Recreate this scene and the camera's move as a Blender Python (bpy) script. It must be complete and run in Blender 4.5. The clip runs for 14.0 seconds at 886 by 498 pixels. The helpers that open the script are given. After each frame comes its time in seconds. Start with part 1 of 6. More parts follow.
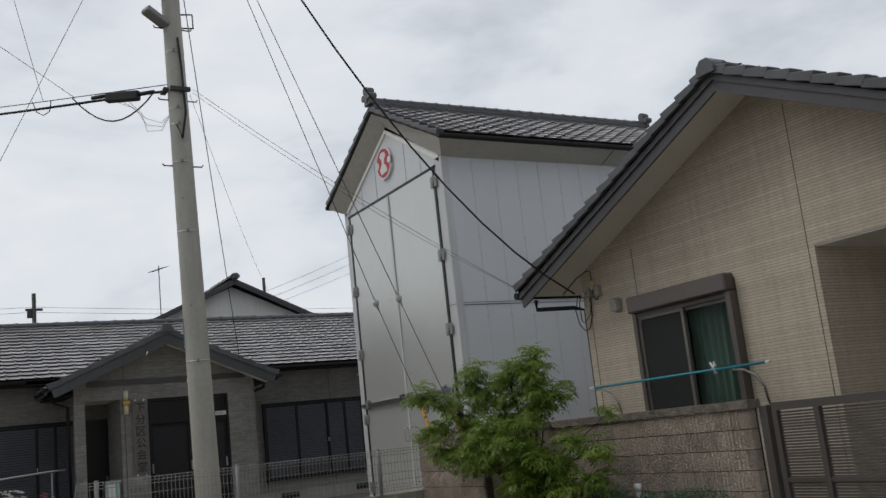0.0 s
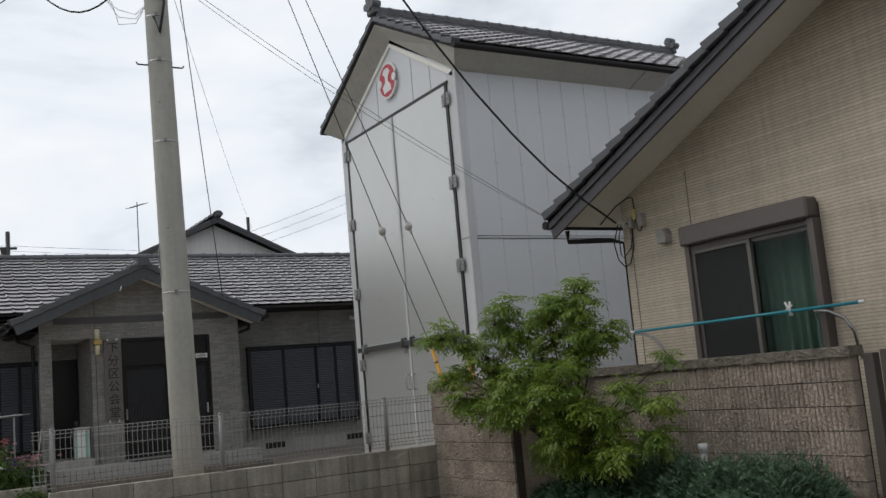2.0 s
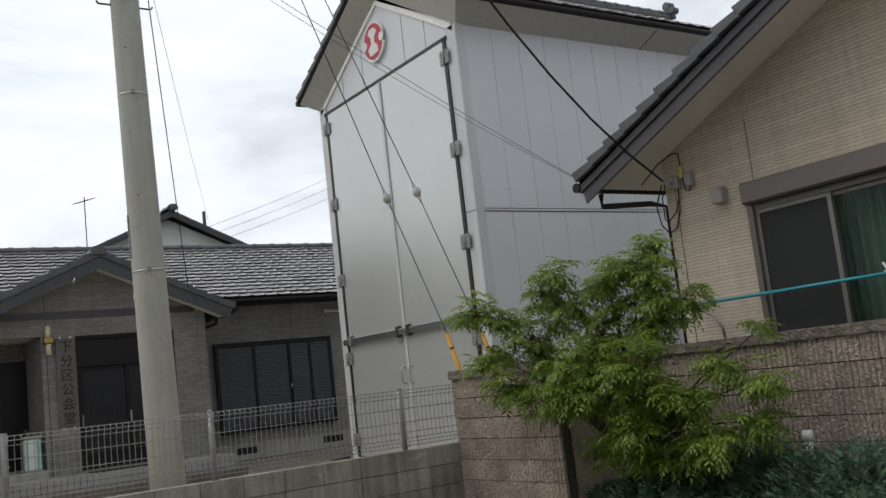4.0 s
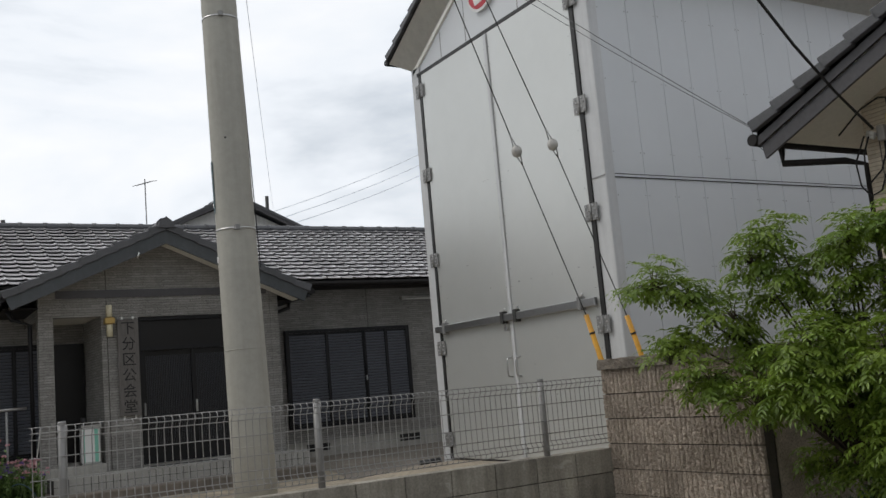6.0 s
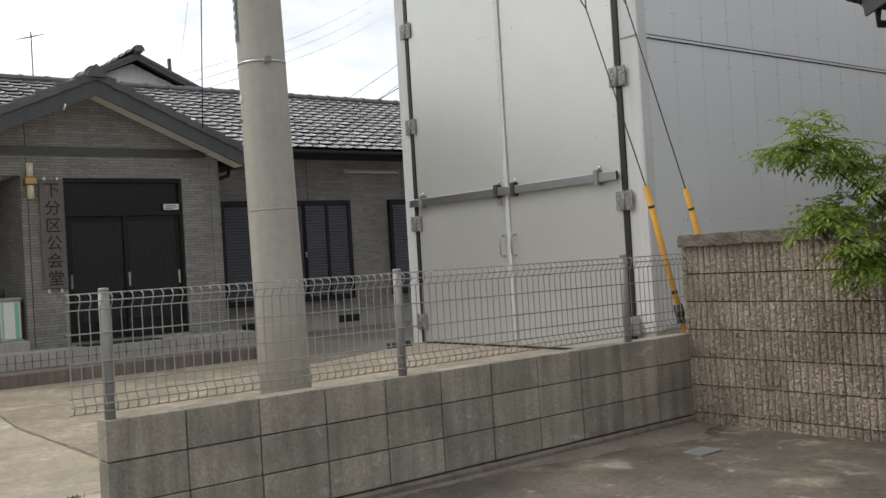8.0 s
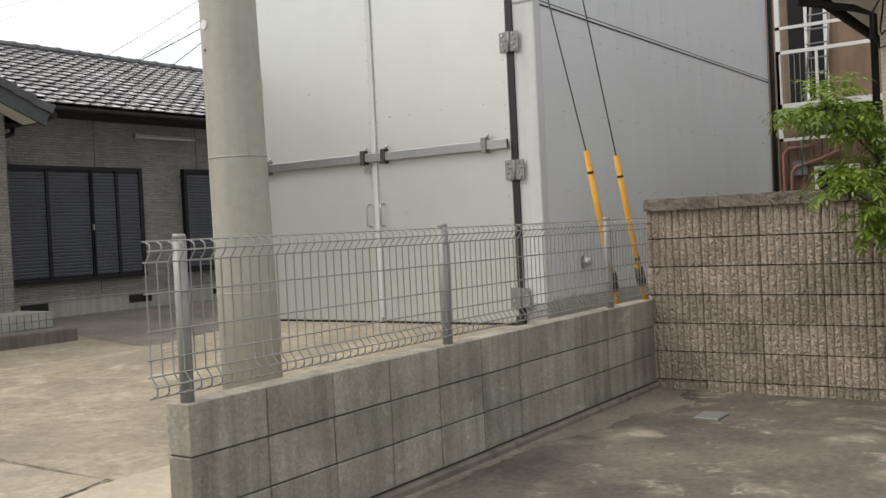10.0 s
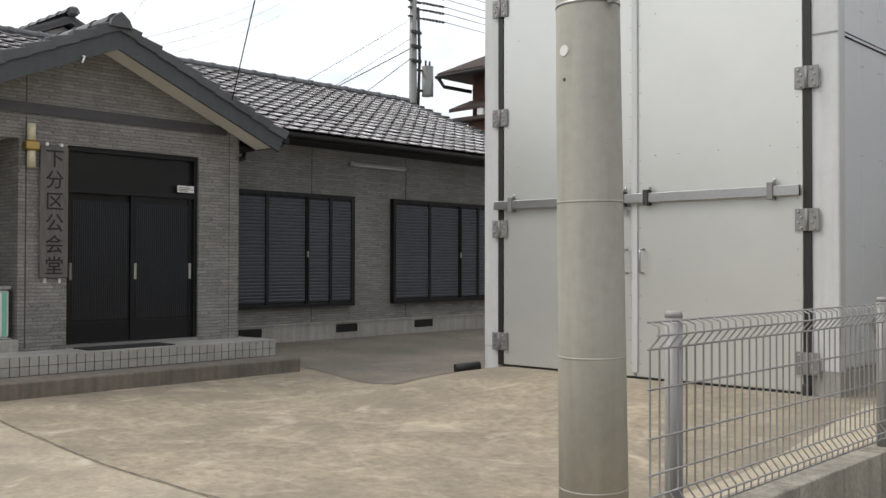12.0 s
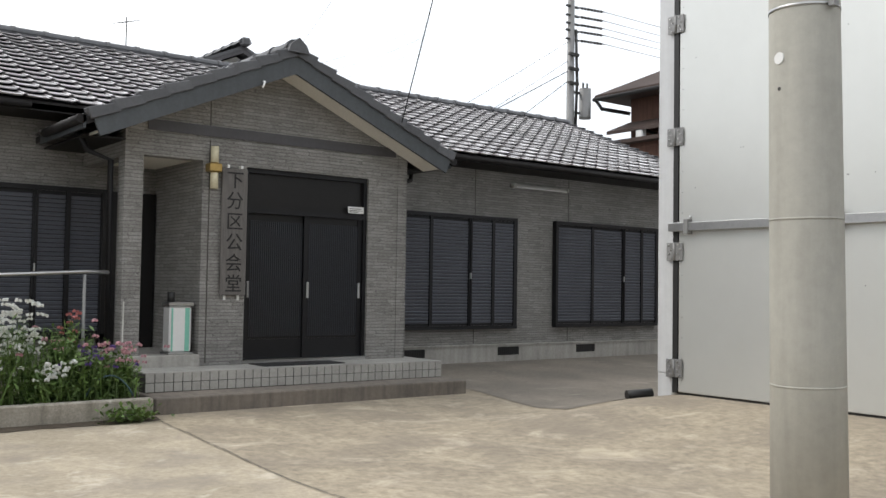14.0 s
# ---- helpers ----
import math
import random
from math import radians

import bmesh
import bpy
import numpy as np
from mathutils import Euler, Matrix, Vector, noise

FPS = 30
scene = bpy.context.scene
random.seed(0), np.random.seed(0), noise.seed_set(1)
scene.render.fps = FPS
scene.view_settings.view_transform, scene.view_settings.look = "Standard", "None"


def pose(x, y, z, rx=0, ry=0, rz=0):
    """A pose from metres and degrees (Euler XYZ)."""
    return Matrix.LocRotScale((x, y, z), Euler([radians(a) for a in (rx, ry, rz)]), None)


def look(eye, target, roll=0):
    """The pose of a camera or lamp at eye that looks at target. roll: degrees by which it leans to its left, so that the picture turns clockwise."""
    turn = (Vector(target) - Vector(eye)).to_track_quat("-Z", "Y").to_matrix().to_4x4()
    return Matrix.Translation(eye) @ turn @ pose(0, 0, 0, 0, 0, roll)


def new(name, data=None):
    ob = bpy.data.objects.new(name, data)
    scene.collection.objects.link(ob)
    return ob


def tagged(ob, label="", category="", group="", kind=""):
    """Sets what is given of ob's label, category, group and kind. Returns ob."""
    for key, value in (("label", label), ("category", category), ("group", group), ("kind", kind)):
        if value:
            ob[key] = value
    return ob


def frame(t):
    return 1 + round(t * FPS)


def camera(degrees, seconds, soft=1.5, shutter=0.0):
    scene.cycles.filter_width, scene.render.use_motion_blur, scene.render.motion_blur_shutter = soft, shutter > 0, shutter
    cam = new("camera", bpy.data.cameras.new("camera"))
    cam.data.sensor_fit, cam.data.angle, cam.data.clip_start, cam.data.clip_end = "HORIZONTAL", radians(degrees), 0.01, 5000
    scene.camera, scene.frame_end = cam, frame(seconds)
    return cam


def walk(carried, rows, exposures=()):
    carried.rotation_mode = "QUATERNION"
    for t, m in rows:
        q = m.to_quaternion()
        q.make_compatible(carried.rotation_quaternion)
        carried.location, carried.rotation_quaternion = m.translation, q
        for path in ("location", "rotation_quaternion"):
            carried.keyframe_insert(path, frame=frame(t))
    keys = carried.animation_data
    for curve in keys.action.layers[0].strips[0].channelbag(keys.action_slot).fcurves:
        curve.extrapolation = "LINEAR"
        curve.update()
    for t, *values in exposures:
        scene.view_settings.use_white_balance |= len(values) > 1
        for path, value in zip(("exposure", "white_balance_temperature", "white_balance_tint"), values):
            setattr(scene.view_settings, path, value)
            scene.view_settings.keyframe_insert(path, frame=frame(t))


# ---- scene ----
cam = camera(49.6, 14.0)
EXPOSURES = [(0.0, -0.64, 6450, 10), (2.0, -0.4, 6450, 10), (4.5, -0.26, 6520, 10), (6.0, -0.32, 6540, 10), (7.0, -0.45, 6570, 10), (7.5, -0.16, 6650, 10), (10.0, 0.36, 6900, 10), (11.0, 0.36, 6950, 11), (11.5, 0.2, 6800, 10), (12.0, 0.3, 6700, 10), (12.5, 0.42, 6600, 10), (14.0, 0.55, 6560, 10)]
PATH = [
    (0, (1.083, -0.371, 1.415), (2.077, 1.323, 1.793), -6.2),
    (0.5, (1.255, 0.124, 1.373), (2.189, 1.848, 1.767), -6.4),
    (1, (1.416, 0.592, 1.369), (2.395, 2.301, 1.717), -6.4),
    (1.5, (1.551, 1.061, 1.384), (2.476, 2.805, 1.705), -4.9),
    (2, (1.634, 1.53, 1.42), (2.659, 3.225, 1.696), -5.1),
    (2.2, (1.674, 1.708, 1.433), (2.725, 3.382, 1.74), -5.4),
    (4.5, (1.94, 3.9, 1.329), (3.059, 5.536, 1.594), -6.5),
    (5, (2.096, 4.431, 1.328), (3.131, 6.123, 1.585), -6.0),
    (5.5, (2.135, 4.918, 1.333), (3.242, 6.565, 1.584), -5.5),
    (6, (2.128, 5.408, 1.339), (3.158, 7.099, 1.618), -5.0),
    (6.5, (2.069, 5.872, 1.358), (3.142, 7.537, 1.639), -2.5),
    (7, (1.958, 6.378, 1.337), (3.09, 8.014, 1.547), -3.0),
    (7.5, (1.725, 6.822, 1.326), (2.877, 8.453, 1.431), -3.7),
    (7.7, (1.693, 6.991, 1.354), (2.879, 8.601, 1.414), -3.5),
    (9.8, (0.821, 8.864, 1.27), (2.405, 10.085, 1.234), -3.1),
    (10, (0.805, 9.02, 1.284), (2.45, 10.158, 1.244), -2.8),
    (10.5, (0.786, 9.531, 1.337), (2.447, 10.632, 1.176), -2.8),
    (11, (0.659, 9.988, 1.33), (2.342, 11.061, 1.202), -0.0),
    (11.5, (0.653, 10.31, 1.37), (2.211, 11.561, 1.275), 0.0),
    (12, (0.68, 10.407, 1.451), (2.133, 11.781, 1.483), 0.1),
    (12.5, (0.664, 10.466, 1.482), (1.94, 12.003, 1.578), 0.5),
    (13, (0.637, 10.485, 1.472), (1.83, 12.084, 1.616), 0.7),
    (13.5, (0.636, 10.509, 1.464), (1.838, 12.101, 1.603), 1.2),
    (14, (0.592, 10.69, 1.419), (1.816, 12.27, 1.499), 0.9),
]
walk(cam, [(t, look(eye, target, roll)) for t, eye, target, roll in PATH], exposures=EXPOSURES)

# ---- world, sun ----
SUN_DIR = Vector((-0.5, 0.42, 0.76))
world = bpy.data.worlds.new("overcast_sky")
scene.world = world
world.use_nodes = True
wn, wl = world.node_tree.nodes, world.node_tree.links
wn.clear()
w_out = wn.new("ShaderNodeOutputWorld")
w_bg = wn.new("ShaderNodeBackground")
w_sky = wn.new("ShaderNodeTexSky")
w_sky.sky_type, w_sky.sun_disc = "NISHITA", False
w_sky.sun_elevation = math.asin(SUN_DIR.normalized().z)
w_sky.sun_rotation = math.atan2(SUN_DIR.x, SUN_DIR.y)
w_sky.dust_density = 3.0
w_tc = wn.new("ShaderNodeTexCoord")
w_map = wn.new("ShaderNodeMapping")
w_map.inputs["Scale"].default_value = (1.0, 1.0, 2.6)
w_n1 = wn.new("ShaderNodeTexNoise")
w_n1.inputs["Scale"].default_value, w_n1.inputs["Detail"].default_value, w_n1.inputs["Roughness"].default_value = 2.1, 7.0, 0.56
w_n1.inputs["Distortion"].default_value = 0.3
w_ramp = wn.new("ShaderNodeValToRGB")
w_ramp.color_ramp.elements[0].position, w_ramp.color_ramp.elements[0].color = 0.32, (0.52, 0.575, 0.64, 1)
w_ramp.color_ramp.elements[1].position, w_ramp.color_ramp.elements[1].color = 0.66, (1.02, 1.02, 1.02, 1)
e = w_ramp.color_ramp.elements.new(0.49)
e.color = (0.86, 0.90, 0.95, 1)
w_mul = wn.new("ShaderNodeMixRGB")
w_mul.blend_type = "MIX"
w_mul.inputs[0].default_value = 0.93
w_scale = wn.new("ShaderNodeMixRGB")
w_scale.blend_type = "MULTIPLY"
w_scale.inputs[0].default_value = 1.0
w_scale.inputs[2].default_value = (0.1, 0.1, 0.1, 1)
wl.new(w_tc.outputs["Generated"], w_map.inputs["Vector"])
wl.new(w_map.outputs["Vector"], w_n1.inputs["Vector"])
wl.new(w_n1.outputs["Fac"], w_ramp.inputs["Fac"])
wl.new(w_sky.outputs["Color"], w_scale.inputs[1])
wl.new(w_scale.outputs["Color"], w_mul.inputs[1])
wl.new(w_ramp.outputs["Color"], w_mul.inputs[2])
w_dot = wn.new("ShaderNodeVectorMath")
w_dot.operation = "DOT_PRODUCT"
w_dot.inputs[1].default_value = (0.30, 0.90, 0.32)
w_rng = wn.new("ShaderNodeMapRange")
w_rng.inputs["From Min"].default_value, w_rng.inputs["From Max"].default_value = -1.0, 1.0
w_rng.inputs["To Min"].default_value, w_rng.inputs["To Max"].default_value = 0.82, 1.2
w_side = wn.new("ShaderNodeMixRGB")
w_side.blend_type = "MULTIPLY"
w_side.inputs[0].default_value = 1.0
wl.new(w_tc.outputs["Generated"], w_dot.inputs[0])
wl.new(w_dot.outputs["Value"], w_rng.inputs["Value"])
wl.new(w_mul.outputs["Color"], w_side.inputs[1])
wl.new(w_rng.outputs["Result"], w_side.inputs[2])
wl.new(w_side.outputs["Color"], w_bg.inputs["Color"])
w_bg.inputs["Strength"].default_value = 1.12
wl.new(w_bg.outputs["Background"], w_out.inputs["Surface"])

sun = new("sun", bpy.data.lights.new("sun", "SUN"))
sun.data.energy, sun.data.angle, sun.data.color = 1.1, radians(30), (1.0, 0.96, 0.9)
sun.matrix_basis = look(SUN_DIR * 50, (0, 0, 0))


# ---- helpers of this scene ----
def material(name, c1, c2=None, rough=0.7, metal=0.0, big=0.6, fine=25.0, bump=0.15, bump_scale=60.0, streak=0.0,
             rand=0.0, island=0.0, pattern=None, spec=0.5, vary=0.25, stretch=(1, 1, 1), stain=None, marks=None, relief=0.01, tint=(0.84, 1.0), wobble=0.75, ragged=0.0):
    """c1 to c2 by large noise, broken up by fine grain; streak: vertical rain marks; pattern: (row height, length, depth) of siding."""
    c2 = c2 or tuple(v * 0.75 for v in c1)
    m = bpy.data.materials.new(name)
    m.use_nodes = True
    n, l = m.node_tree.nodes, m.node_tree.links
    b = n["Principled BSDF"]
    b.inputs["Roughness"].default_value, b.inputs["Metallic"].default_value = rough, metal
    b.inputs["Specular IOR Level"].default_value = spec
    geo = n.new("ShaderNodeNewGeometry")
    mp = n.new("ShaderNodeMapping")
    mp.inputs["Scale"].default_value = stretch
    l.new(geo.outputs["Position"], mp.inputs["Vector"])

    def tex(scale, detail=5.0, vec=None, rough_=0.55):
        t = n.new("ShaderNodeTexNoise")
        t.inputs["Scale"].default_value, t.inputs["Detail"].default_value, t.inputs["Roughness"].default_value = scale, detail, rough_
        l.new(vec or mp.outputs["Vector"], t.inputs["Vector"])
        return t.outputs["Fac"]

    def ramp(fac, a, b_, pa=0.35, pb=0.65):
        r = n.new("ShaderNodeValToRGB")
        r.color_ramp.elements[0].position, r.color_ramp.elements[1].position = pa, pb
        r.color_ramp.elements[0].color, r.color_ramp.elements[1].color = (*a, 1), (*b_, 1)
        l.new(fac, r.inputs["Fac"])
        return r.outputs["Color"]

    def mix(kind, fac, a, b_):
        x = n.new("ShaderNodeMixRGB")
        x.blend_type = kind
        for socket, v in ((x.inputs[0], fac), (x.inputs[1], a), (x.inputs[2], b_)):
            if isinstance(v, (int, float)):
                socket.default_value = v
            elif isinstance(v, tuple):
                socket.default_value = (*v, 1)
            else:
                l.new(v, socket)
        return x.outputs["Color"]

    col = ramp(tex(big), c1, c2)
    g = 1 - vary
    col = mix("MULTIPLY", 1.0, col, ramp(tex(fine, 8.0, None, 0.7), (g, g, g), (1, 1, 1), 0.3, 0.7))
    if stain:
        s_col, s_scale, s_lo, s_hi = stain
        f = n.new("ShaderNodeMapRange")
        f.inputs["From Min"].default_value, f.inputs["From Max"].default_value = s_lo, s_hi
        l.new(tex(s_scale, 7.0, None, 0.62), f.inputs["Value"])
        col = mix("MIX", f.outputs["Result"], col, s_col)
    if marks:
        k_col, k_scale, k_lo, k_hi = marks
        kn = n.new("ShaderNodeTexNoise")
        kn.inputs["Scale"].default_value, kn.inputs["Detail"].default_value, kn.inputs["Roughness"].default_value = k_scale, 8.0, 0.68
        kn.inputs["Distortion"].default_value = 0.7
        l.new(geo.outputs["Position"], kn.inputs["Vector"])
        kf = n.new("ShaderNodeMapRange")
        kf.inputs["From Min"].default_value, kf.inputs["From Max"].default_value = k_lo, k_hi
        l.new(kn.outputs["Fac"], kf.inputs["Value"])
        col = mix("MIX", kf.outputs["Result"], col, k_col)
    if streak:
        sm = n.new("ShaderNodeMapping")
        sm.inputs["Scale"].default_value = (7, 7, 0.5)
        l.new(geo.outputs["Position"], sm.inputs["Vector"])
        s = 1 - streak
        col = mix("MULTIPLY", 1.0, col, ramp(tex(1.6, 5.0, sm.outputs["Vector"]), (s, s, s), (1, 1, 1), 0.32, 0.6))
    if rand or island:
        v = n.new("ShaderNodeObjectInfo").outputs["Random"] if rand else geo.outputs["Random Per Island"]
        k = rand or island
        col = mix("MULTIPLY", 1.0, col, ramp(v, (1 - k, 1 - k, 1 - k), (1 + 0.3 * k, 1 + 0.3 * k, 1 + 0.3 * k), 0, 1))
    height = tex(bump_scale, 6.0, None, 0.6)
    if pattern:
        row, length, depth, joint = pattern
        sep = n.new("ShaderNodeSeparateXYZ")
        l.new(geo.outputs["Position"], sep.inputs["Vector"])
        add = n.new("ShaderNodeMath")
        l.new(sep.outputs["X"], add.inputs[0]), l.new(sep.outputs["Y"], add.inputs[1])
        com = n.new("ShaderNodeCombineXYZ")
        l.new(add.outputs[0], com.inputs["X"]), l.new(sep.outputs["Z"], com.inputs["Y"])
        wob = n.new("ShaderNodeTexNoise")
        wob.inputs["Scale"].default_value = 9.0
        l.new(com.outputs["Vector"], wob.inputs["Vector"])
        wv = n.new("ShaderNodeVectorMath")
        wv.operation = "MULTIPLY_ADD"
        l.new(wob.outputs["Color"], wv.inputs[0])
        wv.inputs[1].default_value = (row * ragged, row * wobble, 0.0)
        l.new(com.outputs["Vector"], wv.inputs[2])
        br = n.new("ShaderNodeTexBrick")
        br.inputs["Scale"].default_value = 1.0
        br.offset, br.squash, br.squash_frequency = 0.37, 0.62, 3
        br.inputs["Brick Width"].default_value, br.inputs["Row Height"].default_value = length, row
        br.inputs["Mortar Size"].default_value, br.inputs["Mortar Smooth"].default_value = row * 0.13, 0.5
        br.inputs["Color1"].default_value, br.inputs["Color2"].default_value = (*[tint[0]] * 3, 1), (*[tint[1]] * 3, 1)
        br.inputs["Mortar"].default_value = (joint, joint, joint, 1)
        l.new(wv.outputs["Vector"], br.inputs["Vector"])
        col = mix("MULTIPLY", 1.0, col, br.outputs["Color"])
        bp0 = n.new("ShaderNodeBump")
        bp0.inputs["Distance"].default_value, bp0.inputs["Strength"].default_value = depth, 1.0
        l.new(br.outputs["Color"], bp0.inputs["Height"])
    bp = n.new("ShaderNodeBump")
    bp.inputs["Distance"].default_value, bp.inputs["Strength"].default_value = relief, bump
    l.new(height, bp.inputs["Height"])
    if pattern:
        l.new(bp0.outputs["Normal"], bp.inputs["Normal"])
    l.new(bp.outputs["Normal"], b.inputs["Normal"])
    l.new(col, b.inputs["Base Color"])
    return m


def box(bm, x0, x1, y0, y1, z0, z1, bevel=0.0):
    vs = [bm.verts.new((x, y, z)) for x in (x0, x1) for y in (y0, y1) for z in (z0, z1)]
    fs = [bm.faces.new([vs[i] for i in q]) for q in ((0, 1, 3, 2), (4, 6, 7, 5), (0, 4, 5, 1), (2, 3, 7, 6), (0, 2, 6, 4), (1, 5, 7, 3))]
    if bevel:
        bmesh.ops.bevel(bm, geom=list({e_ for f in fs for e_ in f.edges}), offset=bevel, segments=1, affect="EDGES")
    return bm


def boxes(*specs, bevel=0.0):
    bm = bmesh.new()
    for s in specs:
        box(bm, *s, bevel=bevel)
    return bm


def prism(poly, axis, a, b):
    """A flat outline (pairs) drawn along an axis from a to b."""
    bm = bmesh.new()

    def at(p, v):
        return {"x": (v, p[0], p[1]), "y": (p[0], v, p[1]), "z": (p[0], p[1], v)}[axis]

    lo, hi = [bm.verts.new(at(p, a)) for p in poly], [bm.verts.new(at(p, b)) for p in poly]
    bm.faces.new(lo), bm.faces.new(hi[::-1])
    for i in range(len(poly)):
        j = (i + 1) % len(poly)
        bm.faces.new((lo[j], lo[i], hi[i], hi[j]))
    bmesh.ops.recalc_face_normals(bm, faces=bm.faces)
    return bm


def tube(bm, pts, r, sides=8, r_end=None, caps=True):
    """A round bar along a line of points."""
    pts = [Vector(p) for p in pts]
    rings = []
    for i, p in enumerate(pts):
        d = (pts[min(i + 1, len(pts) - 1)] - pts[max(i - 1, 0)]).normalized()
        a = d.orthogonal().normalized() if i == 0 else (rings_a - d * rings_a.dot(d)).normalized()
        rings_a = a
        c = d.cross(a)
        rr = r if r_end is None else r + (r_end - r) * i / (len(pts) - 1)
        rings.append([bm.verts.new(p + rr * (a * math.cos(2 * math.pi * k / sides) + c * math.sin(2 * math.pi * k / sides))) for k in range(sides)])
    for q, s in zip(rings, rings[1:]):
        for k in range(sides):
            f = bm.faces.new((q[k], q[(k + 1) % sides], s[(k + 1) % sides], s[k]))
            f.smooth = True
    if caps:
        bm.faces.new(rings[0][::-1]), bm.faces.new(rings[-1])
    return bm


def bars(*lines, r=0.01, sides=8):
    bm = bmesh.new()
    for line in lines:
        tube(bm, line, r, sides)
    return bm


def mesh_of(bm, name, mat):
    me = bpy.data.meshes.new(name)
    bm.to_mesh(me)
    bm.free()
    me.materials.append(mat)
    return me


def part(name, bm, mat, parent, label=""):
    ob = new(name, mesh_of(bm, name, mat))
    ob.parent = parent
    if parent.type == "EMPTY":
        ob.matrix_parent_inverse = Matrix.Translation(-parent.location)
    return tagged(ob, label)


def thing(name, base, label, category, group="", kind=""):
    ob = new(name)
    ob.location, ob.empty_display_size = base, 0.2
    return tagged(ob, label, category, group, kind)


def solid(name, bm, mat, label, category, kind="", group=""):
    return tagged(new(name, mesh_of(bm, name, mat)), label, category, group, kind)


def piece(name, me, parent, m):
    ob = new(name, me)
    ob.parent = parent
    ob.matrix_basis = m
    if parent.type == "EMPTY":
        ob.matrix_parent_inverse = Matrix.Translation(-parent.location)
    return ob


def wire_thing(name, pts, r, mat, label, category="cable", sag=0.0, n=14):
    p0, p1 = Vector(pts[0]), Vector(pts[-1])
    if len(pts) == 2:
        pts = [p0.lerp(p1, k / n) - Vector((0, 0, sag * 4 * (k / n) * (1 - k / n))) for k in range(n + 1)]
    return solid(name, tube(bmesh.new(), pts, r, 6), mat, label, category)


def smooth(v):
    v = max(0.0, min(1.0, v))
    return v * v * (3 - 2 * v)


# ---- materials ----
M_ASPHALT = material("asphalt", (0.23, 0.225, 0.21), (0.18, 0.176, 0.168), 0.9, fine=60, bump=0.4, bump_scale=150)
M_LOT = material("lot_concrete", (0.46, 0.39, 0.285), (0.345, 0.292, 0.22), 0.88, big=1.9, fine=16, bump=0.35, bump_scale=70, vary=0.5,
                 stretch=(0.8, 0.65, 1), stain=((0.21, 0.178, 0.14), 1.1, 0.48, 0.74), marks=((0.58, 0.505, 0.39), 1.7, 0.55, 0.8))
M_LOT_OLD = material("old_lot_concrete", (0.50, 0.43, 0.325), (0.39, 0.335, 0.25), 0.9, big=1.4, fine=22, bump=0.3, bump_scale=120, vary=0.4,
                     stain=((0.24, 0.21, 0.175), 1.3, 0.50, 0.72), marks=((0.66, 0.60, 0.5), 1.6, 0.56, 0.78))
M_APRON = material("smooth_apron_concrete", (0.56, 0.485, 0.37), (0.46, 0.395, 0.30), 0.88, big=1.6, fine=14, bump=0.15, bump_scale=90, vary=0.25, stain=((0.33, 0.28, 0.215), 0.9, 0.5, 0.75))
# yard concrete with the shade beside the hall put into its colour
M_LOT_SHADE = material("shaded_yard_concrete", (0.28, 0.243, 0.2), (0.2, 0.176, 0.146), 0.9, big=0.9, fine=20, bump=0.15, bump_scale=80, vary=0.35, marks=((0.4, 0.36, 0.3), 1.4, 0.58, 0.8))
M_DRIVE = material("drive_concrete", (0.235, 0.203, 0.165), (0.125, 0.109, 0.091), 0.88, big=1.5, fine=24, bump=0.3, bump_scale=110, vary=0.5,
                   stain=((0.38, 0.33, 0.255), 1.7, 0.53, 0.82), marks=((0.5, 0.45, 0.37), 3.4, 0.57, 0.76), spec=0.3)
M_BLOCK = material("concrete_block", (0.53, 0.49, 0.415), (0.395, 0.362, 0.305), 0.92, big=2.6, fine=55, bump=0.5, bump_scale=130, streak=0.34, rand=0.2,
                   vary=0.45, stain=((0.27, 0.25, 0.21), 3.4, 0.5, 0.74), marks=((0.68, 0.65, 0.58), 6.0, 0.6, 0.8))
M_MORTAR = material("mortar", (0.11, 0.103, 0.093), None, 0.95, bump=0.3)
M_GRANITE = material("split_face_block", (0.80, 0.675, 0.555), (0.60, 0.50, 0.405), 0.9, big=5, fine=85, bump=1.0, bump_scale=95, rand=0.2, vary=0.68, relief=0.018)
M_GR_JOINT = material("wall_joint_mortar", (0.10, 0.085, 0.07), (0.07, 0.06, 0.05), 0.95, big=6, fine=60, bump=0.3)
M_GR_CAP = material("wall_coping", (0.37, 0.32, 0.26), (0.22, 0.19, 0.155), 0.95, big=9, fine=110, bump=1.0, bump_scale=75, vary=0.6, relief=0.02)
M_SHED = material("shed_siding", (0.645, 0.668, 0.692), (0.615, 0.638, 0.66), 0.45, big=0.3, fine=1.5, bump=0.03, bump_scale=2.5, vary=0.04)
M_SHED_FRAME = material("shed_trim", (0.60, 0.61, 0.62), (0.55, 0.56, 0.57), 0.45, big=0.8, fine=12, bump=0.05, streak=0.1, vary=0.08)
M_DOOR = material("shed_door_sheet", (0.63, 0.64, 0.62), (0.595, 0.605, 0.585), 0.33, metal=0.5, big=0.35, fine=2, bump=0.02, bump_scale=3, vary=0.04)
M_SOFFIT = material("shed_eaves_board", (0.88, 0.865, 0.80), (0.84, 0.82, 0.76), 0.6, big=0.7, bump=0.05, streak=0.08, vary=0.07)
M_STEEL = material("brushed_steel", (0.55, 0.55, 0.55), (0.45, 0.45, 0.45), 0.33, metal=1.0, bump=0.05, vary=0.15)
M_GALV = material("galvanised_steel", (0.27, 0.27, 0.265), (0.22, 0.22, 0.22), 0.5, metal=0.3, bump=0.05, vary=0.12)
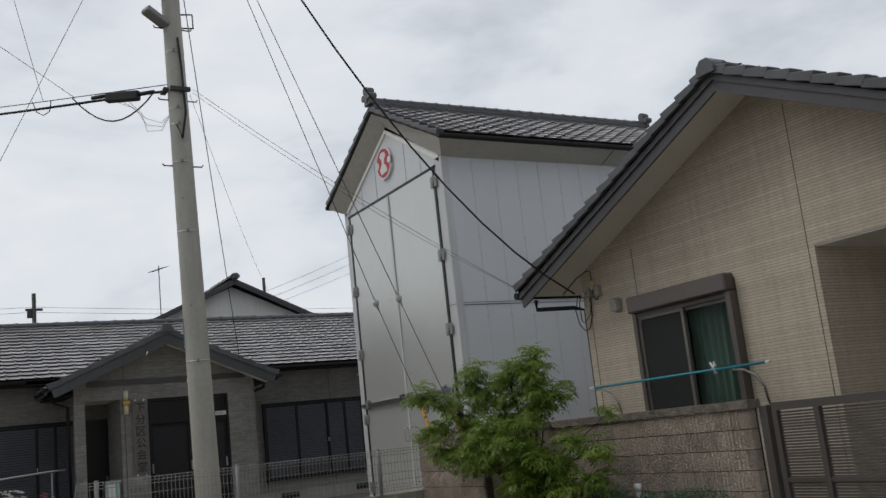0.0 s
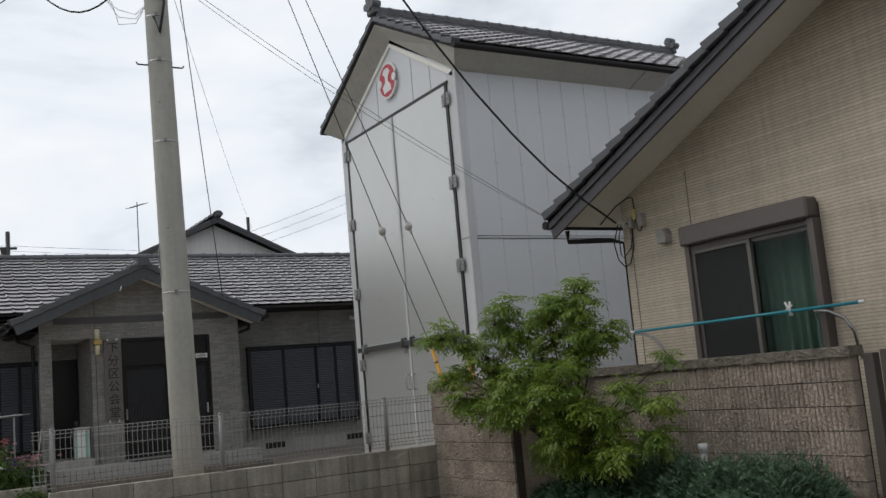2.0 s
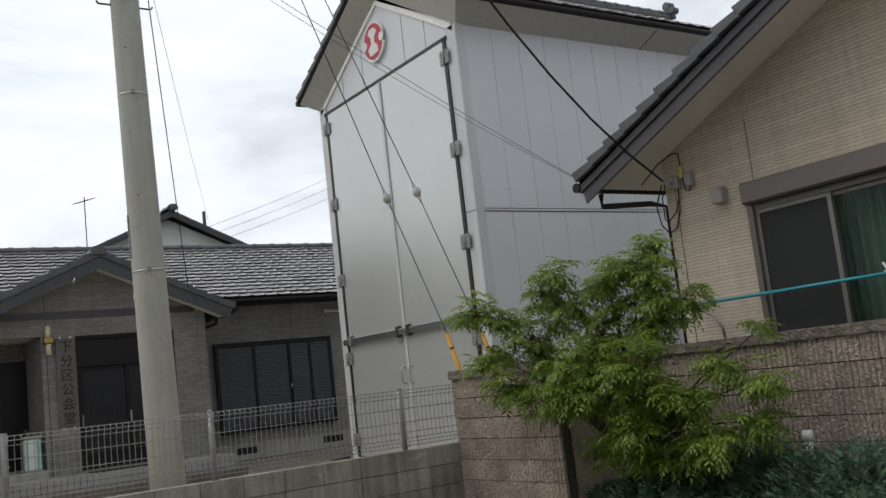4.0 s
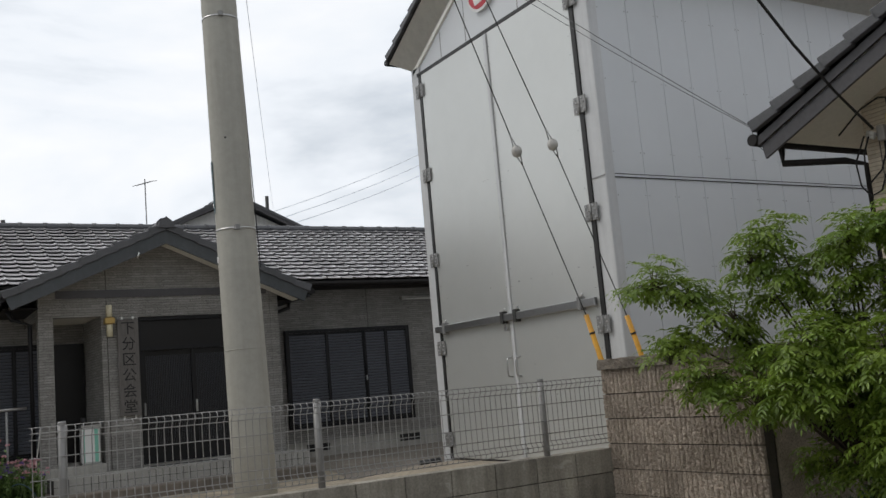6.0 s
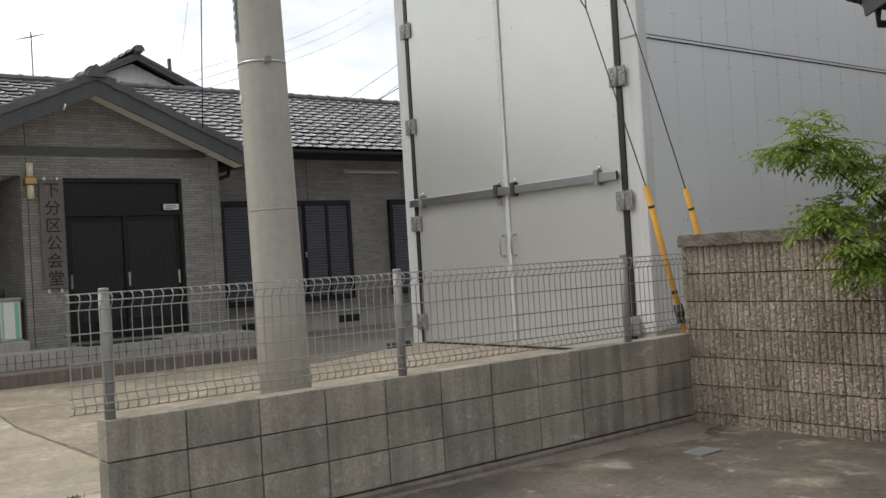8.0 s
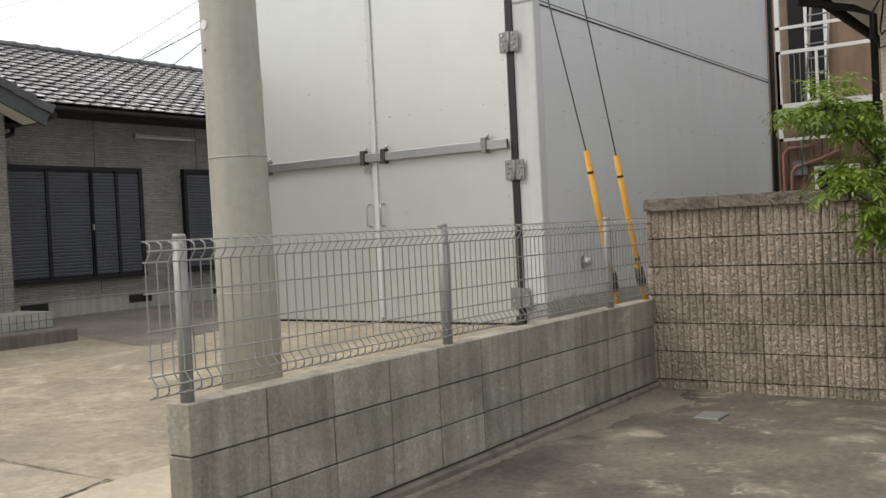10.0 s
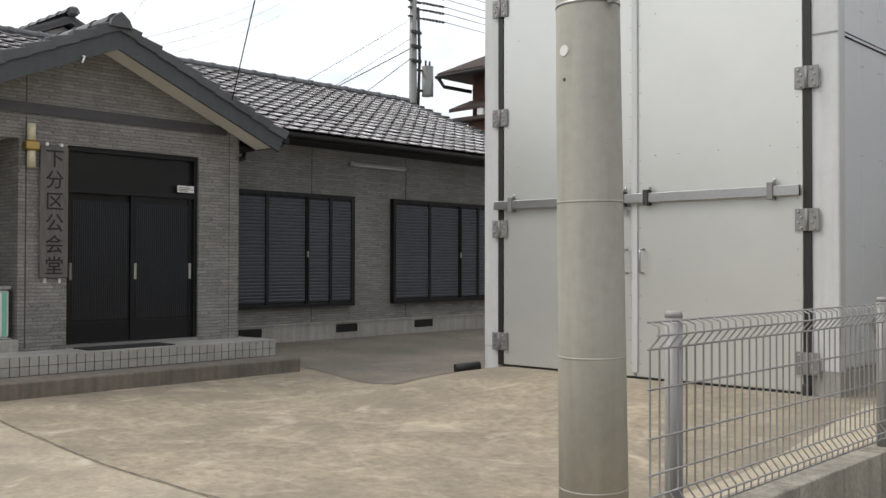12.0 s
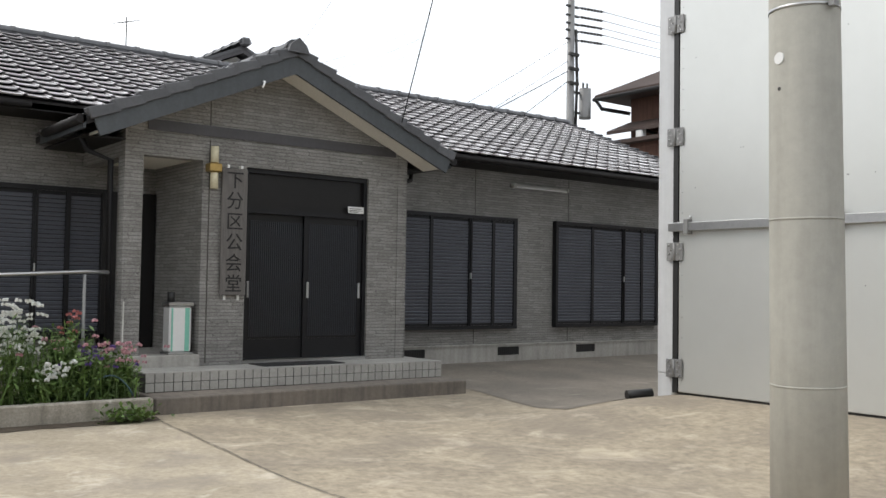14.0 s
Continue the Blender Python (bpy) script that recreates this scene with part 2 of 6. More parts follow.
M_POST = material("grey_coated_steel", (0.34, 0.335, 0.325), (0.295, 0.29, 0.283), 0.5, metal=0.15, bump=0.03, vary=0.1)
M_SLAB = material("stained_step_base", (0.25, 0.215, 0.18), (0.17, 0.15, 0.13), 0.9, big=2, fine=20, bump=0.15, streak=0.3)
M_BLACK = material("black_rubber", (0.018, 0.018, 0.018), None, 0.55, bump=0.05)
M_TILE = material("smoked_roof_tile", (0.74, 0.72, 0.725), (0.6, 0.58, 0.585), 0.3, metal=0.6, big=1.5, fine=30, bump=0.12, bump_scale=70, rand=0.2, spec=0.5)
M_TILE_J = material("smoked_roof_tile_far", (0.74, 0.72, 0.725), (0.6, 0.58, 0.585), 0.3, metal=0.6, big=1.5, fine=30, bump=0.12, bump_scale=70, island=0.2, spec=0.5)
M_TILE_H = material("flat_roof_tile", (0.11, 0.112, 0.12), (0.085, 0.086, 0.093), 0.5, big=1.5, fine=30, bump=0.15, rand=0.2)
M_SIDING = material("grey_stone_siding", (0.385, 0.372, 0.353), (0.31, 0.30, 0.284), 0.85, big=1.2, fine=45, bump=0.9, bump_scale=38, pattern=(0.043, 0.26, 0.014, 0.58), streak=0.08, vary=0.42, relief=0.02, tint=(0.82, 1.1), wobble=0.5, ragged=7.0)
M_BEIGE = material("beige_ledge_siding", (0.73, 0.635, 0.50), (0.65, 0.56, 0.435), 0.85, big=1.0, fine=30, bump=0.2, pattern=(0.036, 60.0, 0.012, 0.6), streak=0.1, wobble=0.45)
M_FOUND = material("foundation_render", (0.45, 0.435, 0.40), (0.37, 0.358, 0.33), 0.9, big=1.5, fine=25, bump=0.15, streak=0.2)
M_SHUTTER = material("shutter_slats", (0.10, 0.107, 0.128), (0.085, 0.091, 0.11), 0.5, big=2, bump=0.02, vary=0.1)
M_SHUT_FR = material("shutter_frame", (0.012, 0.012, 0.014), None, 0.45, bump=0.02, spec=0.3)
M_DOORSLAT = material("door_slat_metal", (0.045, 0.048, 0.057), (0.038, 0.04, 0.048), 0.35, bump=0.02, metal=0.3)
M_DARKDOOR = material("dark_bronze_door", (0.014, 0.013, 0.013), None, 0.35, bump=0.02, spec=0.3)
M_BARGE = material("painted_bargeboard", (0.075, 0.083, 0.09), (0.06, 0.067, 0.073), 0.55, big=1.5, bump=0.05, streak=0.15)
M_BARGE_H = material("house_bargeboard", (0.078, 0.074, 0.08), (0.064, 0.061, 0.066), 0.5, big=1.5, bump=0.05)
M_CREAM = material("cream_soffit", (0.86, 0.83, 0.76), (0.81, 0.78, 0.71), 0.8, big=1.5, bump=0.05, vary=0.12)
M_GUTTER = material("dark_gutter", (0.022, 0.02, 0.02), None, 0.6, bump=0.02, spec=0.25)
M_STEP = material("step_tile", (0.44, 0.43, 0.40), (0.37, 0.36, 0.335), 0.6, big=3, fine=40, bump=0.1, rand=0.08)
M_JOINT = material("dark_grout", (0.07, 0.068, 0.065), None, 0.95)
M_POLE = material("pole_concrete", (0.45, 0.438, 0.39), (0.395, 0.384, 0.342), 0.72, big=0.7, fine=14, bump=0.12, bump_scale=120, streak=0.12, vary=0.14)
M_POLE_DK = material("pole_fittings", (0.07, 0.07, 0.068), None, 0.6, metal=0.4)
M_WIRE = material("black_cable", (0.012, 0.012, 0.012), None, 0.6)
M_WIRE_G = material("steel_strand", (0.2, 0.2, 0.2), None, 0.5, metal=0.6)
M_YELLOW = material("yellow_guy_guard", (0.72, 0.36, 0.02), (0.6, 0.29, 0.02), 0.5, big=4, bump=0.05, vary=0.2)
M_PORC = material("white_porcelain", (0.58, 0.565, 0.53), (0.46, 0.445, 0.415), 0.3, bump=0.02)
M_WHITE = material("white_enamel", (0.78, 0.78, 0.77), (0.7, 0.7, 0.69), 0.4, bump=0.03, vary=0.08)
M_RED = material("red_enamel", (0.55, 0.02, 0.035), (0.45, 0.015, 0.03), 0.4, bump=0.02, vary=0.15)
M_GREEN = material("pale_green_enamel", (0.25, 0.6, 0.47), (0.2, 0.5, 0.4), 0.4, bump=0.02, vary=0.1)
M_TEAL = material("teal_pole_sleeve", (0.02, 0.27, 0.33), (0.015, 0.22, 0.28), 0.4, bump=0.02, vary=0.12)
M_BROWN_AL = material("brown_aluminium", (0.135, 0.115, 0.105), (0.115, 0.098, 0.09), 0.4, metal=0.2, bump=0.02, vary=0.08)
M_SASH = material("bronze_sash", (0.2, 0.185, 0.165), None, 0.4, metal=0.3, bump=0.02, vary=0.1)
M_BOARD = material("weathered_sign_wood", (0.175, 0.163, 0.155), (0.125, 0.116, 0.11), 0.85, big=3, fine=60, stretch=(12, 12, 1), bump=0.3)
M_INK = material("black_ink", (0.01, 0.01, 0.01), None, 0.6)
M_GOLD = material("aged_brass", (0.55, 0.38, 0.14), (0.45, 0.3, 0.1), 0.35, metal=0.8, bump=0.02)
M_LAMPGLASS = material("amber_lamp_glass", (0.70, 0.64, 0.46), (0.62, 0.56, 0.38), 0.25, bump=0.02)
M_TUBE = material("fluorescent_fitting", (0.5, 0.49, 0.45), (0.44, 0.43, 0.4), 0.4, bump=0.02)
M_MAT = material("rubber_mat", (0.02, 0.02, 0.021), None, 0.95, bump=0.5, bump_scale=200)
M_PLASTER = material("white_plaster", (0.82, 0.82, 0.80), (0.76, 0.76, 0.74), 0.85, big=1, bump=0.05, streak=0.1, vary=0.12)
M_BROWNWALL = material("brown_cladding", (0.14, 0.075, 0.055), (0.11, 0.058, 0.043), 0.85, big=1, bump=0.1, streak=0.2, spec=0.25)
M_OCHRE = material("corrugated_tan_sheet", (0.28, 0.19, 0.13), (0.22, 0.15, 0.102), 0.75, big=1.5, bump=0.1, streak=0.2, spec=0.3)
M_ROOFBROWN = material("brown_roof_sheet", (0.085, 0.062, 0.055), (0.065, 0.048, 0.042), 0.8, big=1.2, bump=0.1, spec=0.25)
# near-black colour stands in for missing light inside rooms and openings
M_INSIDE = material("unlit_interior", (0.03, 0.03, 0.03), None, 0.9)
M_BARK = material("bush_bark", (0.11, 0.085, 0.06), (0.07, 0.055, 0.04), 0.9, big=10, bump=0.4)
M_LEAF = material("bush_leaf", (0.28, 0.375, 0.056), (0.13, 0.22, 0.033), 0.4, big=3.0, fine=30, bump=0.05, island=0.45, vary=0.2)
M_SAND = material("washed_sand", (0.315, 0.275, 0.217), (0.24, 0.21, 0.167), 0.95, big=4, fine=40, bump=0.4, bump_scale=200, vary=0.4)
M_HOOD = material("grey_vent_paint", (0.36, 0.335, 0.315), (0.32, 0.3, 0.28), 0.5, bump=0.02, vary=0.08)
M_YELLOWED = material("yellowed_plastic", (0.68, 0.58, 0.27), (0.6, 0.5, 0.22), 0.5, bump=0.02, vary=0.1)
# thin leaves let light through
t_n, t_l = M_LEAF.node_tree.nodes, M_LEAF.node_tree.links
t_mix, t_tr = t_n.new("ShaderNodeMixShader"), t_n.new("ShaderNodeBsdfTranslucent")
t_tr.inputs["Color"].default_value = (0.3, 0.44, 0.06, 1)
t_mix.inputs[0].default_value = 0.3
t_l.new(t_n["Principled BSDF"].outputs[0], t_mix.inputs[1])
t_l.new(t_tr.outputs[0], t_mix.inputs[2])
t_l.new(t_mix.outputs[0], t_n["Material Output"].inputs["Surface"])
M_JUNIPER = material("juniper_needles", (0.12, 0.215, 0.115), (0.065, 0.135, 0.07), 0.7, big=5, fine=40, bump=0.1, island=0.45)
M_GRASS = material("bed_leaves", (0.17, 0.27, 0.065), (0.09, 0.165, 0.04), 0.55, big=5, fine=40, bump=0.05, island=0.45)
M_FL_WHITE = material("white_petals", (0.8, 0.8, 0.78), (0.7, 0.72, 0.7), 0.6, big=20, bump=0.02, vary=0.1)
M_FL_PINK = material("pink_petals", (0.72, 0.42, 0.47), (0.62, 0.32, 0.38), 0.6, big=20, bump=0.02, island=0.3)
M_FL_RED = material("coral_petals", (0.68, 0.26, 0.26), (0.58, 0.2, 0.2), 0.6, big=20, bump=0.02, island=0.3)
M_FL_PURPLE = material("purple_petals", (0.2, 0.12, 0.42), (0.16, 0.09, 0.34), 0.6, big=20, bump=0.02, island=0.3)
M_SOIL = material("bed_soil", (0.085, 0.065, 0.045), None, 0.95, big=6, bump=0.8, bump_scale=40)
M_CURTAIN = material("green_curtain", (0.066, 0.118, 0.094), (0.048, 0.09, 0.07), 0.85, big=3, bump=0.1)
M_NET = material("dark_net_screen", (0.02, 0.021, 0.021), None, 0.85, bump=0.1)
M_GATE = material("gate_slats", (0.10, 0.088, 0.08), (0.085, 0.075, 0.068), 0.45, metal=0.2, bump=0.02, vary=0.1)
M_BLUEPLATE = material("blue_pole_plate", (0.09, 0.17, 0.2), None, 0.5)
M_PIPE_PINK = material("pink_pipe_wrap", (0.42, 0.2, 0.16), None, 0.6)
M_HOSE = material("green_hose", (0.05, 0.25, 0.14), None, 0.5)

M_GLASS = bpy.data.materials.new("window_glass")
M_GLASS.use_nodes = True
gb = M_GLASS.node_tree.nodes["Principled BSDF"]
gb.inputs["Base Color"].default_value = (0.9, 0.95, 0.93, 1)
gb.inputs["Roughness"].default_value, gb.inputs["Transmission Weight"].default_value, gb.inputs["IOR"].default_value = 0.02, 1.0, 1.2


# ---- ground ----
def lot_z(x, y):
    apron = 0.21 * smooth((x - 6.6) / 2.7) * (1 - smooth((y - 17.6) / 1.5))
    return 0.025 + apron + 0.12 * smooth((y - 20.6) / 2.6)


def sheet(x0, x1, y0, y1, step, zf):
    bm = bmesh.new()
    nx, ny = max(1, round((x1 - x0) / step)), max(1, round((y1 - y0) / step))
    vs = [[bm.verts.new((x0 + (x1 - x0) * i / nx, y0 + (y1 - y0) * j / ny, zf(x0 + (x1 - x0) * i / nx, y0 + (y1 - y0) * j / ny))) for j in range(ny + 1)] for i in range(nx + 1)]
    for i in range(nx):
        for j in range(ny):
            f = bm.faces.new((vs[i][j], vs[i + 1][j], vs[i + 1][j + 1], vs[i][j + 1]))
            f.smooth = True
    return bm


solid("ground", sheet(-900, 900, -900, 900, 1800, lambda x, y: 0.0), M_ASPHALT, "dark grey asphalt ground reaching the horizon", "ground", "structure")
def slanted(bm):
    """Bends the slab edge at x = 4.2 to the line of the joint."""
    for v in bm.verts:
        if abs(v.co.x - 4.2) < 1e-4:
            v.co.x = joint_x(v.co.y)
    return bm


def joint_x(y):
    return 3.98 + 0.38 * smooth((y - 16.2) / 5.0)


solid("yard_concrete", slanted(sheet(4.2, 18.5, 13.42, 23.35, 0.25, lot_z)), M_LOT, "stained tan concrete yard in front of the hall", "yard", "structure")
solid("yard_concrete_old", slanted(sheet(-6, 4.2, 13.42, 23.35, 0.25, lambda x, y: lot_z(x, y) - 0.002)), M_LOT_OLD, "rougher old concrete slab beside the yard", "yard", "structure")
solid("yard_apron", sheet(-6, 9.5, 12.70, 13.425, 0.25, lambda x, y: lot_z(x, y) + 0.004), M_APRON, "smooth concrete strip at the yard's edge", "yard", "structure")
solid("yard_strip", sheet(2.4, 18.5, 11.9, 12.702, 0.25, lambda x, y: lot_z(x, y) - 0.004), M_LOT, "grey concrete strip behind the block wall", "yard", "structure")
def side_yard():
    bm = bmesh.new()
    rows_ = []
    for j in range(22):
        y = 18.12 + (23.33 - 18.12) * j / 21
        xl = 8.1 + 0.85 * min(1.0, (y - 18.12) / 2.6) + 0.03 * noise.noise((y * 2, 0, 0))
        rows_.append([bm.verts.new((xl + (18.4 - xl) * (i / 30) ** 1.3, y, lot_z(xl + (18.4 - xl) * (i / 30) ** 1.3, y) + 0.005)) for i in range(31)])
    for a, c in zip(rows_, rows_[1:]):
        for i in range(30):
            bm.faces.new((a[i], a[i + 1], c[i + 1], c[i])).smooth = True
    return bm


def crack(pts, w, seed):
    """A hairline crack: a thin uneven dark ribbon on the concrete through the given points."""
    rng = random.Random(seed)
    bm = bmesh.new()
    prev = None
    off = 0.0
    for a, c in zip(pts, pts[1:]):
        a, c = Vector((*a, 0)), Vector((*c, 0))
        n_ = max(2, int((c - a).length / 0.05))
        side = Vector((-(c - a).y, (c - a).x, 0)).normalized()
        for k in range(n_ + 1):
            off = off * 0.9 + rng.uniform(-0.006, 0.006)
            p = a.lerp(c, k / n_) + side * off
            ww = w * rng.uniform(0.3, 1.3)
            z = lot_z(p.x, p.y) + 0.0095
            cur = [bm.verts.new((*(p + side * s * ww).xy, z)) for s in (-1, 1)]
            if prev:
                bm.faces.new((prev[0], prev[1], cur[1], cur[0]))
            prev = cur
    return bm


def sand_drift():
    """Sand washed against the wall's foot, with a ragged edge."""
    bm = bmesh.new()
    rows_ = []
    for k in range(181):
        x_ = 4.0 + 3.48 * k / 180
        wd = 0.06 + 0.17 * smooth((x_ - 5.3) / 1.0) + 0.22 * smooth((x_ - 6.5) / 0.5) * (1 - smooth((x_ - 7.0) / 0.3)) + 0.05 * noise.noise((x_ * 5, 1, 0)) + 0.03 * noise.noise((x_ * 16, 4, 0)) + 0.015 * noise.noise((x_ * 50, 4, 0))
        rows_.append([bm.verts.new((x_, 11.77 - wd * f, 0.0365 + 0.012 * (1 - f) ** 2)) for f in (0, 0.35, 0.7, 1)])
    for a, c in zip(rows_, rows_[1:]):
        for i in range(3):
            bm.faces.new((a[i], a[i + 1], c[i + 1], c[i])).smooth = True
    return bm


# darker sheet paints the shade lying between hall and storage building
solid("yard_side", side_yard(), M_LOT_SHADE, "concrete beside the hall, coloured darker for its shade", "yard", "structure")
solid("crack_long", crack([(joint_x(20.4 - 0.6 * k), 20.4 - 0.6 * k) for k in range(12)], 0.005, 1), M_MORTAR, "dark crack along the slab joint", "crack", "structure")
solid("crack_cross", crack(((3.97, 13.47), (3.72, 13.40), (3.39, 13.35), (2.6, 13.25), (1.6, 13.2)), 0.012, 2), M_MORTAR, "dark crack across the yard edge", "crack", "structure")
solid("crack_edge", crack(((4.6, 12.70), (3.78, 12.705), (2.0, 12.70)), 0.008, 3), M_MORTAR, "dark joint at the yard edge", "crack", "structure")
solid("sand_drift", sand_drift(), M_SAND, "pale washed sand at the foot of the block wall", "sand", "structure")
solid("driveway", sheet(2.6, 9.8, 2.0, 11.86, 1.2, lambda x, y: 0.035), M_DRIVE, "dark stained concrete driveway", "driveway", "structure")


# added plain walls, out of view, that block low sky and darken the facades
solid("wall_west", boxes((-9.3, -9.0, -8.0, 31.0, 0.0, 5.2)), M_PLASTER, "added unseen wall blocking low sky from the west", "wall", "structure")
solid("wall_south", boxes((-9.0, 19.0, -8.3, -8.0, 0.0, 5.2)), M_PLASTER, "added unseen wall blocking low sky from the south", "wall", "structure")


# ---- roof tiles ----
def tile_verts(w, length):
    prof = [(0.0, 0.010), (0.05, 0.020), (0.13, 0.018), (0.18, 0.003), (0.55, 0.0), (0.94, 0.001), (1.0, 0.006)]
    top = [(u * w, length, h) for u, h in prof]
    low = [(u * w, 0.0, h + 0.05) for u, h in prof]
    edge = [(u * w, 0.004, h + 0.037) for u, h in prof]
    lip = [(u * w, 0.11, h + 0.001) for u, h in prof]
    n = len(prof)
    faces = []
    for i in range(n - 1):
        faces.append((n + i, n + i + 1, i + 1, i))
        faces.append((2 * n + i, 2 * n + i + 1, n + i + 1, n + i))
        faces.append((3 * n + i, 3 * n + i + 1, 2 * n + i + 1, 2 * n + i))
    return top + low + edge + lip, faces


def tiled_slope(parent, origin, along, up, width, length, keep, w=0.30, row=0.295, mat=None, mat_j=None):
    """Tiles on a slope from its lower corner; keep(u, v) tells None: no tile, 1: a piece of its own, 0: joined into the rest."""
    along, up = Vector(along).normalized(), Vector(up).normalized()
    normal = along.cross(up)
    vs, fs = tile_verts(w, row + 0.05)
    bm = bmesh.new()
    bv = [bm.verts.new(v) for v in vs]
    for f in fs:
        bm.faces.new([bv[i] for i in f])
    me = mesh_of(bm, "tile", mat or M_TILE)
    base = Matrix((along.to_4d(), up.to_4d(), normal.to_4d(), (0, 0, 0, 1))).transposed()
    all_v, all_f = [], []
    for r in range(int(length / row + 0.5)):
        for c in range(int(width / w + 0.5)):
            k = keep(c * w + w / 2, r * row)
            if k is None:
                continue
            p = Vector(origin) + along * (c * w) + up * (r * row)
            m = base.copy()
            m.translation = p + normal * random.uniform(-0.003, 0.003)
            if k:
                piece("tile", me, parent, m)
            else:
                o = len(all_v)
                all_v += [tuple(m @ Vector(v)) for v in vs]
                all_f += [tuple(i + o for i in f) for f in fs]
    if all_v:
        far = bpy.data.meshes.new("tile_field")
        far.from_pydata(all_v, [], all_f)
        far.materials.append(mat_j or M_TILE_J)
        ob = new("tile_field", far)
        ob.parent = parent
        if parent.type == "EMPTY":
            ob.matrix_parent_inverse = Matrix.Translation(-parent.location)
        tagged(ob, kind="stuff")


def slab(p0, p1, p2, p3, thick):
    """A roof or panel plate: four top corners and its thickness downwards."""
    bm = bmesh.new()
    top = [bm.verts.new(p) for p in (p0, p1, p2, p3)]
    low = [bm.verts.new(Vector(p) - Vector((0, 0, thick))) for p in (p0, p1, p2, p3)]
    bm.faces.new(top), bm.faces.new(low[::-1])
    for i in range(4):
        j = (i + 1) % 4
        bm.faces.new((top[j], top[i], low[i], low[j]))
    bmesh.ops.recalc_face_normals(bm, faces=bm.faces)
    return bm


def verge_tiles(parent, start, end, n, width_dir, mat, w=0.16, drop=0.15, name="verge_tile"):
    """Stepped edge tiles along a rake from its low end to its high end."""
    a, b = Vector(start), Vector(end)
    d = (b - a) / n
    u = d.normalized()
    wd = Vector(width_dir).normalized()
    nrm = wd.cross(u)
    nrm = -nrm if nrm.z < 0 else nrm
    bm = bmesh.new()
    ln = d.length + 0.03
    pts = [(0, 0.055), (ln, 0.006), (ln, -drop), (0, -drop + 0.02)]
    lo = [bm.verts.new(u * p + nrm * q) for p, q in pts]
    hi = [bm.verts.new(u * p + nrm * q + wd * w) for p, q in pts]
    bm.faces.new(lo), bm.faces.new(hi[::-1])
    for i in range(4):
        j = (i + 1) % 4
        bm.faces.new((lo[j], lo[i], hi[i], hi[j]))
    bmesh.ops.recalc_face_normals(bm, faces=bm.faces)
    bmesh.ops.bevel(bm, geom=bm.edges[:], offset=0.008, segments=1, affect="EDGES")
    me = mesh_of(bm, name, mat)
    for i in range(n):
        piece(name, me, parent, Matrix.Translation(a + d * i))


def ridge_caps(parent, p0, p1, r, mat, step=0.3, name="ridge_tile"):
    a, b = Vector(p0), Vector(p1)
    n = max(1, round((b - a).length / step))
    d = (b - a) / n
    u = d.normalized()
    side = u.cross(Vector((0, 0, 1))).normalized()
    upv = side.cross(u)
    bm = bmesh.new()
    rings = []
    for s, rr in ((0, r * 1.14), (d.length * 0.14, r * 1.14), (d.length * 0.16, r), (d.length, r)):
        rings.append([bm.verts.new(u * s + side * math.cos(math.pi * k / 6) * rr * 1.25 + upv * math.sin(math.pi * k / 6) * rr) for k in range(7)])
    for q, s in zip(rings, rings[1:]):
        for k in range(6):
            bm.faces.new((q[k], q[k + 1], s[k + 1], s[k])).smooth = True
    bm.faces.new(rings[0])
    bmesh.ops.recalc_face_normals(bm, faces=bm.faces)
    me = mesh_of(bm, name, mat)
    for i in range(n):
        piece(name, me, parent, Matrix.Translation(a + d * i))


def ridge_ornament(parent, p, axis_y, mat, s=1.0):
    """The curled end tile of a ridge."""
    x, y, z = p
    bm = bmesh.new()
    box(bm, -0.06 * s, 0.06 * s, -0.15 * s, 0.15 * s, -0.12 * s, 0.12 * s, 0.02)
    for dy, dz, r in ((0, 0.2, 0.1), (-0.13, 0.07, 0.075), (0.13, 0.07, 0.075), (0.0, 0.03, 0.08)):
        tube(bm, [(-0.09 * s, dy * s, dz * s), (0.1 * s, dy * s, dz * s)], r * s, 10)
    if axis_y:
        bmesh.ops.rotate(bm, verts=bm.verts, cent=(0, 0, 0), matrix=Matrix.Rotation(math.pi / 2, 3, "Z"))
    bmesh.ops.translate(bm, verts=bm.verts, vec=(x, y, z))
    return part("ridge_end_tile", bm, mat, parent)


# ---- the hall ----
HALL = thing("public_hall", (6.4, 23.3, 0.0), "single-storey grey stone-sided public hall with smoked tile roof", "building")
WY, EAVE_Y, EAVE_Z, RIDGE_Y, RIDGE_Z = 23.31, 22.55, 3.55, 26.8, 5.30
XL, XR = -4.6, 16.75
part("wall", boxes((-4.0, 16.15, WY, 30.3, 0.44, 3.56)), M_SIDING, HALL)
part("gable_wall", prism([(23.35, 3.562), (30.25, 3.562), (26.8, 5.08)], "x", -3.9, 16.1), M_SIDING, HALL)
part("foundation", boxes((-4.0, 16.17, WY - 0.03, 30.3, 0.0, 0.438)), M_FOUND, HALL)
for vx in (9.75, 11.82, 13.75):
    v = part("vent", boxes((vx - 0.24, vx + 0.24, WY - 0.036, WY - 0.028, 0.26, 0.40)), M_INSIDE, HALL, "dark foundation vent")
    part("grille", boxes(*[(vx - 0.23 + 0.046 * i, vx - 0.215 + 0.046 * i, WY - 0.042, WY - 0.034, 0.265, 0.395) for i in range(11)]), M_GUTTER, v)
for jx in (11.05, 13.3):
    part("wall_joint", boxes((jx - 0.006, jx + 0.006, WY - 0.006, WY + 0.01, 0.46, 3.45)), M_MORTAR, HALL)
part("ledge", boxes((8.5, 16.2, WY - 0.05, WY + 0.01, 0.425, 0.455)), M_FOUND, HALL)
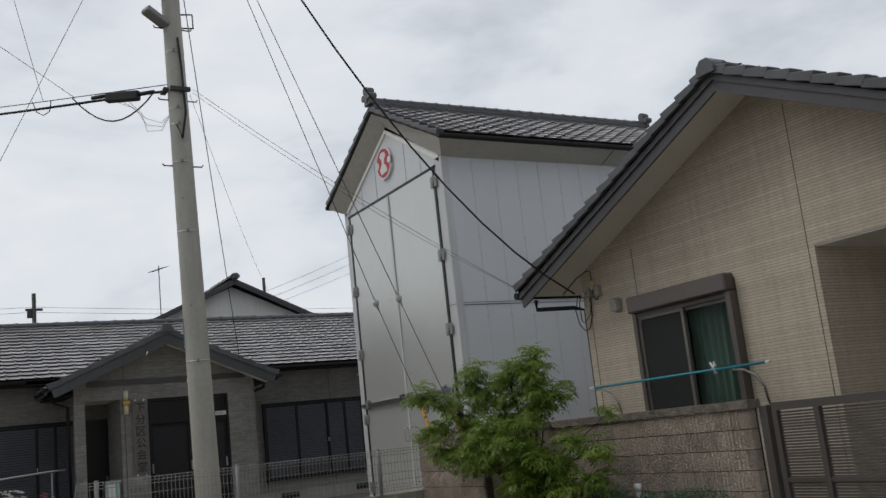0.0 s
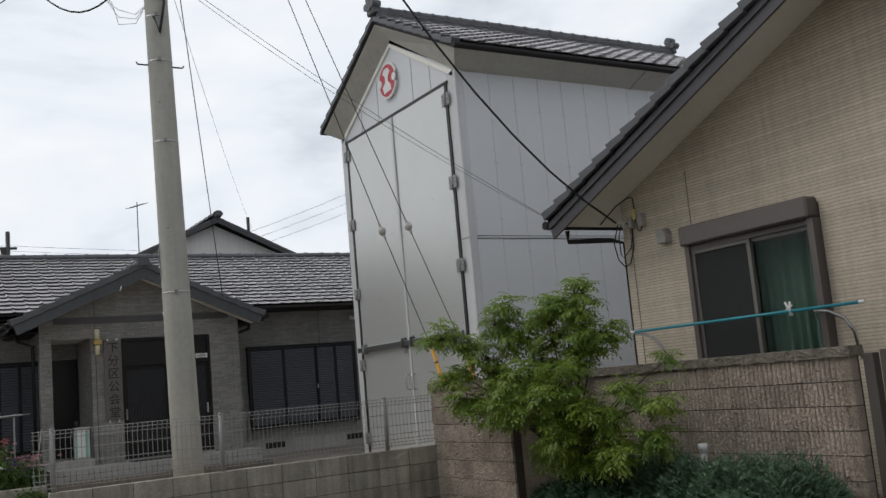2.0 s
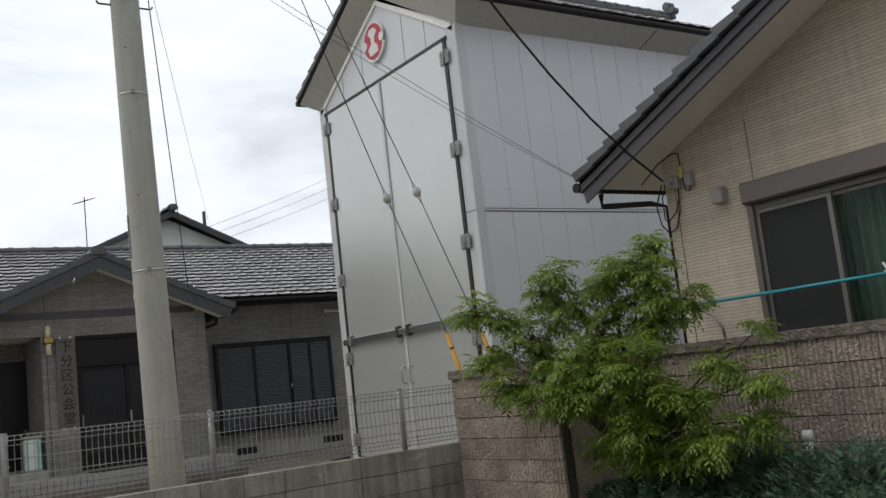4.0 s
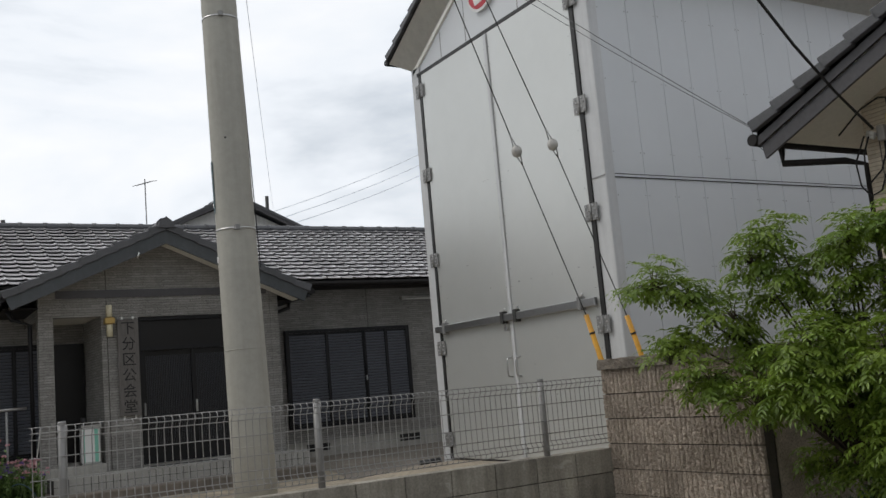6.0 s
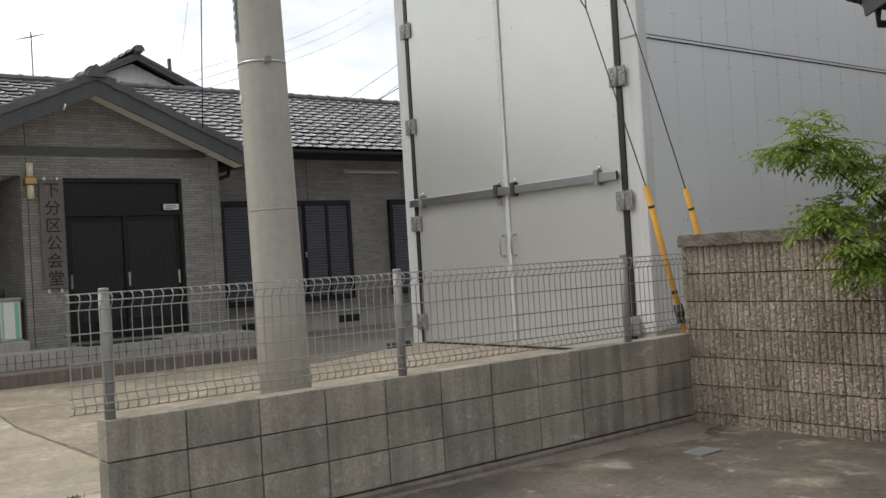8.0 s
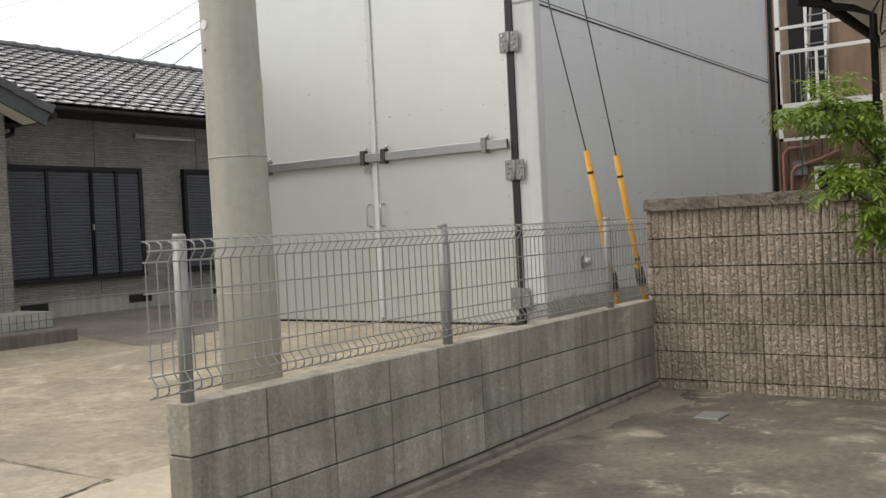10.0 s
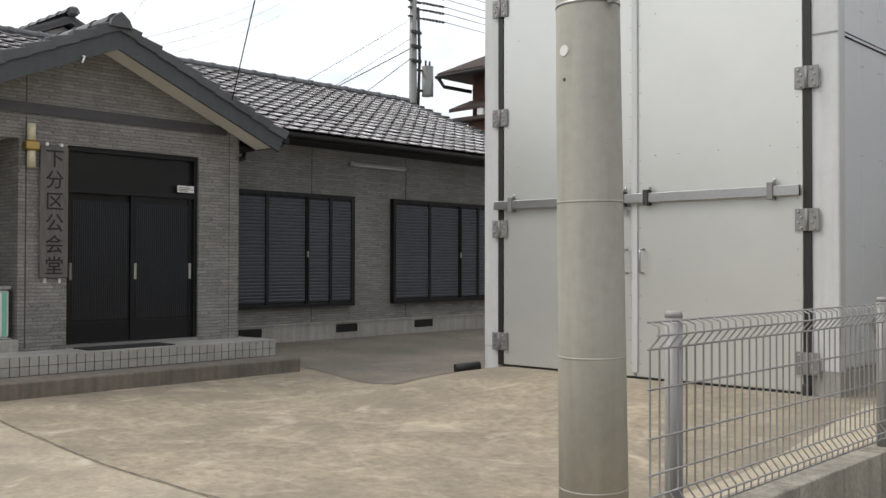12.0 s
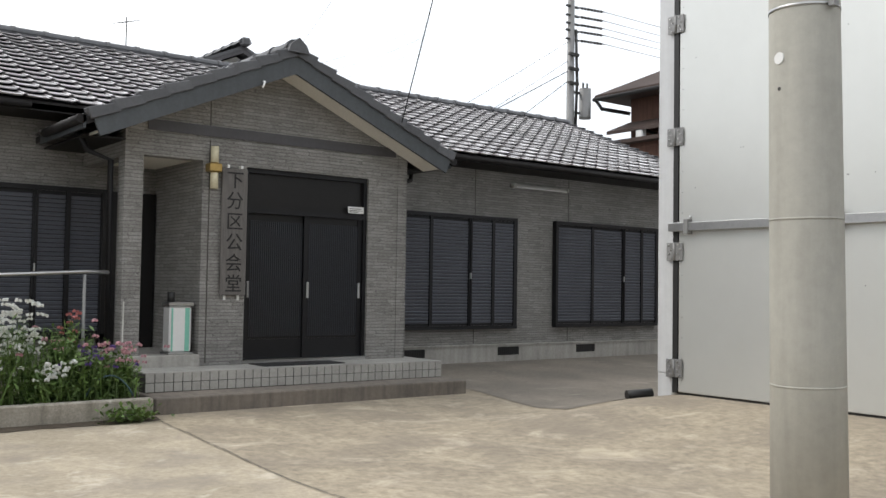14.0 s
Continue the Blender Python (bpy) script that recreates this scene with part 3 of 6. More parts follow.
for sgn, nm in ((1, "front"), (-1, "back")):
    y0 = EAVE_Y if sgn > 0 else 2 * RIDGE_Y - EAVE_Y
    part("roof", slab((XL, y0, EAVE_Z), (XR, y0, EAVE_Z), (XR, RIDGE_Y, RIDGE_Z), (XL, RIDGE_Y, RIDGE_Z), 0.1), M_GUTTER, HALL)
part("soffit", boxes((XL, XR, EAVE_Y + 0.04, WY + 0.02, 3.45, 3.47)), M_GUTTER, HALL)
part("fascia", boxes((XL, XR, EAVE_Y + 0.0, EAVE_Y + 0.03, 3.44, 3.52)), M_GUTTER, HALL)
for g0, g1 in ((8.9, XR), (XL, 3.6)):
    part("gutter", bars([(g0, EAVE_Y - 0.03, 3.495), (g1, EAVE_Y - 0.03, 3.495)], r=0.045, sides=10), M_GUTTER, HALL)

up_l = math.hypot(RIDGE_Y - EAVE_Y, RIDGE_Z - EAVE_Z)
PX, PZ_RIDGE, PZ_EAVE, P_HALF = 6.41, 4.34, 3.22, 2.54


def hall_keep(u, v):
    x = XL + u
    y = EAVE_Y + v / up_l * (RIDGE_Y - EAVE_Y)
    z = EAVE_Z + v / up_l * (RIDGE_Z - EAVE_Z)
    if z < PZ_RIDGE - abs(x - PX) * (PZ_RIDGE - PZ_EAVE) / P_HALF + 0.0:
        return None
    return 1 if 9.1 < x < 14.2 else 0


tiled_slope(HALL, (XL, EAVE_Y - 0.06, EAVE_Z - 0.01), (1, 0, 0), (0, RIDGE_Y - EAVE_Y, RIDGE_Z - EAVE_Z), XR - XL, up_l, hall_keep)
part("ridge_course", boxes((XL, XR, RIDGE_Y - 0.1, RIDGE_Y + 0.1, RIDGE_Z - 0.06, RIDGE_Z + 0.06)), M_TILE_H, HALL)
ridge_caps(HALL, (XL, RIDGE_Y, RIDGE_Z + 0.05), (XR, RIDGE_Y, RIDGE_Z + 0.05), 0.095, M_TILE_H, 0.5)
verge_tiles(HALL, (XR - 0.1, EAVE_Y - 0.05, EAVE_Z + 0.05), (XR - 0.1, RIDGE_Y, RIDGE_Z + 0.05), 16, (1, 0, 0), M_TILE_H)


def shutter(x0, x1, z0, z1, panels, latch):
    """A louvred storm shutter set: frame, panels of slats, latch."""
    s = thing("storm_shutter", ((x0 + x1) / 2, WY, z0), "black louvred storm shutters, closed, on the grey wall", "shutter", "storm shutters of the hall")
    y = WY - 0.10
    part("frame", boxes((x0, x1, y, WY + 0.0, z1 - 0.06, z1), (x0, x1, y - 0.01, WY, z0, z0 + 0.06), (x0, x0 + 0.05, y, WY, z0 + 0.06, z1 - 0.06), (x1 - 0.05, x1, y, WY, z0 + 0.06, z1 - 0.06)), M_SHUT_FR, s)
    edges = [x0 + 0.05 + (x1 - x0 - 0.1) * f for f in panels]
    for i, (a, b) in enumerate(zip(edges, edges[1:])):
        d = 0.02 if i >= len(edges) - 3 else 0.0
        p = part("panel", boxes((a, b, y + 0.05 - d, WY - 0.02, z0 + 0.06, z1 - 0.06)), M_SHUT_FR, s)
        bm = bmesh.new()
        n = 31
        for k in range(n):
            z = z0 + 0.1 + (z1 - z0 - 0.2) * k / n
            h = (z1 - z0 - 0.2) / n
            v = [bm.verts.new(c) for c in ((a + 0.035, y + 0.045 - d, z), (b - 0.035, y + 0.045 - d, z), (b - 0.035, y + 0.032 - d, z + h * 0.6), (a + 0.035, y + 0.032 - d, z + h * 0.6), (a + 0.035, y + 0.047 - d, z + h * 0.85), (b - 0.035, y + 0.047 - d, z + h * 0.85))]
            bm.faces.new((v[0], v[1], v[2], v[3])), bm.faces.new((v[3], v[2], v[5], v[4]))
        part("slats", bm, M_SHUTTER, p)
        part("stile", boxes((a, a + 0.03, y + 0.02 - d, y + 0.06, z0 + 0.06, z1 - 0.06), (b - 0.03, b, y + 0.02 - d, y + 0.06, z0 + 0.06, z1 - 0.06)), M_SHUT_FR, p)
    lx = edges[latch]
    part("latch", boxes((lx - 0.01, lx + 0.01, y - 0.012, y + 0.02, z0 + 0.85, z0 + 0.95), bevel=0.003), M_STEEL, s, "small steel latch")
    return s


shutter(9.18, 11.95, 0.72, 2.65, (0, 0.315, 0.624, 0.813, 1.0), 2)
shutter(12.9, 15.75, 0.73, 2.66, (0, 0.34, 0.65, 0.84, 1.0), 2)
shutter(2.2, 4.76, 0.69, 2.62, (0, 0.3, 0.66, 0.82, 1.0), 2)

# porch
PF = 21.75
porch = thing("entrance_porch", (PX, PF, 0.0), "gabled grey stone-sided entrance porch of the hall", "porch")
for s_ in ((7.85, 8.47, PF, 23.3, 0.40, 3.2), (5.42, 6.01, PF, PF + 0.18, 0.40, 3.2), (6.01, 7.85, PF, PF + 0.18, 2.90, 3.2), (4.68, 5.42, PF, PF + 0.18, 2.93, 3.2)):
    part("wall", boxes(s_), M_SIDING, porch)
part("side_wall", boxes((5.42, 5.6, PF + 0.18, 23.3, 0.40, 3.2)), M_SIDING, porch)
part("back_wall", boxes((6.0, 7.86, PF + 0.30, PF + 0.4, 0.4, 3.2)), M_INSIDE, porch)
part("pillar", boxes((4.46, 4.68, PF, PF + 0.22, 0.35, 3.2)), M_SIDING, porch)
part("beam", boxes((4.46, 4.64, PF + 0.22, 23.3, 2.9, 3.2)), M_SIDING, porch)
part("porch_ceiling", boxes((4.66, 5.42, PF + 0.18, 23.3, 2.95, 2.99)), M_CREAM, porch)
part("inner_door", boxes((4.7, 5.4, 23.2, 23.3, 0.5, 2.6)), M_DARKDOOR, porch)
slope_p = (PZ_RIDGE - PZ_EAVE) / P_HALF
part("gable", prism([(4.46, 3.2), (8.47, 3.2), (8.47, 3.34), (PX, PZ_RIDGE - 0.17), (4.46, 3.34)], "y", PF, PF + 0.16), M_SIDING, porch)
part("band", boxes((4.72, 8.28, PF - 0.022, PF + 0.01, 3.232, 3.36)), M_BARGE_H, porch, "dark trim band under the gable")
part("corner_trim", boxes((8.33, 8.475, PF - 0.015, PF + 0.01, 0.42, 3.3), (8.470, 8.485, PF - 0.015, PF + 0.1, 0.42, 3.3)), M_SIDING, porch)
part("wall_joint", boxes((5.50, 5.515, PF - 0.004, PF + 0.005, 0.45, 3.19), (5.50, 5.515, PF - 0.004, PF + 0.005, 3.31, 3.85)), M_MORTAR, porch)
RF = 21.22
for sgn in (-1, 1):
    ex = PX + sgn * P_HALF
    part("roof", slab((ex, RF + 0.05, PZ_EAVE), (ex, 24.6, PZ_EAVE), (PX, 24.6, PZ_RIDGE), (PX, RF + 0.05, PZ_RIDGE), 0.08), M_GUTTER, porch)
    part("bargeboard", prism([(PX, PZ_RIDGE - 0.04), (ex - sgn * 0.06, PZ_EAVE - 0.01), (ex - sgn * 0.14, PZ_EAVE - 0.2), (PX, PZ_RIDGE - 0.28)], "y", RF + 0.03, RF + 0.07), M_BARGE, porch)
    part("soffit", prism([(PX, PZ_RIDGE - 0.19), (ex - sgn * 0.17, PZ_EAVE - 0.11), (ex - sgn * 0.17, PZ_EAVE - 0.14), (PX, PZ_RIDGE - 0.22)], "y", RF + 0.07, PF + 0.0), M_CREAM, porch)
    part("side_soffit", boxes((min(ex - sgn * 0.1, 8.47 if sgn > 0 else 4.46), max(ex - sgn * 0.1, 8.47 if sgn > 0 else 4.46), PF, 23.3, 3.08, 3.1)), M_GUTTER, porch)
    part("eaves_fascia", boxes((ex - 0.03, ex + 0.0, RF + 0.1, 23.0, 3.1, 3.24)), M_BARGE, porch)
    part("gutter", tube(bmesh.new(), [(ex + sgn * 0.05, RF + 0.1, 3.2), (ex + sgn * 0.05, 22.7, 3.2)], 0.055, 10), M_GUTTER, porch)
    verge_tiles(porch, (ex, RF, PZ_EAVE + 0.045), (PX, RF, PZ_RIDGE + 0.045), 9, (0, 1, 0), M_TILE_H, 0.16, 0.10)
    pl = math.hypot(P_HALF, PZ_RIDGE - PZ_EAVE)
    if sgn > 0:
        tiled_slope(porch, (ex, RF + 0.15, PZ_EAVE), (0, 1, 0), (-P_HALF, 0, PZ_RIDGE - PZ_EAVE), 2.6, pl, lambda u, v: 1)
    else:
        tiled_slope(porch, (ex, 24.0, PZ_EAVE), (0, -1, 0), (P_HALF, 0, PZ_RIDGE - PZ_EAVE), 2.6, pl, lambda u, v: 1)
ridge_caps(porch, (PX, RF + 0.05, PZ_RIDGE + 0.05), (PX, 24.6, PZ_RIDGE + 0.05), 0.1, M_TILE_H, 0.45)
part("ridge_end_tile", prism([(PX - 0.15, PZ_RIDGE - 0.02), (PX - 0.11, PZ_RIDGE + 0.08), (PX, PZ_RIDGE + 0.17), (PX + 0.11, PZ_RIDGE + 0.08), (PX + 0.15, PZ_RIDGE - 0.02)], "y", RF - 0.03, RF + 0.14), M_TILE_H, porch)
part("downpipe", bars([(8.9, 22.2, 3.16), (8.88, 22.2, 3.0), (8.56, 22.1, 2.9), (8.53, 22.1, 2.8), (8.53, 22.1, 0.45)], r=0.035), M_GUTTER, porch)
part("downpipe", bars([(4.0, 22.0, 3.16), (4.1, 22.0, 2.95), (4.36, 21.95, 2.85), (4.38, 21.95, 0.3)], r=0.035), M_SHUT_FR, porch)
part("bell_bracket", bars([(5.95, RF + 0.02, 3.9), (5.93, RF - 0.06, 3.88), (5.9, RF - 0.07, 3.8)], r=0.012), M_WHITE, porch)

door = thing("door_1", (6.92, PF + 0.08, 0.43), "dark bronze two-leaf sliding entrance door with transom, closed", "door", kind="structure")
dy = PF + 0.10
part("door_frame", boxes((6.01, 6.06, dy - 0.06, dy + 0.08, 0.463, 2.90), (7.80, 7.85, dy - 0.06, dy + 0.08, 0.463, 2.90), (6.06, 7.80, dy - 0.06, dy + 0.08, 2.84, 2.90), (6.06, 7.80, dy - 0.06, dy + 0.08, 2.33, 2.39)), M_SHUT_FR, door)
part("transom_pane", boxes((6.06, 7.80, dy, dy + 0.02, 2.39, 2.84)), M_DARKDOOR, door)
part("sill", boxes((6.01, 7.85, dy - 0.09, dy + 0.08, 0.405, 0.462)), M_STEEL, door)
for a, b, d in ((6.06, 6.96, 0.03), (6.90, 7.80, 0.0)):
    lf = part("door_leaf", boxes((a, b, dy + d, dy + d + 0.03, 0.465, 2.33)), M_DARKDOOR, door)
    part("slats", boxes(*[(a + 0.08 + 0.0295 * i, a + 0.093 + 0.0295 * i, dy + d - 0.012, dy + d, 0.75, 2.24) for i in range(26)]), M_DOORSLAT, lf)
    part("stile", boxes((a, a + 0.06, dy + d - 0.016, dy + d, 0.465, 2.33), (b - 0.06, b, dy + d - 0.016, dy + d, 0.465, 2.33), (a + 0.06, b - 0.06, dy + d - 0.014, dy + d, 0.465, 0.72)), M_SHUT_FR, lf)
for hx in (6.09, 6.96, 7.76):
    part("handle", boxes((hx - 0.018, hx + 0.018, dy - 0.035, dy - 0.012, 1.25, 1.46), bevel=0.006), M_STEEL if hx > 6.5 else M_GALV, door, "slim steel pull handle")
notice = solid("notice_sticker", boxes((7.54, 7.79, dy - 0.072, dy - 0.066, 2.41, 2.50)), M_WHITE, "small white notice strip on the door transom", "notice")
part("print_line", boxes((7.56, 7.75, dy - 0.075, dy - 0.072, 2.468, 2.476), (7.56, 7.77, dy - 0.075, dy - 0.072, 2.445, 2.453), (7.56, 7.70, dy - 0.075, dy - 0.072, 2.424, 2.432)), M_INK, notice)

step = thing("entrance_step", (6.7, 21.4, 0.0), "grey tiled entrance step on a concrete base", "step", kind="structure")
SX0, SX1, SY = 4.51, 8.63, 21.06
part("base_slab", boxes((4.44, 8.66, 20.55, 23.2, 0.0, 0.202), bevel=0.012), M_SLAB, step, "stained concrete base slab")
part("core", boxes((SX0 + 0.005, SX1 - 0.005, SY + 0.005, 23.2, 0.19, 0.411)), M_JOINT, step)
tw = (SX1 - SX0) / 38
tile_front = mesh_of(boxes((0.005, tw - 0.005, -0.0, 0.012, 0.004, 0.102), bevel=0.002), "riser_tile", M_STEP)
for r in range(2):
    for i in range(38):
        piece("riser_tile", tile_front, step, Matrix.Translation((SX0 + i * tw, SY - 0.004, 0.204 + r * 0.1045)))
tread = mesh_of(boxes((0.004, 2 * tw - 0.004, 0.004, 0.216, 0.0, 0.012), bevel=0.002), "tread_tile", M_STEP)
for i in range(19):
    for j in range(4):
        if j < 3 or SX0 + i * 2 * tw > 6:
            piece("tread_tile", tread, step, Matrix.Translation((SX0 + i * 2 * tw, SY + j * 0.22 - 0.006, 0.41)))
part("recess_plinth", boxes((4.35, 5.42, PF - 0.05, 23.3, 0.135, 0.56), bevel=0.01), M_FOUND, step)
solid("door_mat", boxes((6.05, 7.2, 21.24, 21.66, 0.423, 0.435), bevel=0.004), M_MAT, "black rubber door mat on the tiled step", "mat")

sign = thing("name_board", (5.83, PF, 1.25), "weathered vertical wooden name board with brushed characters", "sign")
part("board", boxes((5.655, 6.0, PF - 0.055, PF - 0.02, 1.28, 2.86), bevel=0.008), M_BOARD, sign)
for bx_ in (5.72, 5.9):
    part("bracket", boxes((bx_, bx_ + 0.03, PF - 0.02, PF, 1.22, 1.30)), M_WHITE, sign)
    part("bracket", boxes((bx_, bx_ + 0.03, PF - 0.06, PF, 2.86, 2.9)), M_WHITE, sign)
for i, ch in enumerate("\u4e0b\u5206\u533a\u516c\u4f1a\u5802"):
    tcu = bpy.data.curves.new("character", "FONT")
    tcu.body, tcu.size, tcu.extrude, tcu.align_x, tcu.align_y, tcu.offset = ch, 0.235, 0.002, "CENTER", "CENTER", 0.001
    tcu.materials.append(M_INK)
    to = new("character", tcu)
    to.parent = sign
    to.matrix_parent_inverse = Matrix.Translation(-sign.location)
    to.matrix_basis = pose(5.83, PF - 0.058, 2.70 - i * 0.258, 90, 0, 0)

lamp = thing("wall_lamp", (5.53, PF, 2.6), "brass wall lamp with amber glass tubes beside the name board", "lamp")
part("glass", bars([(5.53, PF - 0.09, 2.88), (5.53, PF - 0.09, 3.1)], [(5.53, PF - 0.09, 2.58), (5.53, PF - 0.09, 2.8)], r=0.05, sides=14), M_LAMPGLASS, lamp, "amber glass tube")
part("collar", tube(boxes((5.45, 5.61, PF - 0.15, PF, 2.79, 2.89), bevel=0.01), [(5.53, PF - 0.09, 2.78), (5.53, PF - 0.09, 2.9)], 0.058, 14), M_GOLD, lamp)

bin_ = thing("ash_stand", (5.2, 21.9, 0.56), "white and pale green ash stand with silver lid in the porch", "ash stand")
part("body", boxes((5.07, 5.35, 21.8, 22.02, 0.585, 1.14), bevel=0.02), M_WHITE, bin_)
part("stripe", boxes((5.09, 5.112, 21.795, 22.0, 0.60, 1.12), (5.262, 5.318, 21.795, 22.0, 0.60, 1.12)), M_GREEN, bin_, "pale green enamel stripe")
part("lid", boxes((5.05, 5.37, 21.78, 22.04, 1.14, 1.19), bevel=0.012), M_STEEL, bin_)
part("foot", boxes((5.05, 5.37, 21.78, 22.04, 0.56, 0.585), bevel=0.008), M_STEEL, bin_)
part("ash_cup", tube(bmesh.new(), [(5.12, 21.9, 1.185), (5.12, 21.9, 1.31)], 0.045, 14), M_BLACK, bin_)

rail = thing("handrail", (3.5, 21.4, 0.2), "steel tube handrail beside the planted bed", "handrail")
part("rail", bars([(1.0, 21.4, 1.40), (2.4, 21.4, 1.44), (3.95, 21.4, 1.53), (4.22, 21.5, 1.53)], r=0.021), M_STEEL, rail)
for px in (3.93, 2.2):
    part("post", bars([(px, 21.4, 0.2), (px, 21.4, 1.5 if px > 3 else 1.43)], r=0.018), M_GALV, rail)

fl = thing("fluorescent_lamp", (12.5, WY, 3.2), "bare fluorescent strip light under the eaves", "lamp")
part("fitting", boxes((11.88, 13.22, WY - 0.06, WY, 3.235, 3.265), bevel=0.008), M_TUBE, fl)
part("lamp_tube", bars([(11.93, WY - 0.08, 3.21), (13.17, WY - 0.08, 3.21)], r=0.016), M_WHITE, fl)
part("lamp_holder", boxes((11.86, 11.92, WY - 0.1, WY, 3.19, 3.27), (13.18, 13.22, WY - 0.1, WY, 3.19, 3.26), bevel=0.008), M_TUBE, fl)

# ---- the tall storage building ----
SHX, Y0, Y1, SXB = 9.58, 13.82, 18.08, 18.04
SEZ, SRZ, SRY = 6.52, 7.86, 15.86
shed = thing("storage_building", (9.6, 15.9, 0.0), "tall pale grey panelled storage building with tiled gable roof", "building")
part("core", boxes((SHX + 0.03, SXB - 0.02, Y0 + 0.03, Y1 - 0.03, 0.2, 6.5)), M_SHED, shed)
part("plinth", boxes((SHX - 0.02, SXB, Y0 - 0.02, Y1, 0.0, 0.465)), M_FOUND, shed, "grey concrete plinth")
npan = 17
pw = (SXB - SHX - 0.12) / npan
for z0, z1 in ((0.49, 3.585), (3.625, 6.32)):
    me = mesh_of(boxes((0.002, pw - 0.002, 0.0, 0.035, 0, z1 - z0), bevel=0.004), "wall_panel", M_SHED)
    for i in range(npan):
        piece("wall_panel", me, shed, Matrix.Translation((SHX + 0.12 + i * pw, Y0, z0)))
part("seam_trim", boxes((SHX + 0.12, SXB, Y0 - 0.008, Y0 + 0.03, 3.588, 3.622)), M_SHED, shed)
for sz in (3.585, 3.622):
    part("seam_line", boxes((SHX + 0.12, SXB, Y0 - 0.012, Y0, sz, sz + 0.008)), M_GUTTER, shed)
for sz in (0.75, 1.63, 2.5, 3.37, 3.9, 4.8, 5.7):
    sb_ = bmesh.new()
    for i in range(npan):
        for o in (0.03, pw - 0.03):
            bmesh.ops.create_icosphere(sb_, subdivisions=1, radius=0.0075, matrix=Matrix.Translation((SHX + 0.12 + i * pw + o, Y0, sz)))
    tagged(part("panel_screws", sb_, M_GALV, shed), kind="stuff")
part("corner_post", boxes((SHX - 0.03, SHX + 0.12, Y0 - 0.025, Y0 + 0.24, 0.46, 6.30), bevel=0.012), M_SHED_FRAME, shed)
part("corner_post", boxes((SHX - 0.03, SHX + 0.12, Y1 - 0.22, Y1 + 0.02, 0.46, 6.30), bevel=0.012), M_SHED_FRAME, shed)
part("core_line", boxes((SHX - 0.036, SHX - 0.03, Y0 - 0.02, Y0 + 0.235, 3.598, 3.612)), M_GALV, shed)
part("corner_foot", boxes((SHX - 0.028, SHX + 0.1, Y1 - 0.2, Y1 + 0.012, 0.05, 0.459), bevel=0.006), M_SHED_FRAME, shed)
part("back_wall", boxes((SXB - 0.02, SXB, Y0, Y1, 0.465, 6.4)), M_SHED, shed)
part("downpipe", bars([(SXB + 0.03, Y0 - 0.06, 0.2), (SXB + 0.03, Y0 - 0.06, 6.3)], r=0.045), M_GUTTER, shed)
part("gable_panel", prism([(Y0 + 0.1, 6.18), (Y1 - 0.1, 6.18), (Y1 - 0.1, 6.32), (SRY + 0.05, 7.48), (Y0 + 0.1, 6.36)], "x", SHX + 0.0, SHX + 0.04), M_SHED, shed)
for sy in (14.6, 15.2, 16.5, 17.2):
    part("gable_seam", boxes((SHX - 0.004, SHX + 0.01, sy - 0.006, sy + 0.006, 6.2, 7.3 - abs(sy - SRY) * 0.5)), M_GALV, shed)
part("door_head", boxes((SHX - 0.05, SHX + 0.02, 14.02, 17.9, 6.13, 6.18)), M_BLACK, shed, "black strip over the doors")
# flared eaves boards
fx = 9.30


def flare(a0, a1, b1, b0):
    bm = bmesh.new()
    vs = [bm.verts.new(v) for v in (a0, a1, b1, b0)]
    bm.faces.new(vs)
    bmesh.ops.solidify(bm, geom=bm.faces[:], thickness=0.02)
    bmesh.ops.recalc_face_normals(bm, faces=bm.faces)
    return bm


for sgn, ye, yw in ((-1, 13.36, Y0), (1, 18.34, Y1)):
    part("rake_soffit", flare((fx, ye, SEZ - 0.05), (fx, SRY, SRZ - 0.08), (SHX, SRY, SRZ - 0.34), (SHX, yw, 6.28)), M_SOFFIT, shed)
    part("eaves_soffit", flare((fx, ye, SEZ - 0.05), (SXB + 0.3, ye, SEZ - 0.05), (SXB, yw, 6.28), (SHX, yw, 6.28)), M_SOFFIT, shed)
    part("inner_trim", prism([(SRY, 7.46), (SRY, 7.38), (yw - sgn * 0.04, 6.2), (yw - sgn * 0.04, 6.28)], "x", SHX - 0.03, SHX + 0.005), M_SOFFIT, shed)
    part("gutter", tube(bmesh.new(), [(fx - 0.04, ye + sgn * 0.04, SEZ - 0.02), (SXB + 0.3, ye + sgn * 0.04, SEZ - 0.02)], 0.05, 10), M_GUTTER, shed)
    part("roof", slab((fx, ye, SEZ + 0.02), (SXB + 0.3, ye, SEZ + 0.02), (16.45, SRY, SRZ), (fx, SRY, SRZ), 0.07), M_GUTTER, shed)
part("roof_hip", slab((SXB + 0.3, 13.36, SEZ + 0.02), (SXB + 0.3, 18.34, SEZ + 0.02), (16.46, SRY + 0.01, SRZ), (16.46, SRY, SRZ), 0.07), M_GUTTER, shed)
part("eaves_joint", prism([(13.38, 6.452), (13.81, 6.272), (13.81, 6.262), (13.38, 6.442)], "x", 13.2, 13.212), M_GALV, shed)
sl = math.hypot(SRY - 13.36, SRZ - SEZ)
tiled_slope(shed, (fx + 0.1, 13.32, SEZ + 0.03), (1, 0, 0), (0, SRY - 13.36, SRZ - SEZ), SXB + 0.2 - fx, sl,
            lambda u, v: None if fx + u > SXB + 0.2 - (SXB + 0.3 - 16.45) * v / sl else 1)
sl2 = math.hypot(18.34 - SRY, SRZ - SEZ)
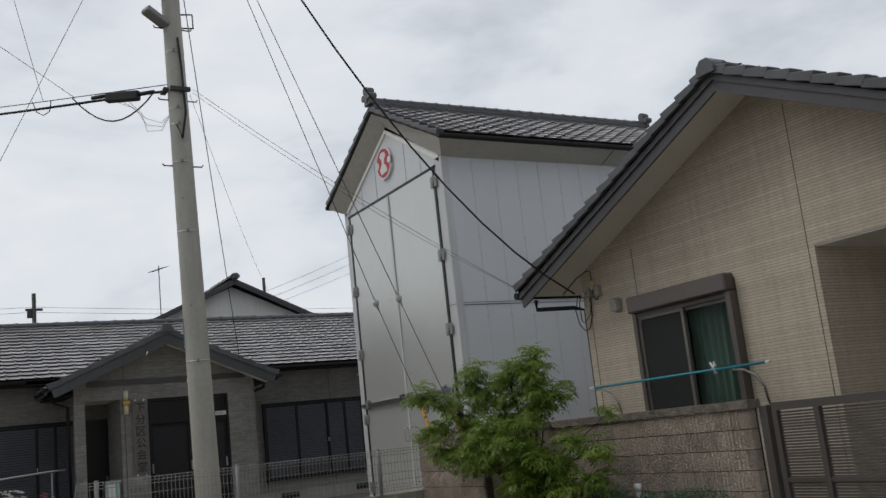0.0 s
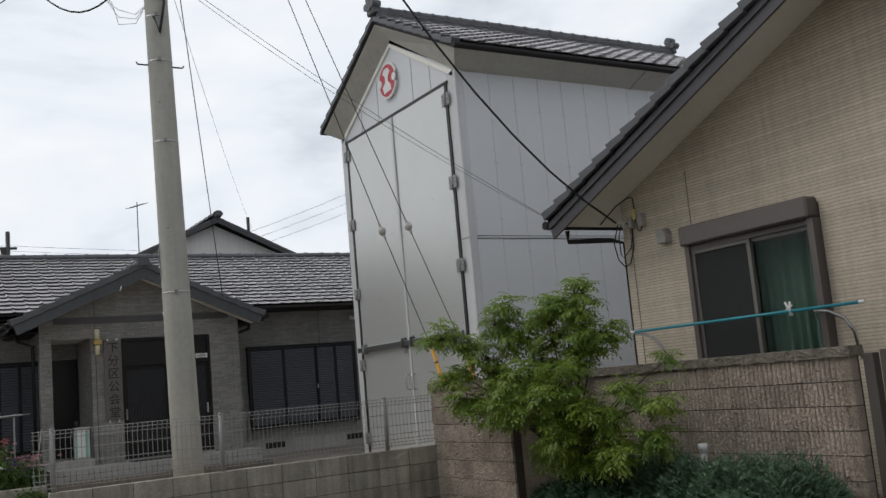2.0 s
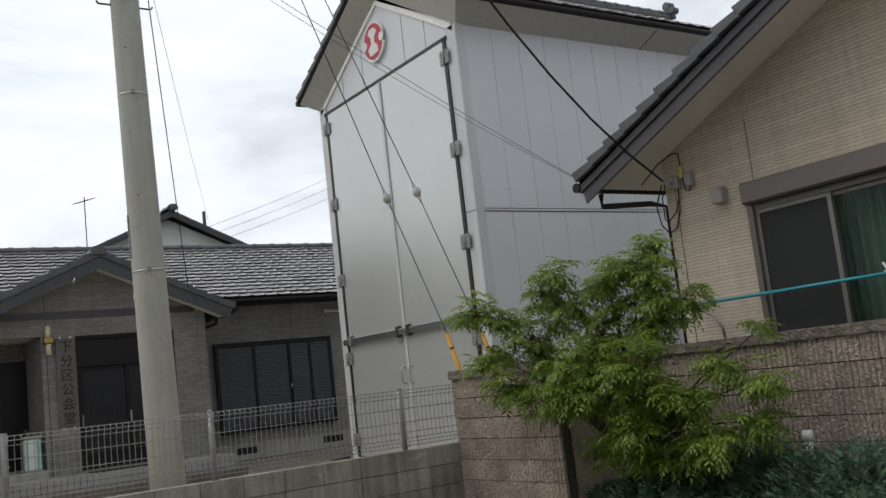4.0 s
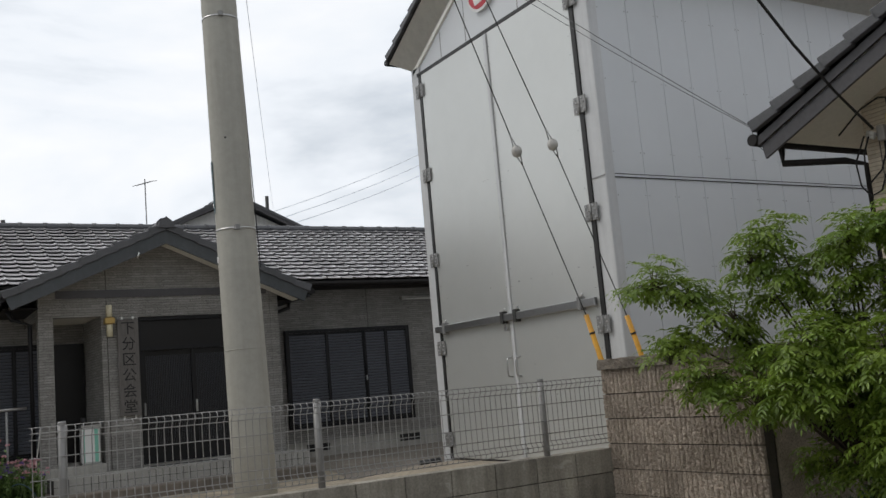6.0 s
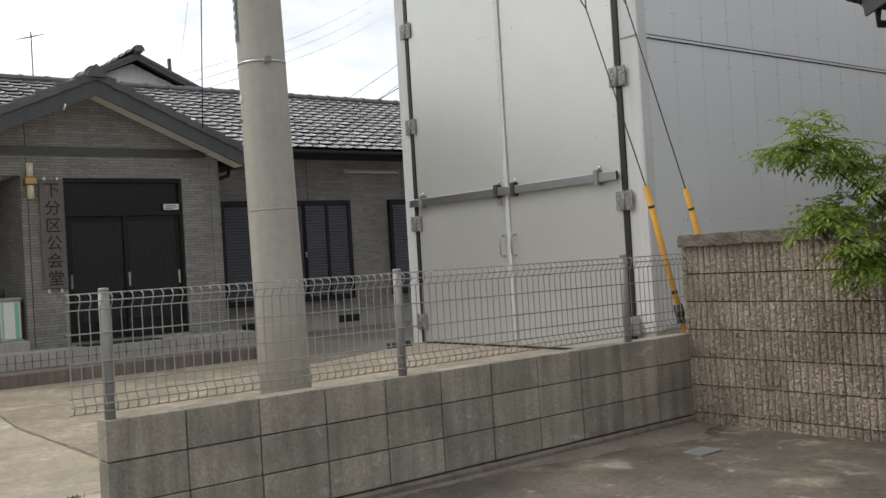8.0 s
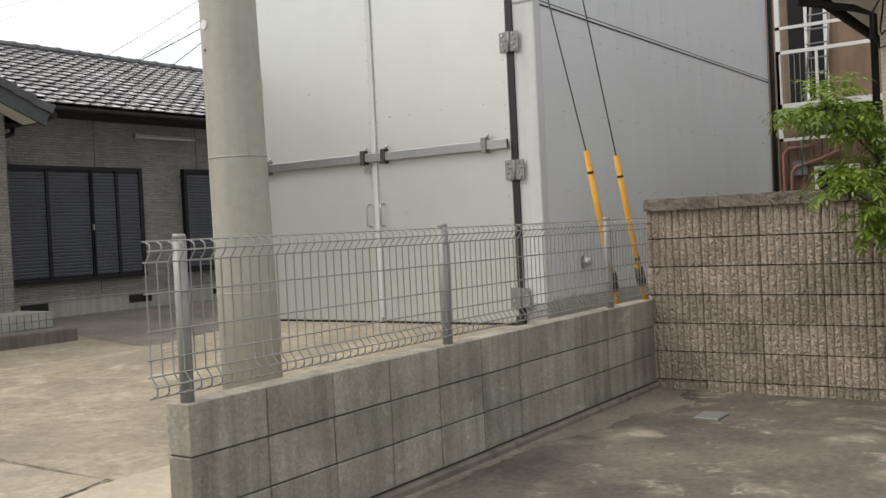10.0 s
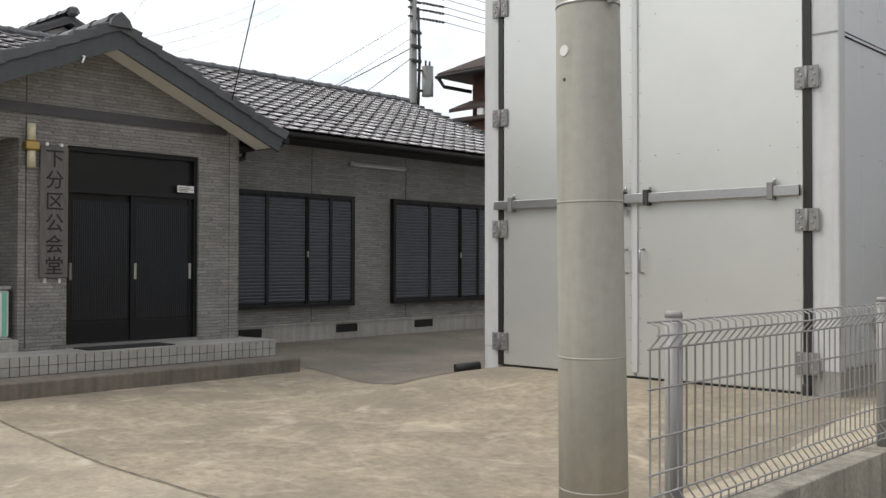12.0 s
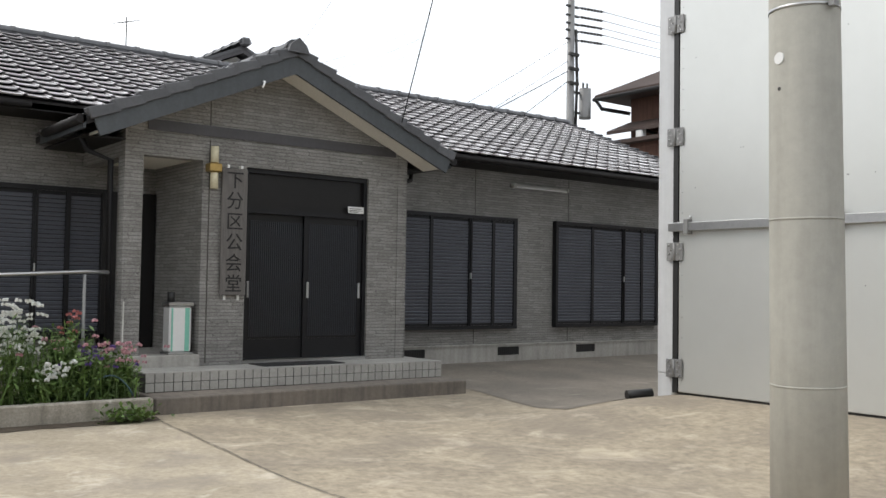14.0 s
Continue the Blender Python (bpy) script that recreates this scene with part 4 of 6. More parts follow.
tiled_slope(shed, (SXB + 0.2, 18.38, SEZ + 0.03), (-1, 0, 0), (0, SRY - 18.34, SRZ - SEZ), SXB + 0.1 - fx, sl2,
            lambda u, v: None if u < (SXB + 0.3 - 16.45) * v / sl2 else 0)
for ye in (13.34, 18.36):
    verge_tiles(shed, (fx - 0.05, ye, SEZ + 0.05), (fx - 0.05, SRY, SRZ + 0.05), 9, (1, 0, 0), M_TILE_H, 0.16, 0.07)
part("ridge_course", prism([(SRY - 0.11, SRZ), (SRY + 0.11, SRZ), (SRY + 0.085, SRZ + 0.2), (SRY - 0.085, SRZ + 0.2)], "x", fx, 16.4), M_TILE_H, shed)
ridge_caps(shed, (fx, SRY, SRZ + 0.19), (16.4, SRY, SRZ + 0.19), 0.07, M_TILE_H, 0.3)
ridge_ornament(shed, (fx - 0.02, SRY, SRZ + 0.2), False, M_TILE_H, 0.9)
ridge_ornament(shed, (16.45, SRY, SRZ + 0.2), False, M_TILE_H, 0.9)

DX = SHX - 0.045
sdoor = thing("storage_door", (SHX, 15.95, 0.25), "tall pale grey steel double doors, closed with a locking bar", "door")
for a, b in ((14.13, 15.94), (15.96, 17.78)):
    lf = part("door_leaf", boxes((DX, SHX - 0.005, a, b, 0.26, 6.13), bevel=0.006), M_DOOR, sdoor)
    rv = bmesh.new()
    for i in range(24):
        for yy in (a + 0.05, b - 0.05):
            bmesh.ops.create_icosphere(rv, subdivisions=1, radius=0.0065, matrix=Matrix.Translation((DX, yy, 0.4 + i * 0.24)))
    for i in range(9):
        bmesh.ops.create_icosphere(rv, subdivisions=1, radius=0.007, matrix=Matrix.Translation((DX, random.uniform(a + 0.2, b - 0.2), random.choice((1.1, 1.5, 2.6, 3.0, 4.1, 4.4)))))
    part("rivets", rv, M_GALV, lf)
part("meeting_strip", boxes((DX - 0.022, DX + 0.0, 15.915, 15.985, 0.3, 6.12), bevel=0.006), M_SHED_FRAME, sdoor)
part("seal", boxes((SHX - 0.05, SHX + 0.03, 14.05, 14.12, 0.2, 6.15)), M_BLACK, sdoor, "black rubber seal beside the leaf")
part("seal", boxes((SHX - 0.05, SHX + 0.03, 17.79, 17.86, 0.25, 6.15)), M_BLACK, sdoor, "black rubber seal beside the leaf")
part("bottom_gap", boxes((SHX - 0.03, SHX + 0.02, 14.1, 17.8, 0.235, 0.258)), M_BLACK, sdoor)
hz = (0.53, 1.875, 3.21, 4.534, 5.88)
hb = bmesh.new()
box(hb, -0.012, 0.0, -0.115, -0.012, -0.105, 0.105, 0.004), box(hb, -0.012, 0.0, 0.012, 0.115, -0.105, 0.105, 0.004)
tube(hb, [(-0.014, 0, -0.105), (-0.014, 0, 0.105)], 0.016, 8)
hinge_me = mesh_of(hb, "hinge", M_GALV)
bb = bmesh.new()
for sy in (-0.064, 0.064):
    for k in range(4):
        bmesh.ops.create_icosphere(bb, subdivisions=1, radius=0.014, matrix=Matrix.Translation((-0.014, sy + (0.014 if k % 2 else -0.014), -0.075 + 0.05 * k)))
bolt_me = mesh_of(bb, "hinge_bolts", M_STEEL)
for hy in (14.085, 17.825):
    for z in hz:
        h = piece("hinge", hinge_me, sdoor, Matrix.Translation((DX - 0.012, hy, z)))
        piece("hinge_bolts", bolt_me, h, Matrix.Identity(4))
part("lock_bar", boxes((DX - 0.075, DX - 0.025, 14.14, 17.88, 2.105, 2.205), bevel=0.006), M_STEEL, sdoor, "galvanised locking bar across both leaves")
for by in (14.42, 15.78, 16.08, 17.62):
    br_ = part("bar_bracket", boxes((DX - 0.09, DX, by - 0.03, by + 0.03, 2.075, 2.24), bevel=0.004), M_POLE_DK if by in (15.78, 16.08) else M_GALV, sdoor)
    part("wing_screw", bars([(DX - 0.05, by - 0.04, 2.24), (DX - 0.05, by - 0.04, 2.28)], r=0.016), M_STEEL, br_)
part("padlock", tube(boxes((DX - 0.06, DX - 0.03, 16.03, 16.08, 1.98, 2.04), bevel=0.006), [(DX - 0.045, 16.055, 2.04), (DX - 0.045, 16.055, 2.09)], 0.008), M_STEEL, sdoor)
for hy in (15.85, 16.05):
    part("handle", bars([(DX, hy, 1.36), (DX - 0.07, hy, 1.37), (DX - 0.08, hy, 1.4), (DX - 0.08, hy, 1.58), (DX - 0.07, hy, 1.61), (DX, hy, 1.62)], r=0.011), M_STEEL, sdoor, "steel pull handle")
part("floor_bolt", boxes((DX - 0.06, DX, 14.06, 14.13, 0.22, 0.34), bevel=0.01), M_POLE_DK, sdoor)

emb = thing("emblem_sign", (SHX, 15.98, 6.5), "round red and white emblem sign on the gable", "sign")
ring = [(15.98 + 0.33 * math.cos(2 * math.pi * k / 40) * (0.80 if k % 20 in (0, 1, 19) else 1), 6.81 + 0.33 * math.sin(2 * math.pi * k / 40)) for k in range(40)]
part("rim", prism(ring, "x", SHX - 0.055, SHX - 0.004), M_WHITE, emb)
part("field", prism([(15.98 + (y - 15.98) * 0.88, 6.81 + (z - 6.81) * 0.88) for y, z in ring], "x", SHX - 0.06, SHX - 0.05), M_RED, emb)
part("figure", prism([(15.98 + a, 6.81 + b) for a, b in ((-0.15, -0.2), (0.12, -0.22), (0.16, -0.1), (0.05, -0.02), (0.06, 0.08), (0.14, 0.15), (0.08, 0.22), (-0.06, 0.22), (-0.14, 0.14), (-0.06, 0.07), (-0.04, -0.02), (-0.13, -0.09))], "x", SHX - 0.066, SHX - 0.058), M_WHITE, emb, "plain white figure")
for ny in (15.72, 16.24):
    part("side_notch", tube(bmesh.new(), [(SHX - 0.068, ny, 6.81), (SHX - 0.05, ny, 6.81)], 0.07, 14), M_WHITE, emb)

vent = thing("round_vent", (10.48, Y0, 0.85), "round chrome vent cap on the storage building wall", "vent")
part("cap", tube(bmesh.new(), [(10.48, Y0, 0.85), (10.48, Y0 - 0.06, 0.85), (10.48, Y0 - 0.1, 0.84)], 0.075, 16, 0.03), M_STEEL, vent)
solid("rubber_roller", tube(bmesh.new(), [(9.25, 18.3, 0.19), (9.55, 18.18, 0.21)], 0.055, 14), M_BLACK, "black rubber roller lying by the building's corner", "roller")

# ---- block wall and fence ----
BX0, BX1, BY, BT = 3.12, 7.49, 11.785, 0.693
bwall = solid("wall_block", boxes((BX0 + 0.01, BX1, BY + 0.012, BY + 0.118, 0.0, BT - 0.012)), M_MORTAR, "low grey concrete block boundary wall", "wall", "structure")
part("footing", boxes((BX0 - 0.01, BX1, BY - 0.03, BY + 0.13, 0.0, 0.082), bevel=0.012), M_SLAB, bwall)
blk = [mesh_of(boxes((0.004, L - 0.003, 0.0, 0.125, 0.003, 0.2), bevel=0.004), "block", M_BLOCK) for L in (0.40,)][0]
cap = [mesh_of(boxes((0.004, L - 0.003, -0.001, 0.127, 0.003, 0.197), bevel=0.004), "block", M_BLOCK) for L in (0.40,)][0]
for r, z in enumerate((0.09, 0.293, 0.496)):
    for i in range(11):
        piece("block", cap if r == 2 else blk, bwall, Matrix.Translation((BX0 + 0.3986 * i, BY + random.uniform(-0.002, 0.002), z)))

fence = thing("mesh_fence", (5.2, BY + 0.05, BT), "grey welded mesh fence with curled edges on the block wall", "fence")
FY = BY + 0.05
post_me = mesh_of(tube(bmesh.new(), [(0, 0, -0.01), (0, 0, 0.61)], 0.026, 14), "post", M_POST)
capm = mesh_of(tube(bmesh.new(), [(0, 0, 0.606), (0, 0, 0.618), (0, 0, 0.624)], 0.0272, 14, 0.022), "post_cap", M_POST)
for px in (3.165, 4.877, 6.86):
    po = piece("post", post_me, fence, Matrix.Translation((px, FY, BT)))
    piece("post_cap", capm, po, Matrix.Identity(4))
zt, zb = BT + 0.60, BT + 0.045
prof = [(0.0, zt), (-0.028, zt - 0.012), (-0.03, zt - 0.04), (0.0, zt - 0.075), (0, zb + 0.075), (-0.03, zb + 0.04), (-0.028, zb + 0.012), (0.0, zb)]
wire_me = mesh_of(tube(bmesh.new(), [(0, a - 0.03, z) for a, z in prof], 0.0032, 5), "wire", M_POST)
x = 2.985
while x < BX1 - 0.01:
    piece("wire", wire_me, fence, Matrix.Translation((x, FY, 0)))
    x += 0.05
for a, z in [(0, zt), (-0.03, zt - 0.035), (0, zt - 0.075), (0, zt - 0.185), (0, zt - 0.32), (0, zt - 0.42), (0, zb + 0.075), (-0.03, zb + 0.04), (0, zb)]:
    part("rail_wire", bars([(2.97, FY + a - 0.033, z), (BX1, FY + a - 0.033, z)], r=0.0034, sides=5), M_POST, fence)

# ---- split-face wall ----
GX, GT, G_ROW, G_LEN = 7.49, 1.345, 0.206, 0.415
G2X = 8.62


def split_block(w, h):
    """A ribbed split-face block facing -x: rough broken ribs with sawn grooves between."""
    bm = bmesh.new()
    ribs = max(2, round(8 * w / 0.4))
    rw = (w - 0.002) / ribs
    nz = 14
    for k in range(ribs):
        a = 0.001 + rw * k
        ys = (a + 0.0045, a + rw * 0.3, a + rw * 0.52, a + rw * 0.74, a + rw - 0.0045)
        grid = []
        for q, y in enumerate(ys):
            edge = q in (0, 4)
            grid.append([bm.verts.new((random.uniform(-0.002, 0.003) + (0.003 if edge else random.uniform(-0.011, 0.003)), y + random.uniform(-0.0022, 0.0022), 0.0045 + (h - 0.009) * r / nz + (random.uniform(-0.006, 0.006) if 0 < r < nz else 0))) for r in range(nz + 1)])
        for c, d in zip(grid, grid[1:]):
            for r in range(nz):
                bm.faces.new((c[r], c[r + 1], d[r + 1], d[r]))
        for c, s_ in ((grid[0], -1), (grid[-1], 1)):
            back = [bm.verts.new((0.016, v.co.y, v.co.z)) for v in (c[0], c[-1])]
            f = [back[0], back[1], *c[::-1]]
            bm.faces.new(f if s_ < 0 else f[::-1])
    box(bm, 0.013, 0.1, 0.003, w - 0.003, 0.0045, h - 0.0045)
    bmesh.ops.recalc_face_normals(bm, faces=bm.faces)
    return bm


split_me = [mesh_of(split_block(G_LEN, G_ROW), "block", M_GRANITE) for _ in range(4)]
half_me = mesh_of(split_block(0.20, G_ROW), "block", M_GRANITE)


def coping(y0, y1, x_, parent):
    n = max(1, round((y1 - y0) / 0.6))
    for i in range(n):
        a, b = y0 + (y1 - y0) * i / n, y0 + (y1 - y0) * (i + 1) / n
        bm = bmesh.new()
        box(bm, x_ - 0.035, x_ + 0.155, a + 0.003, b - 0.003, GT, GT + 0.085)
        bmesh.ops.subdivide_edges(bm, edges=[e_ for e_ in bm.edges if abs(e_.verts[0].co.y - e_.verts[1].co.y) > 0.1], cuts=23, use_grid_fill=True)
        bmesh.ops.subdivide_edges(bm, edges=[e_ for e_ in bm.edges if abs(e_.verts[0].co.y - e_.verts[1].co.y) < 0.001], cuts=4, use_grid_fill=True)
        for v in bm.verts:
            v.co += Vector((random.uniform(-0.006, 0.006), 0, random.uniform(-0.005, 0.005)))
        part("coping_stone", bm, M_GR_CAP, parent)


def ribbed_wall(x_, y0, y1, parent):
    for r in range(7):
        z = GT - G_ROW * (r + 1)
        y = y1 - G_LEN
        while y > y0 - 0.01:
            piece("block", random.choice(split_me), parent, Matrix.Translation((x_ + random.uniform(-0.003, 0.003), y, z)))
            y -= G_LEN
        if y + G_LEN - y0 > 0.1:
            m = Matrix.Translation((x_, y0, z)) @ Matrix.Diagonal((1, (y + G_LEN - y0) / 0.20, 1, 1))
            piece("block", half_me, parent, m)


gw1 = solid("wall_ribbed", boxes((GX + 0.03, GX + 0.13, 10.16, 11.815, 0.0, GT)), M_GR_JOINT, "brown ribbed split-face block wall with rough coping", "wall", "structure")
ribbed_wall(GX, 10.15, 11.82, gw1)
coping(10.13, 11.815, GX, gw1)
gw2 = solid("wall_ribbed_side", boxes((GX + 0.12, G2X + 0.1, 10.16, 10.29, 0.0, GT)), M_GRANITE, "short return of the ribbed block wall", "wall", "structure")
part("coping_stone", boxes((GX + 0.16, G2X + 0.1, 10.13, 10.31, GT, GT + 0.085), bevel=0.01), M_GR_CAP, gw2)
gw3 = solid("wall_ribbed_house", boxes((G2X + 0.03, G2X + 0.13, 6.74, 10.155, 0.0, GT)), M_GR_JOINT, "brown ribbed split-face block wall before the house", "wall", "structure")
ribbed_wall(G2X, 6.73, 10.15, gw3)
coping(6.70, 10.12, G2X, gw3)
solid("drain_cover", boxes((6.53, 6.74, 11.0, 11.16, 0.03, 0.048), bevel=0.004), M_GALV, "pale metal drain cover in the driveway", "drain cover")
solid("vent_pipe", tube(tube(bmesh.new(), [(8.2, 8.1, 0.03), (8.2, 8.1, 0.6)], 0.03, 12), [(8.2, 8.1, 0.58), (8.2, 8.1, 0.66)], 0.042, 12), M_WHITE, "short white plastic pipe beside the wall", "pipe")

# ---- the beige house ----
HX, HR_Y, HR_Z, RX = 9.75, 6.85, 5.11, 9.02
house = thing("beige_house", (12.0, 6.9, 0.0), "beige ledge-sided house with dark tiled gable roof", "house")
HYL, HYR = 10.56, 3.14
EY, EZ = 11.12, 3.36
hs = (HR_Z - EZ) / (EY - HR_Y)
gz = lambda y: HR_Z - abs(y - HR_Y) * (hs if y > HR_Y else 0.48) - 0.075
EZR = HR_Z - 0.48 * (EY - HR_Y)
part("wall", prism([(HYL, 0.0), (HYL, gz(HYL)), (9.47, gz(9.47)), (9.47, 0.0)], "x", HX, HX + 0.18), M_BEIGE, house)
part("wall", prism([(9.47, 2.88), (9.47, gz(9.47)), (7.67, gz(7.67)), (7.67, 2.88)], "x", HX, HX + 0.18), M_BEIGE, house)
part("wall", boxes((HX, HX + 0.18, 7.67, 9.47, 0.0, 1.32)), M_BEIGE, house)
part("wall", prism([(7.67, 0.0), (7.67, gz(7.67)), (HR_Y, gz(HR_Y)), (6.48, gz(6.48)), (6.48, 0.0)], "x", HX, HX + 0.18), M_BEIGE, house)
part("wall", prism([(6.48, 3.0), (6.48, gz(6.48)), (HYR, gz(HYR)), (HYR, 3.0)], "x", HX, HX + 0.18), M_BEIGE, house)
part("side_wall", boxes((HX + 0.18, 18.0, HYL - 0.18, HYL, 0.0, gz(HYL) - 0.02)), M_BEIGE, house)
part("side_wall", boxes((HX + 1.8, 18.0, HYR, HYR + 0.18, 0.0, gz(HYR) - 0.02)), M_BEIGE, house)
part("alcove_wall", boxes((HX + 0.18, HX + 1.8, 6.48, 6.6, 0.0, 3.0), (HX + 1.8, HX + 1.95, HYR, 6.6, 0.0, 3.0)), M_BEIGE, house)
part("alcove_ceiling", boxes((HX + 0.02, HX + 1.8, HYR, 6.48, 2.98, 3.02)), M_CREAM, house)
for jy, jz in ((6.555, 4.65), (9.395, 3.6), (10.42, 3.2)):
    part("wall_joint", boxes((HX - 0.005, HX + 0.01, jy, jy + 0.008, 0.5, jz)), M_BROWN_AL, house)
for sgn in (-1, 1):
    ye = HR_Y + sgn * (EY - HR_Y)
    ez = EZ if sgn > 0 else EZR
    part("roof", slab((RX, ye, ez), (18.6, ye, ez), (18.6, HR_Y, HR_Z), (RX, HR_Y, HR_Z), 0.06), M_TILE_H, house)
    part("bargeboard", prism([(HR_Y, HR_Z - 0.02), (ye, ez - 0.02), (ye, ez - 0.14), (HR_Y, HR_Z - 0.14)], "x", RX, RX + 0.03), M_BARGE_H, house)
    part("bargeboard", prism([(HR_Y, HR_Z - 0.14), (ye - sgn * 0.02, ez - 0.14), (ye - sgn * 0.04, ez - 0.27), (HR_Y, HR_Z - 0.27)], "x", RX + 0.025, RX + 0.055), M_BARGE_H, house)
    part("soffit", prism([(HR_Y, HR_Z - 0.085), (ye - sgn * 0.05, ez - 0.085), (ye - sgn * 0.05, ez - 0.11), (HR_Y, HR_Z - 0.11)], "x", RX + 0.055, HX), M_CREAM, house)
    yw, zw = HR_Y + sgn * (HYL - HR_Y), ez + (HR_Z - ez) * (EY - HYL) / (EY - HR_Y)
    part("eaves_soffit", prism([(ye - sgn * 0.05, ez - 0.085), (yw, zw - 0.105), (yw, zw - 0.13), (ye - sgn * 0.05, ez - 0.11)], "x", HX, 18.5), M_CREAM, house)
    verge_tiles(house, (RX - 0.06, ye + sgn * 0.03, ez + 0.035), (RX - 0.06, HR_Y, HR_Z + 0.02), 16, (1, 0, 0), M_TILE_H, 0.2, 0.08)
    hl = math.hypot(EY - HR_Y, HR_Z - ez)
    if sgn > 0:
        tiled_slope(house, (18.4, ye, ez - 0.03), (-1, 0, 0), (0, HR_Y - ye, HR_Z - ez), 9.2, hl, lambda u, v: 0, mat=M_TILE_H)
    part("gutter", tube(bmesh.new(), [(RX - 0.02, ye + sgn * 0.05, ez - 0.08), (18.5, ye + sgn * 0.05, ez - 0.08)], 0.055, 10), M_GUTTER, house)
part("ridge_end_tile", prism([(HR_Y - 0.14, HR_Z - 0.08), (HR_Y - 0.12, HR_Z + 0.03), (HR_Y - 0.05, HR_Z + 0.1), (HR_Y + 0.05, HR_Z + 0.1), (HR_Y + 0.12, HR_Z + 0.03), (HR_Y + 0.14, HR_Z - 0.08)], "x", RX - 0.09, RX + 0.2), M_TILE_H, house)
ridge_caps(house, (RX + 0.1, HR_Y, HR_Z), (18.5, HR_Y, HR_Z), 0.08, M_TILE_H, 0.45)
part("downpipe", bars([(9.3, 11.1, 3.2), (9.3, 11.1, 3.06), (9.7, 10.75, 3.02), (9.82, 10.62, 2.96), (9.82, 10.62, 0.2)], r=0.032), M_GUTTER, house)
part("service_box", boxes((HX - 0.08, HX, 10.32, 10.39, 3.10, 3.24), bevel=0.008), M_HOOD, house, "small grey cable entry box")
part("service_box", boxes((HX - 0.08, HX, 10.13, 10.21, 3.09, 3.25), bevel=0.008), M_HOOD, house, "small grey cable entry box")
part("cable_fuse", boxes((HX - 0.06, HX - 0.01, 10.255, 10.305, 3.19, 3.33), bevel=0.012), M_YELLOWED, house, "yellowed cable fuse holder")
part("reel_insulator", bars([(9.62, 10.44, 3.19), (9.62, 10.37, 3.155)], [(9.62, 10.45, 3.165), (9.62, 10.38, 3.13)], r=0.02, sides=10), M_PORC, house, "ribbed porcelain insulator")
part("insulator_bracket", bars([(9.62, 10.42, 3.16), (HX, 10.42, 3.18)], r=0.012), M_POLE_DK, house)
part("loose_cable", bars([(9.6, 10.42, 3.15), (9.62, 10.5, 3.02), (9.66, 10.54, 2.8), (9.7, 10.54, 2.76), (HX - 0.03, 10.42, 2.86), (HX - 0.03, 10.36, 3.0), (HX - 0.04, 10.35, 3.12)],
                         [(9.58, 10.45, 3.16), (9.6, 10.58, 2.95), (9.66, 10.6, 2.75), (9.72, 10.56, 2.65), (HX - 0.03, 10.45, 2.68), (HX - 0.03, 10.37, 2.85), (HX - 0.04, 10.34, 3.12)], r=0.008, sides=6), M_WIRE, house)
part("loose_cable", bars([(HX - 0.04, 10.27, 3.33), (HX - 0.04, 10.28, 3.47), (HX - 0.06, 10.34, 3.485), (HX - 0.16, 10.46, 3.4), (HX - 0.36, 10.56, 3.18)], [(HX - 0.05, 10.26, 3.2), (HX - 0.05, 10.23, 3.06), (HX - 0.05, 10.19, 3.04), (HX - 0.05, 10.16, 3.09)], r=0.008, sides=6), M_WIRE, house)
part("eaves_wire", bars([(9.0, 11.15, 3.36), (9.02, 11.16, 3.25), (9.06, 11.1, 3.17), (9.1, 11.04, 3.2), (9.12, 11.0, 3.28)], r=0.004, sides=5), M_WIRE, house)
hood = bmesh.new()
tube(hood, [(HX, 9.80, 2.93), (HX - 0.1, 9.80, 2.93), (HX - 0.125, 9.80, 2.925)], 0.07, 18, 0.058)
box(hood, HX - 0.115, HX, 9.732, 9.868, 2.82, 2.93, 0.008)
part("vent_hood", hood, M_HOOD, house, "grey rounded vent hood")
win = thing("window_1", (HX, 8.55, 1.47), "sliding window with roller shutter box, net screen and green curtain", "window", kind="structure")
part("shutter_box", boxes((HX - 0.17, HX + 0.05, 7.69, 9.47, 2.72, 2.94), bevel=0.02), M_BROWN_AL, win, "brown roller shutter box")
part("window_frame", boxes((HX - 0.09, HX + 0.15, 9.40, 9.465, 1.32, 2.72), (HX - 0.12, HX + 0.15, 7.675, 7.75, 1.30, 2.719), (HX - 0.07, HX + 0.15, 7.75, 9.40, 1.32, 1.37), (HX - 0.07, HX + 0.15, 7.75, 9.40, 2.66, 2.72)), M_BROWN_AL, win)
for a, b, d in ((7.75, 8.60, -0.02), (8.55, 9.40, -0.055)):
    part("sash", boxes((HX + d, HX + d + 0.03, a, a + 0.045, 1.37, 2.66), (HX + d, HX + d + 0.03, b - 0.045, b, 1.37, 2.66), (HX + d, HX + d + 0.03, a + 0.045, b - 0.045, 1.37, 1.42), (HX + d, HX + d + 0.03, a + 0.045, b - 0.045, 2.62, 2.66)), M_SASH, win)
gp = part("pane", boxes((HX - 0.008, HX - 0.003, 7.79, 8.56, 1.41, 2.63)), M_GLASS, win)
gp.visible_shadow = False
part("net_screen", boxes((HX - 0.044, HX - 0.039, 8.59, 9.36, 1.41, 2.63)), M_NET, win, "dark insect screen")
cb = bmesh.new()
prev = None
